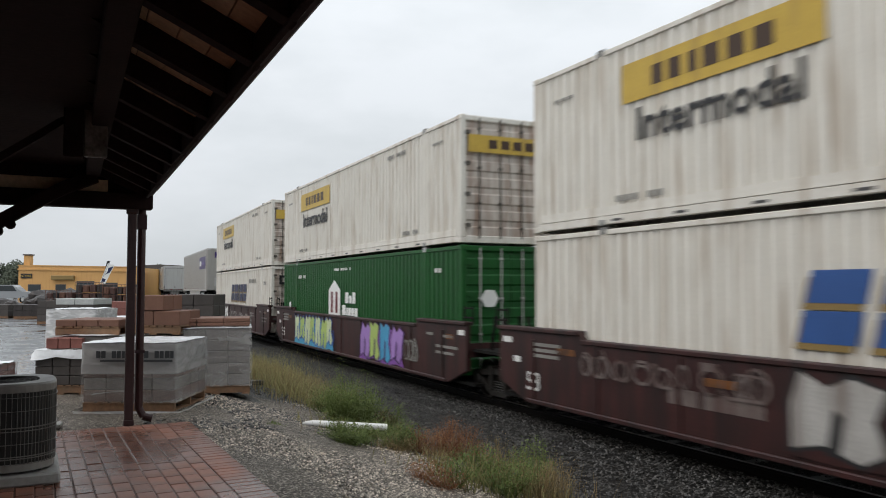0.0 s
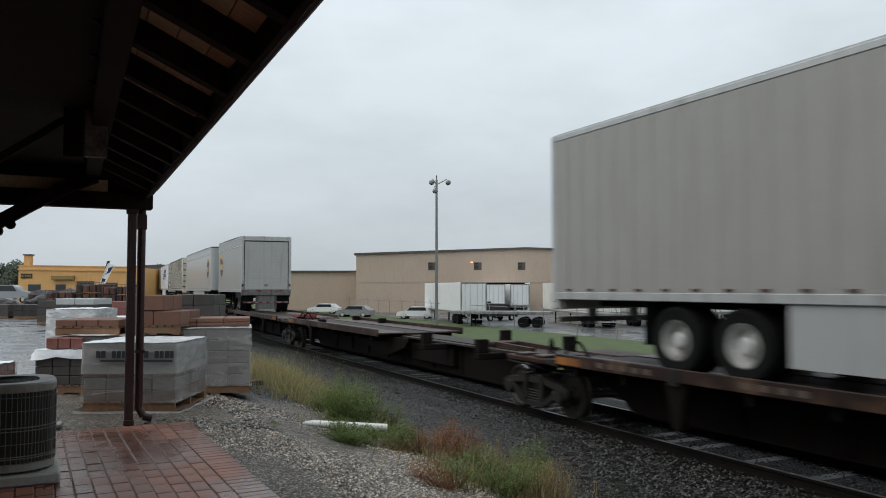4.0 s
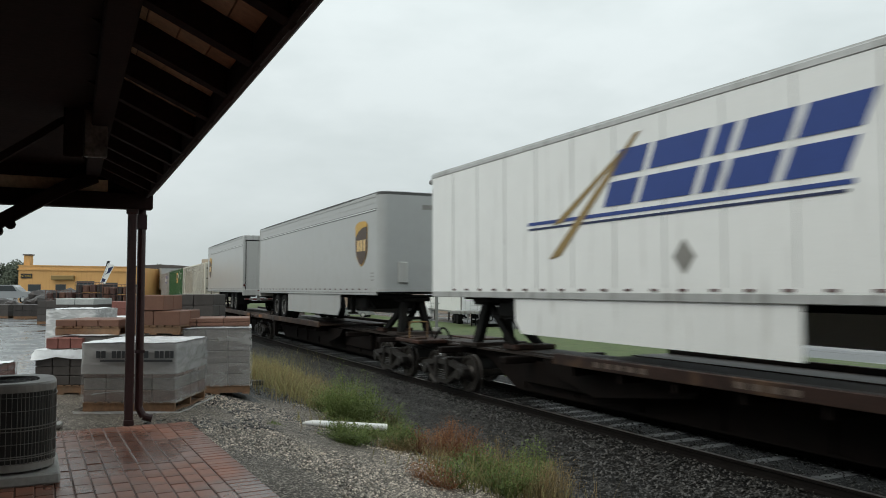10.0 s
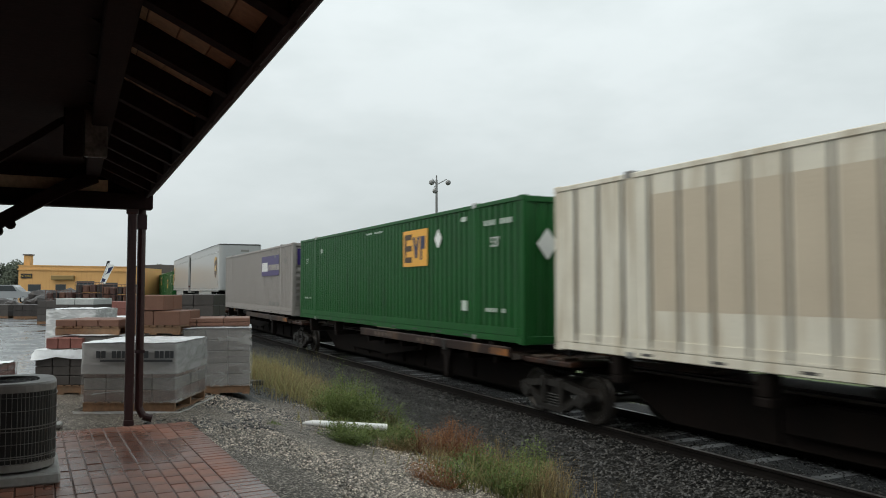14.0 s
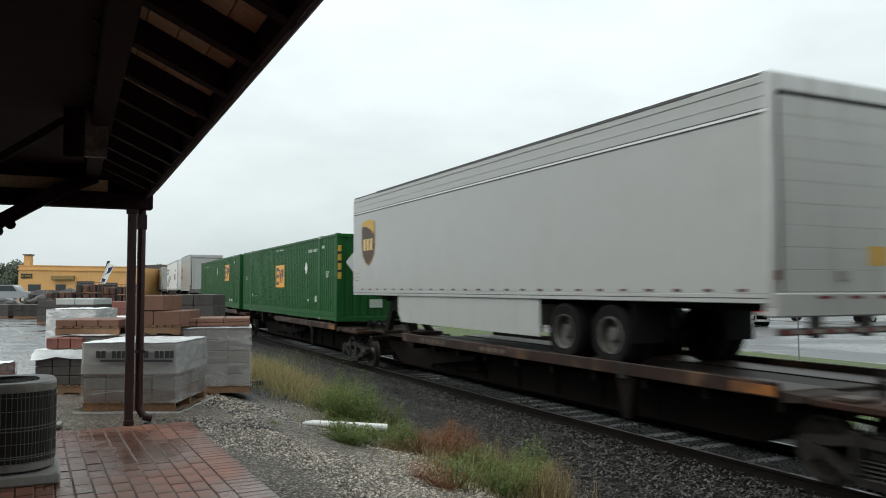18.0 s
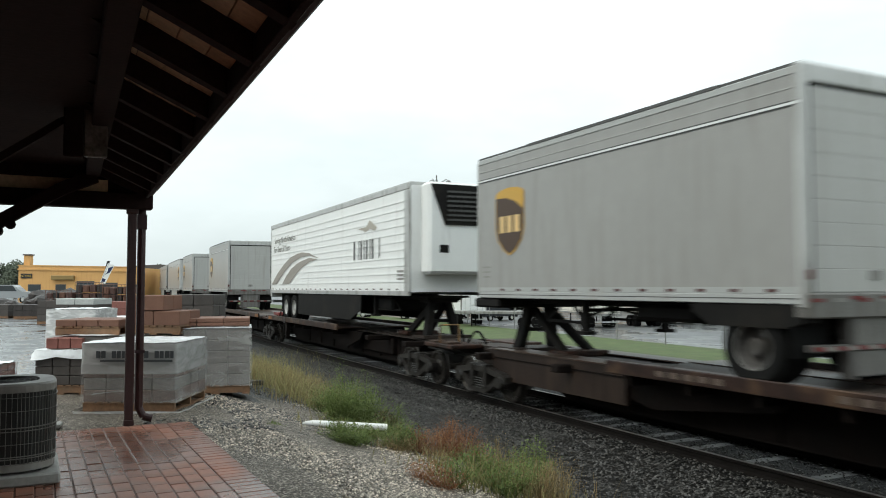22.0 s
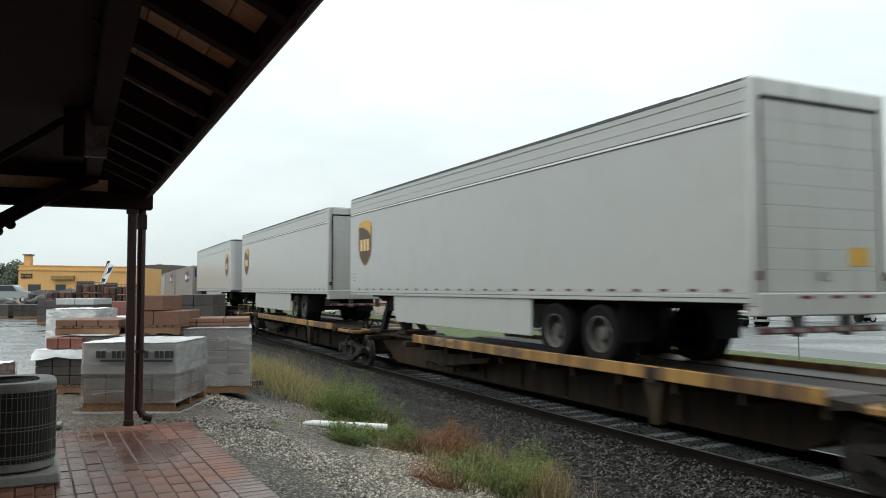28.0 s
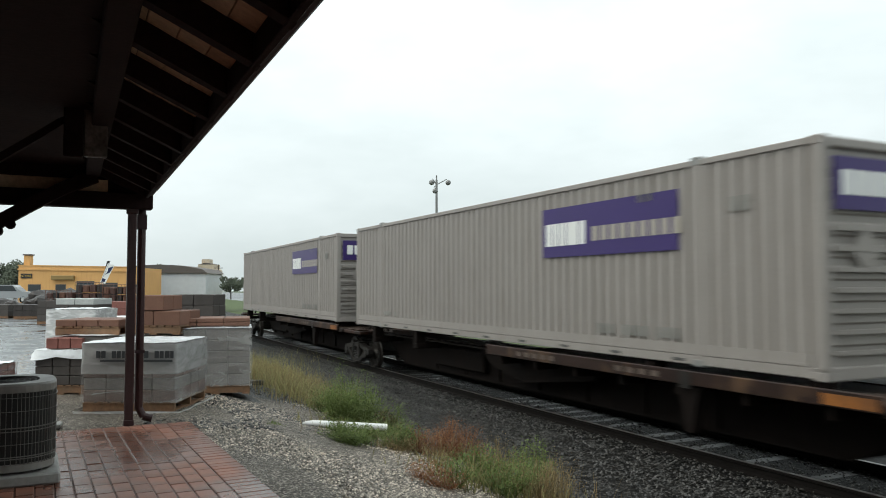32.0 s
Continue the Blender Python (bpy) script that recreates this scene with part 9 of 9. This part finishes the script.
def tree_kind(name, label, seed, h, spread, mat, n=520):
    """A tree: tapered trunk, limbs, and a crown of many small leaf clumps."""
    rng = random.Random(seed)
    t = thing(name, Matrix(), label, "tree", "trees along the horizon")
    g = Geo().tube((0, 0, 0), (0.1, 0.05, h * 0.5), h * 0.028, 8, h * 0.015)
    tips = []
    for k in range(9):
        a = k * 2.4 + rng.uniform(-0.4, 0.4)
        z0 = h * rng.uniform(0.22, 0.5)
        r = spread * rng.uniform(0.4, 0.95)
        z1 = z0 + h * rng.uniform(0.12, 0.42)
        g.tube((0.05, 0.03, z0), (math.cos(a) * r, math.sin(a) * r, z1), h * 0.012, 6, h * 0.004)
        tips.append(Vector((math.cos(a) * r, math.sin(a) * r, z1)))
    tips += [Vector((0, 0, h * 0.85)), Vector((spread * 0.3, 0, h * 0.72)), Vector((-spread * 0.35, 0.1, h * 0.7)), Vector((0.1, spread * 0.3, h * 0.66))]
    part("trunk", g, M_bark, t)
    c = Geo()
    for i in range(n):
        p = rng.choice(tips)
        rad = spread * 0.34
        q = Vector((rng.gauss(0, 1), rng.gauss(0, 1), rng.gauss(0, 0.8)))
        q = q.normalized() * rad * rng.random() ** 0.4
        o = p + q
        if o.z < h * 0.16:
            continue
        s = h * rng.uniform(0.016, 0.036)
        e = Euler((rng.uniform(0, 6.3), rng.uniform(0, 6.3), rng.uniform(0, 6.3))).to_matrix()
        ring = [e @ Vector((math.cos(j * 1.257) * s * rng.uniform(0.6, 1.2), math.sin(j * 1.257) * s * rng.uniform(0.6, 1.2), rng.uniform(-0.3, 0.3) * s)) + o for j in range(5)]
        c.add(ring, [(0, 1, 2, 3, 4)])
    part("crown", c, mat, t, keep=True)
    return t


kinds = [tree_kind("tree", "broad green tree in full leaf", 61, 10, 4.6, M_leaf, 2600), tree_kind("tree", "rounded green tree in full leaf", 62, 11, 5.4, M_leaf, 2600), tree_kind("tree", "tall green tree in full leaf", 63, 13, 4.2, M_leaf, 2600)]
rng = random.Random(64)
spots = []
for k in range(26):
    x = 84 + k * 5.6 + rng.uniform(-2, 2)
    top = 0.62 + 0.22 * math.sin(k * 0.55 + 0.4) + rng.uniform(-0.1, 0.1)
    spots.append((x * 1.0, 262 + rng.uniform(-12, 12), top))
for k in range(9):
    spots.append((70 + k * 9 + rng.uniform(-3, 3), 230 + rng.uniform(-6, 6), 0.36 + 0.06 * rng.random()))
for k in range(24):
    spots.append((76 + k * 5.2 + rng.uniform(-1.5, 1.5), 243 + rng.uniform(-5, 5), 0.42 + 0.16 * math.sin(k * 0.8) ** 2 + rng.uniform(-0.05, 0.05)))
spots += [(104, 200, 0.72), (112, 205, 0.8), (119, 202, 0.7), (97, 205, 0.62), (90, 212, 0.55), (130, 204, 0.7), (137, 198, 0.62), (145, 190, 0.75)]
for k in range(34):
    spots.append((70 + k * 4.6 + rng.uniform(-1.5, 1.5), 275 + rng.uniform(-6, 6), 0.52 + 0.14 * math.sin(k * 0.45 + 1.0) + rng.uniform(-0.05, 0.05)))
for k in range(8):
    spots.append((80 + k * 3.2 + rng.uniform(-1, 1), 250 + rng.uniform(-4, 4), (0.9, 0.85, 0.8, 0.7, 0.55, 0.5, 0.45, 0.42)[k]))
spots += [(-41.0, 122.0, 0.34), (-38.3, 118.0, 0.30), (-44.0, 128.0, 0.4), (-43.0, 118.0, 0.28), (-36.0, 125.0, 0.26), (-62.5, 170.0, 0.66), (-58.5, 160.0, 0.42), (-55.0, 165.0, 0.5), (-62.0, 113.0, 0.5), (-66.0, 120.0, 0.55), (-40.0, 104.0, 0.22), (-30.5, 112.0, 0.32), (-29.5, 118.0, 0.36)]
for i, (x, y, s) in enumerate(spots):
    k = kinds[i % 3]
    z = LOT - 0.4 if x > 0 else 0.8
    wide = 1.45 if x > 0 else 1.0
    o = k if i < 3 else copy_thing(k, Matrix())
    o.matrix_basis = pose(x, y, z, 0, 0, i * 77.0) @ Matrix.Diagonal((s * wide * rng.uniform(0.95, 1.25), s * wide * rng.uniform(0.95, 1.25), s, 1))

# ------------------------------------------------------------------ the yard on the near side, far end
def orange_building():
    b = thing("orange_building", pose(-53.2, 97.5, 0.9, 0, 0, 2), "orange painted flat-roofed building with a chimney", "building")
    L, D, h = 14.8, 9.0, 4.35
    part("front_wall", Geo().prism([(0, 0), (L, 0), (L, h - 0.25), (0, h)], "y", 0.0, 0.3), M_orangewall, b)
    part("side_wall", Geo().box(0, 0.3, 0.3, D, 0, h), M_orangewall, b)
    part("side_wall", Geo().box(L - 0.3, L, 0.3, D, 0, h - 0.25), M_orangewall, b)
    part("roof", Geo().box(0.1, L - 0.1, 0.2, D, h - 0.5, h - 0.3), M_cap, b)
    part("parapet", Geo().prism([(-0.1, h - 0.55), (L + 0.1, h - 0.8), (L + 0.1, h - 0.62), (-0.1, h - 0.38)], "y", -0.12, 0.0), M_orangewall, b)
    part("parapet_cap", Geo().prism([(-0.1, h), (L + 0.1, h - 0.25), (L + 0.1, h - 0.15), (-0.1, h + 0.1)], "y", -0.06, 0.4), M_orangewall, b)
    part("chimney", Geo().box(0.4, 1.2, 0.4, 1.2, h - 0.2, h + 1.3, 0.03), M_orangewall, b)
    part("chimney_cap", Geo().box(0.3, 1.3, 0.3, 1.3, h + 1.3, h + 1.45), M_cap, b)
    part("sign", Geo().box(0.3, 1.7, -0.06, 0.0, 2.75, 3.35), M_ink, b, "black sign board with yellow lettering")
    words("STORE", 0.3, "lettering", M_gold, b, pose(1.0, -0.065, 2.9, 90, 0, 0), "yellow lettering")
    for x, w, z0, z1 in ((1.2, 1.6, 0.9, 2.0), (4.6, 1.3, 0.0, 2.0), (7.2, 2.2, 1.4, 2.4), (10.5, 1.8, 0.0, 2.2), (14.0, 1.6, 0.9, 2.0)):
        f = part("window", Geo().box(x, x + w, -0.03, 0.0, z0, z1), M_cap, b)
        part("pane", Geo().box(x + 0.08, x + w - 0.08, -0.045, -0.03, z0 + 0.08, z1 - 0.08), M_glass, f)
    part("awning", Geo().box(4.2, 7.0, -0.5, 0.0, 2.55, 3.1, 0.05), M_bronze, b)
    back = thing("dark_roof_shed", pose(-46.5, 110, 0.9), "low shed with a dark curved roof behind", "building")
    part("wall", Geo().box(0, 13, 0, 8, 0, 3.6), M_palegrey, back)
    part("roof", Geo().prism([(-0.3, 3.6), (13.3, 3.6), (12.5, 4.2), (9.5, 4.7), (6.5, 4.85), (3.5, 4.7), (0.5, 4.2)], "y", -0.3, 8.3), M_cap, back)


orange_building()


def boulder(x, y, z, r, seed, mat, label):
    rg = random.Random(seed)
    bm = bmesh.new()
    bmesh.ops.create_icosphere(bm, subdivisions=3, radius=r)
    for v in bm.verts:
        k = 1 + 0.35 * noise.noise(v.co * (1.6 / r) + Vector((seed * 3.1, 0, 0))) + 0.12 * noise.noise(v.co * (5 / r))
        v.co = Vector((v.co.x * k * 1.15, v.co.y * k, v.co.z * k * 0.85))
    me = bpy.data.meshes.new("boulder")
    bm.to_mesh(me)
    bm.free()
    me.materials.append(mat)
    ob = new("boulder", me)
    ob.matrix_basis = pose(x, y, z + r * 0.7, 0, 0, rg.uniform(0, 360))
    return tagged(ob, label, "boulder", "boulders in the yard")


rg = random.Random(71)
for k, (x, y, r) in enumerate([(-22.6, 41, 0.55), (-21.4, 41.5, 0.7), (-20.2, 41, 0.5), (-19.4, 42, 0.75), (-23.8, 42, 0.6), (-18.4, 41.2, 0.45), (-24.6, 41, 0.5), (-20.8, 43.5, 0.9), (-22.4, 44, 0.95), (-17.8, 43.5, 0.5)]):
    boulder(x, y, 0.9, r, k, M_rock, "dark wet landscaping boulder in the yard")
# caged and crated stone behind the first pallets
M_cagestone = surf("dark_red_stone", (0.085, 0.045, 0.038), 0.6, var=0.3, scale=4)
M_cage = surf("rusty_wire_cage", (0.12, 0.06, 0.045), 0.6, 0.2, var=0.3)
for k, (x, y, w, h) in enumerate([(-17.5, 36.0, 1.2, 1.2), (-16.2, 36.2, 1.3, 1.55), (-14.9, 36.0, 1.2, 1.45), (-13.6, 36.5, 1.1, 0.9)]):
    c = thing("stone_cage", pose(x, y, 0.9, 0, 0, rg.uniform(-5, 5)), "wire cage filled with reddish brown stone", "stone cage", "cages in the yard")
    wood_pallet(c, w, 1.1, 0.0)
    for i in range(4):
        for j in range(4):
            q = Geo().box(-w / 2 + i * w / 4 + 0.02, -w / 2 + (i + 1) * w / 4 - 0.02, -0.5, 0.5, 0.13 + j * h / 4, 0.13 + (j + 1) * h / 4 - rg.uniform(0.01, 0.06), 0.03)
            part("stone", q, (M_cagestone, M_rock, M_clay)[(i * 7 + j * 3 + k) % 3], c)
    bars = Geo()
    for i in range(8):
        xx = -w / 2 + i * w / 7
        bars.tube((xx, -0.53, 0.13), (xx, -0.53, 0.2 + h), 0.012, 5)
    for j in range(4):
        bars.tube((-w / 2, -0.53, 0.2 + j * h / 3), (w / 2, -0.53, 0.2 + j * h / 3), 0.012, 5)
    tagged(part("cage_grid", bars, M_cage, c), kind="stuff")


def banner():
    b = thing("leaning_banner", pose(-30.7, 69.5, 0.9), "leaning black and white advertising banner on a pole", "banner")
    part("pole", Geo().tube((0, 0, 0), (0.25, 0, 2.3), 0.03, 8).tube((0.25, 0, 2.3), (0.95, 0, 3.95), 0.025, 8), M_galv, b)
    part("cloth", Geo().prism([(0.05, 1.95), (0.55, 1.9), (1.35, 3.55), (0.75, 3.75)], "y", -0.02, 0.0), M_label, b, "white cloth")
    part("cloth_mark", Geo().prism([(0.5, 2.7), (0.95, 2.9), (1.25, 3.45), (0.8, 3.3), (0.75, 3.0)], "y", -0.03, -0.02).prism([(0.2, 2.1), (0.5, 2.05), (0.58, 2.3), (0.3, 2.4)], "y", -0.03, -0.02), M_navy, b, "dark printed shapes")
    part("cloth_top", Geo().prism([(0.45, 3.0), (0.7, 3.1), (0.95, 3.95), (0.65, 3.9)], "y", 0.0, 0.02), M_ink, b, "black cloth")


banner()


def far_things():
    t = thing("grain_elevator", pose(-63.0, 200, 0.9), "pale tan grain elevator tower", "building")
    part("tower", Geo().box(0, 4.2, 0, 5, 0, 7.6), M_tan2, t)
    part("head_house", Geo().box(0.6, 2.6, 1, 4, 7.6, 9.0), M_tan2, t)
    for k in range(3):
        part("silo", Geo().lathe([(0.0, 6.6), (0.7, 6.2), (0.8, 5.9), (0.8, 0.0)], (-0.9 - k * 0.0 + 5.8 * (k == 2) + (-1.0) * (k == 1), 2.0, 0), "z", 14), M_tan2, t)
    part("roof", Geo().prism([(-0.1, 7.6), (4.3, 7.6), (2.1, 8.1)], "y", 0, 5), M_cap, t)
    s = thing("long_shed", pose(-60.0, 225, 0.9), "long low white metal shed", "building")
    part("wall", Geo().box(3, 34, 0, 12, 0, 2.4), M_tan2, s)
    part("roof", Geo().prism([(2.5, 2.4), (34.5, 2.4), (34.0, 5.2), (3.0, 5.2)], "y", -0.5, 12.5), M_palegrey, s, "pale metal roof")
    w = thing("white_shed", pose(-66.0, 175, 0.9), "white gabled metal shed", "building")
    part("wall", Geo().prism([(0, 0), (5, 0), (5, 2.2), (2.5, 3.6), (0, 2.2)], "y", 0, 14), M_palegrey, w)
    part("roof", Geo().prism([(-0.3, 2.2), (2.5, 3.75), (5.3, 2.2), (5.3, 2.05), (2.5, 3.6), (-0.3, 2.05)], "y", -0.3, 14.3), M_carwhite, w)
    o = thing("blue_roofed_store", pose(-90, 150, 0.9), "white store with a blue roof edge", "building")
    part("wall", Geo().box(0, 10, 0, 8, 0, 2.6), M_palegrey, o)
    part("roof_edge", Geo().box(-0.2, 10.2, -0.2, 8.2, 2.6, 3.3), M_spray, o)
    for x, h in ((-57.0, 6.5), (-52.0, 7.0)):
        u = thing("utility_pole", pose(x, 180, 0.9), "wooden utility pole with a crossarm", "utility pole")
        part("pole", Geo().tube((0, 0, 0), (0, 0, h), 0.14, 8, 0.1), M_bark, u)
        part("crossarm", Geo().box(-1.0, 1.0, -0.06, 0.06, h - 0.9, h - 0.75), M_bark, u)


M_tan2 = surf("pale_tan_siding", (0.50, 0.42, 0.32), 0.65, var=0.12, scale=0.6, dirt=(0.4, 0.25, 0.15), dirt_at=0.6)
far_things()


def highway_truck():
    t = thing("highway_truck", Matrix(), "blue tractor with a white box trailer on the highway", "truck")
    part("trailer_box", Geo().box(-14.0, -0.5, -1.25, 1.25, 1.2, 4.0, 0.04), M_carwhite, t)
    part("tractor", Geo().prism([(0.2, 0.7), (0.2, 3.6), (1.2, 3.9), (2.2, 3.2), (2.8, 2.2), (4.4, 2.0), (4.6, 0.7)], "y", -1.2, 1.2), M_truckblue, t, "blue tractor cab")
    part("windscreen", Geo().box(2.25, 2.6, -1.0, 1.0, 2.3, 3.0), M_glass, t)
    for x in (-12.5, -11.2, 0.8, 2.0, 3.9):
        w = part("wheel", Geo().lathe([(0.0, -1.24), (0.46, -1.22), (0.5, -1.15), (0.5, 1.15), (0.46, 1.22), (0.0, 1.24)], (0, 0, 0), "y", 16), M_rubber, t)
        w.matrix_basis = pose(x, 0, 0.5)
    return t


M_truckblue = surf("blue_cab_paint", (0.06, 0.09, 0.33), 0.3, var=0.05, bump=0)
HIGHWAY = [(highway_truck(), 3.0)]


motions()
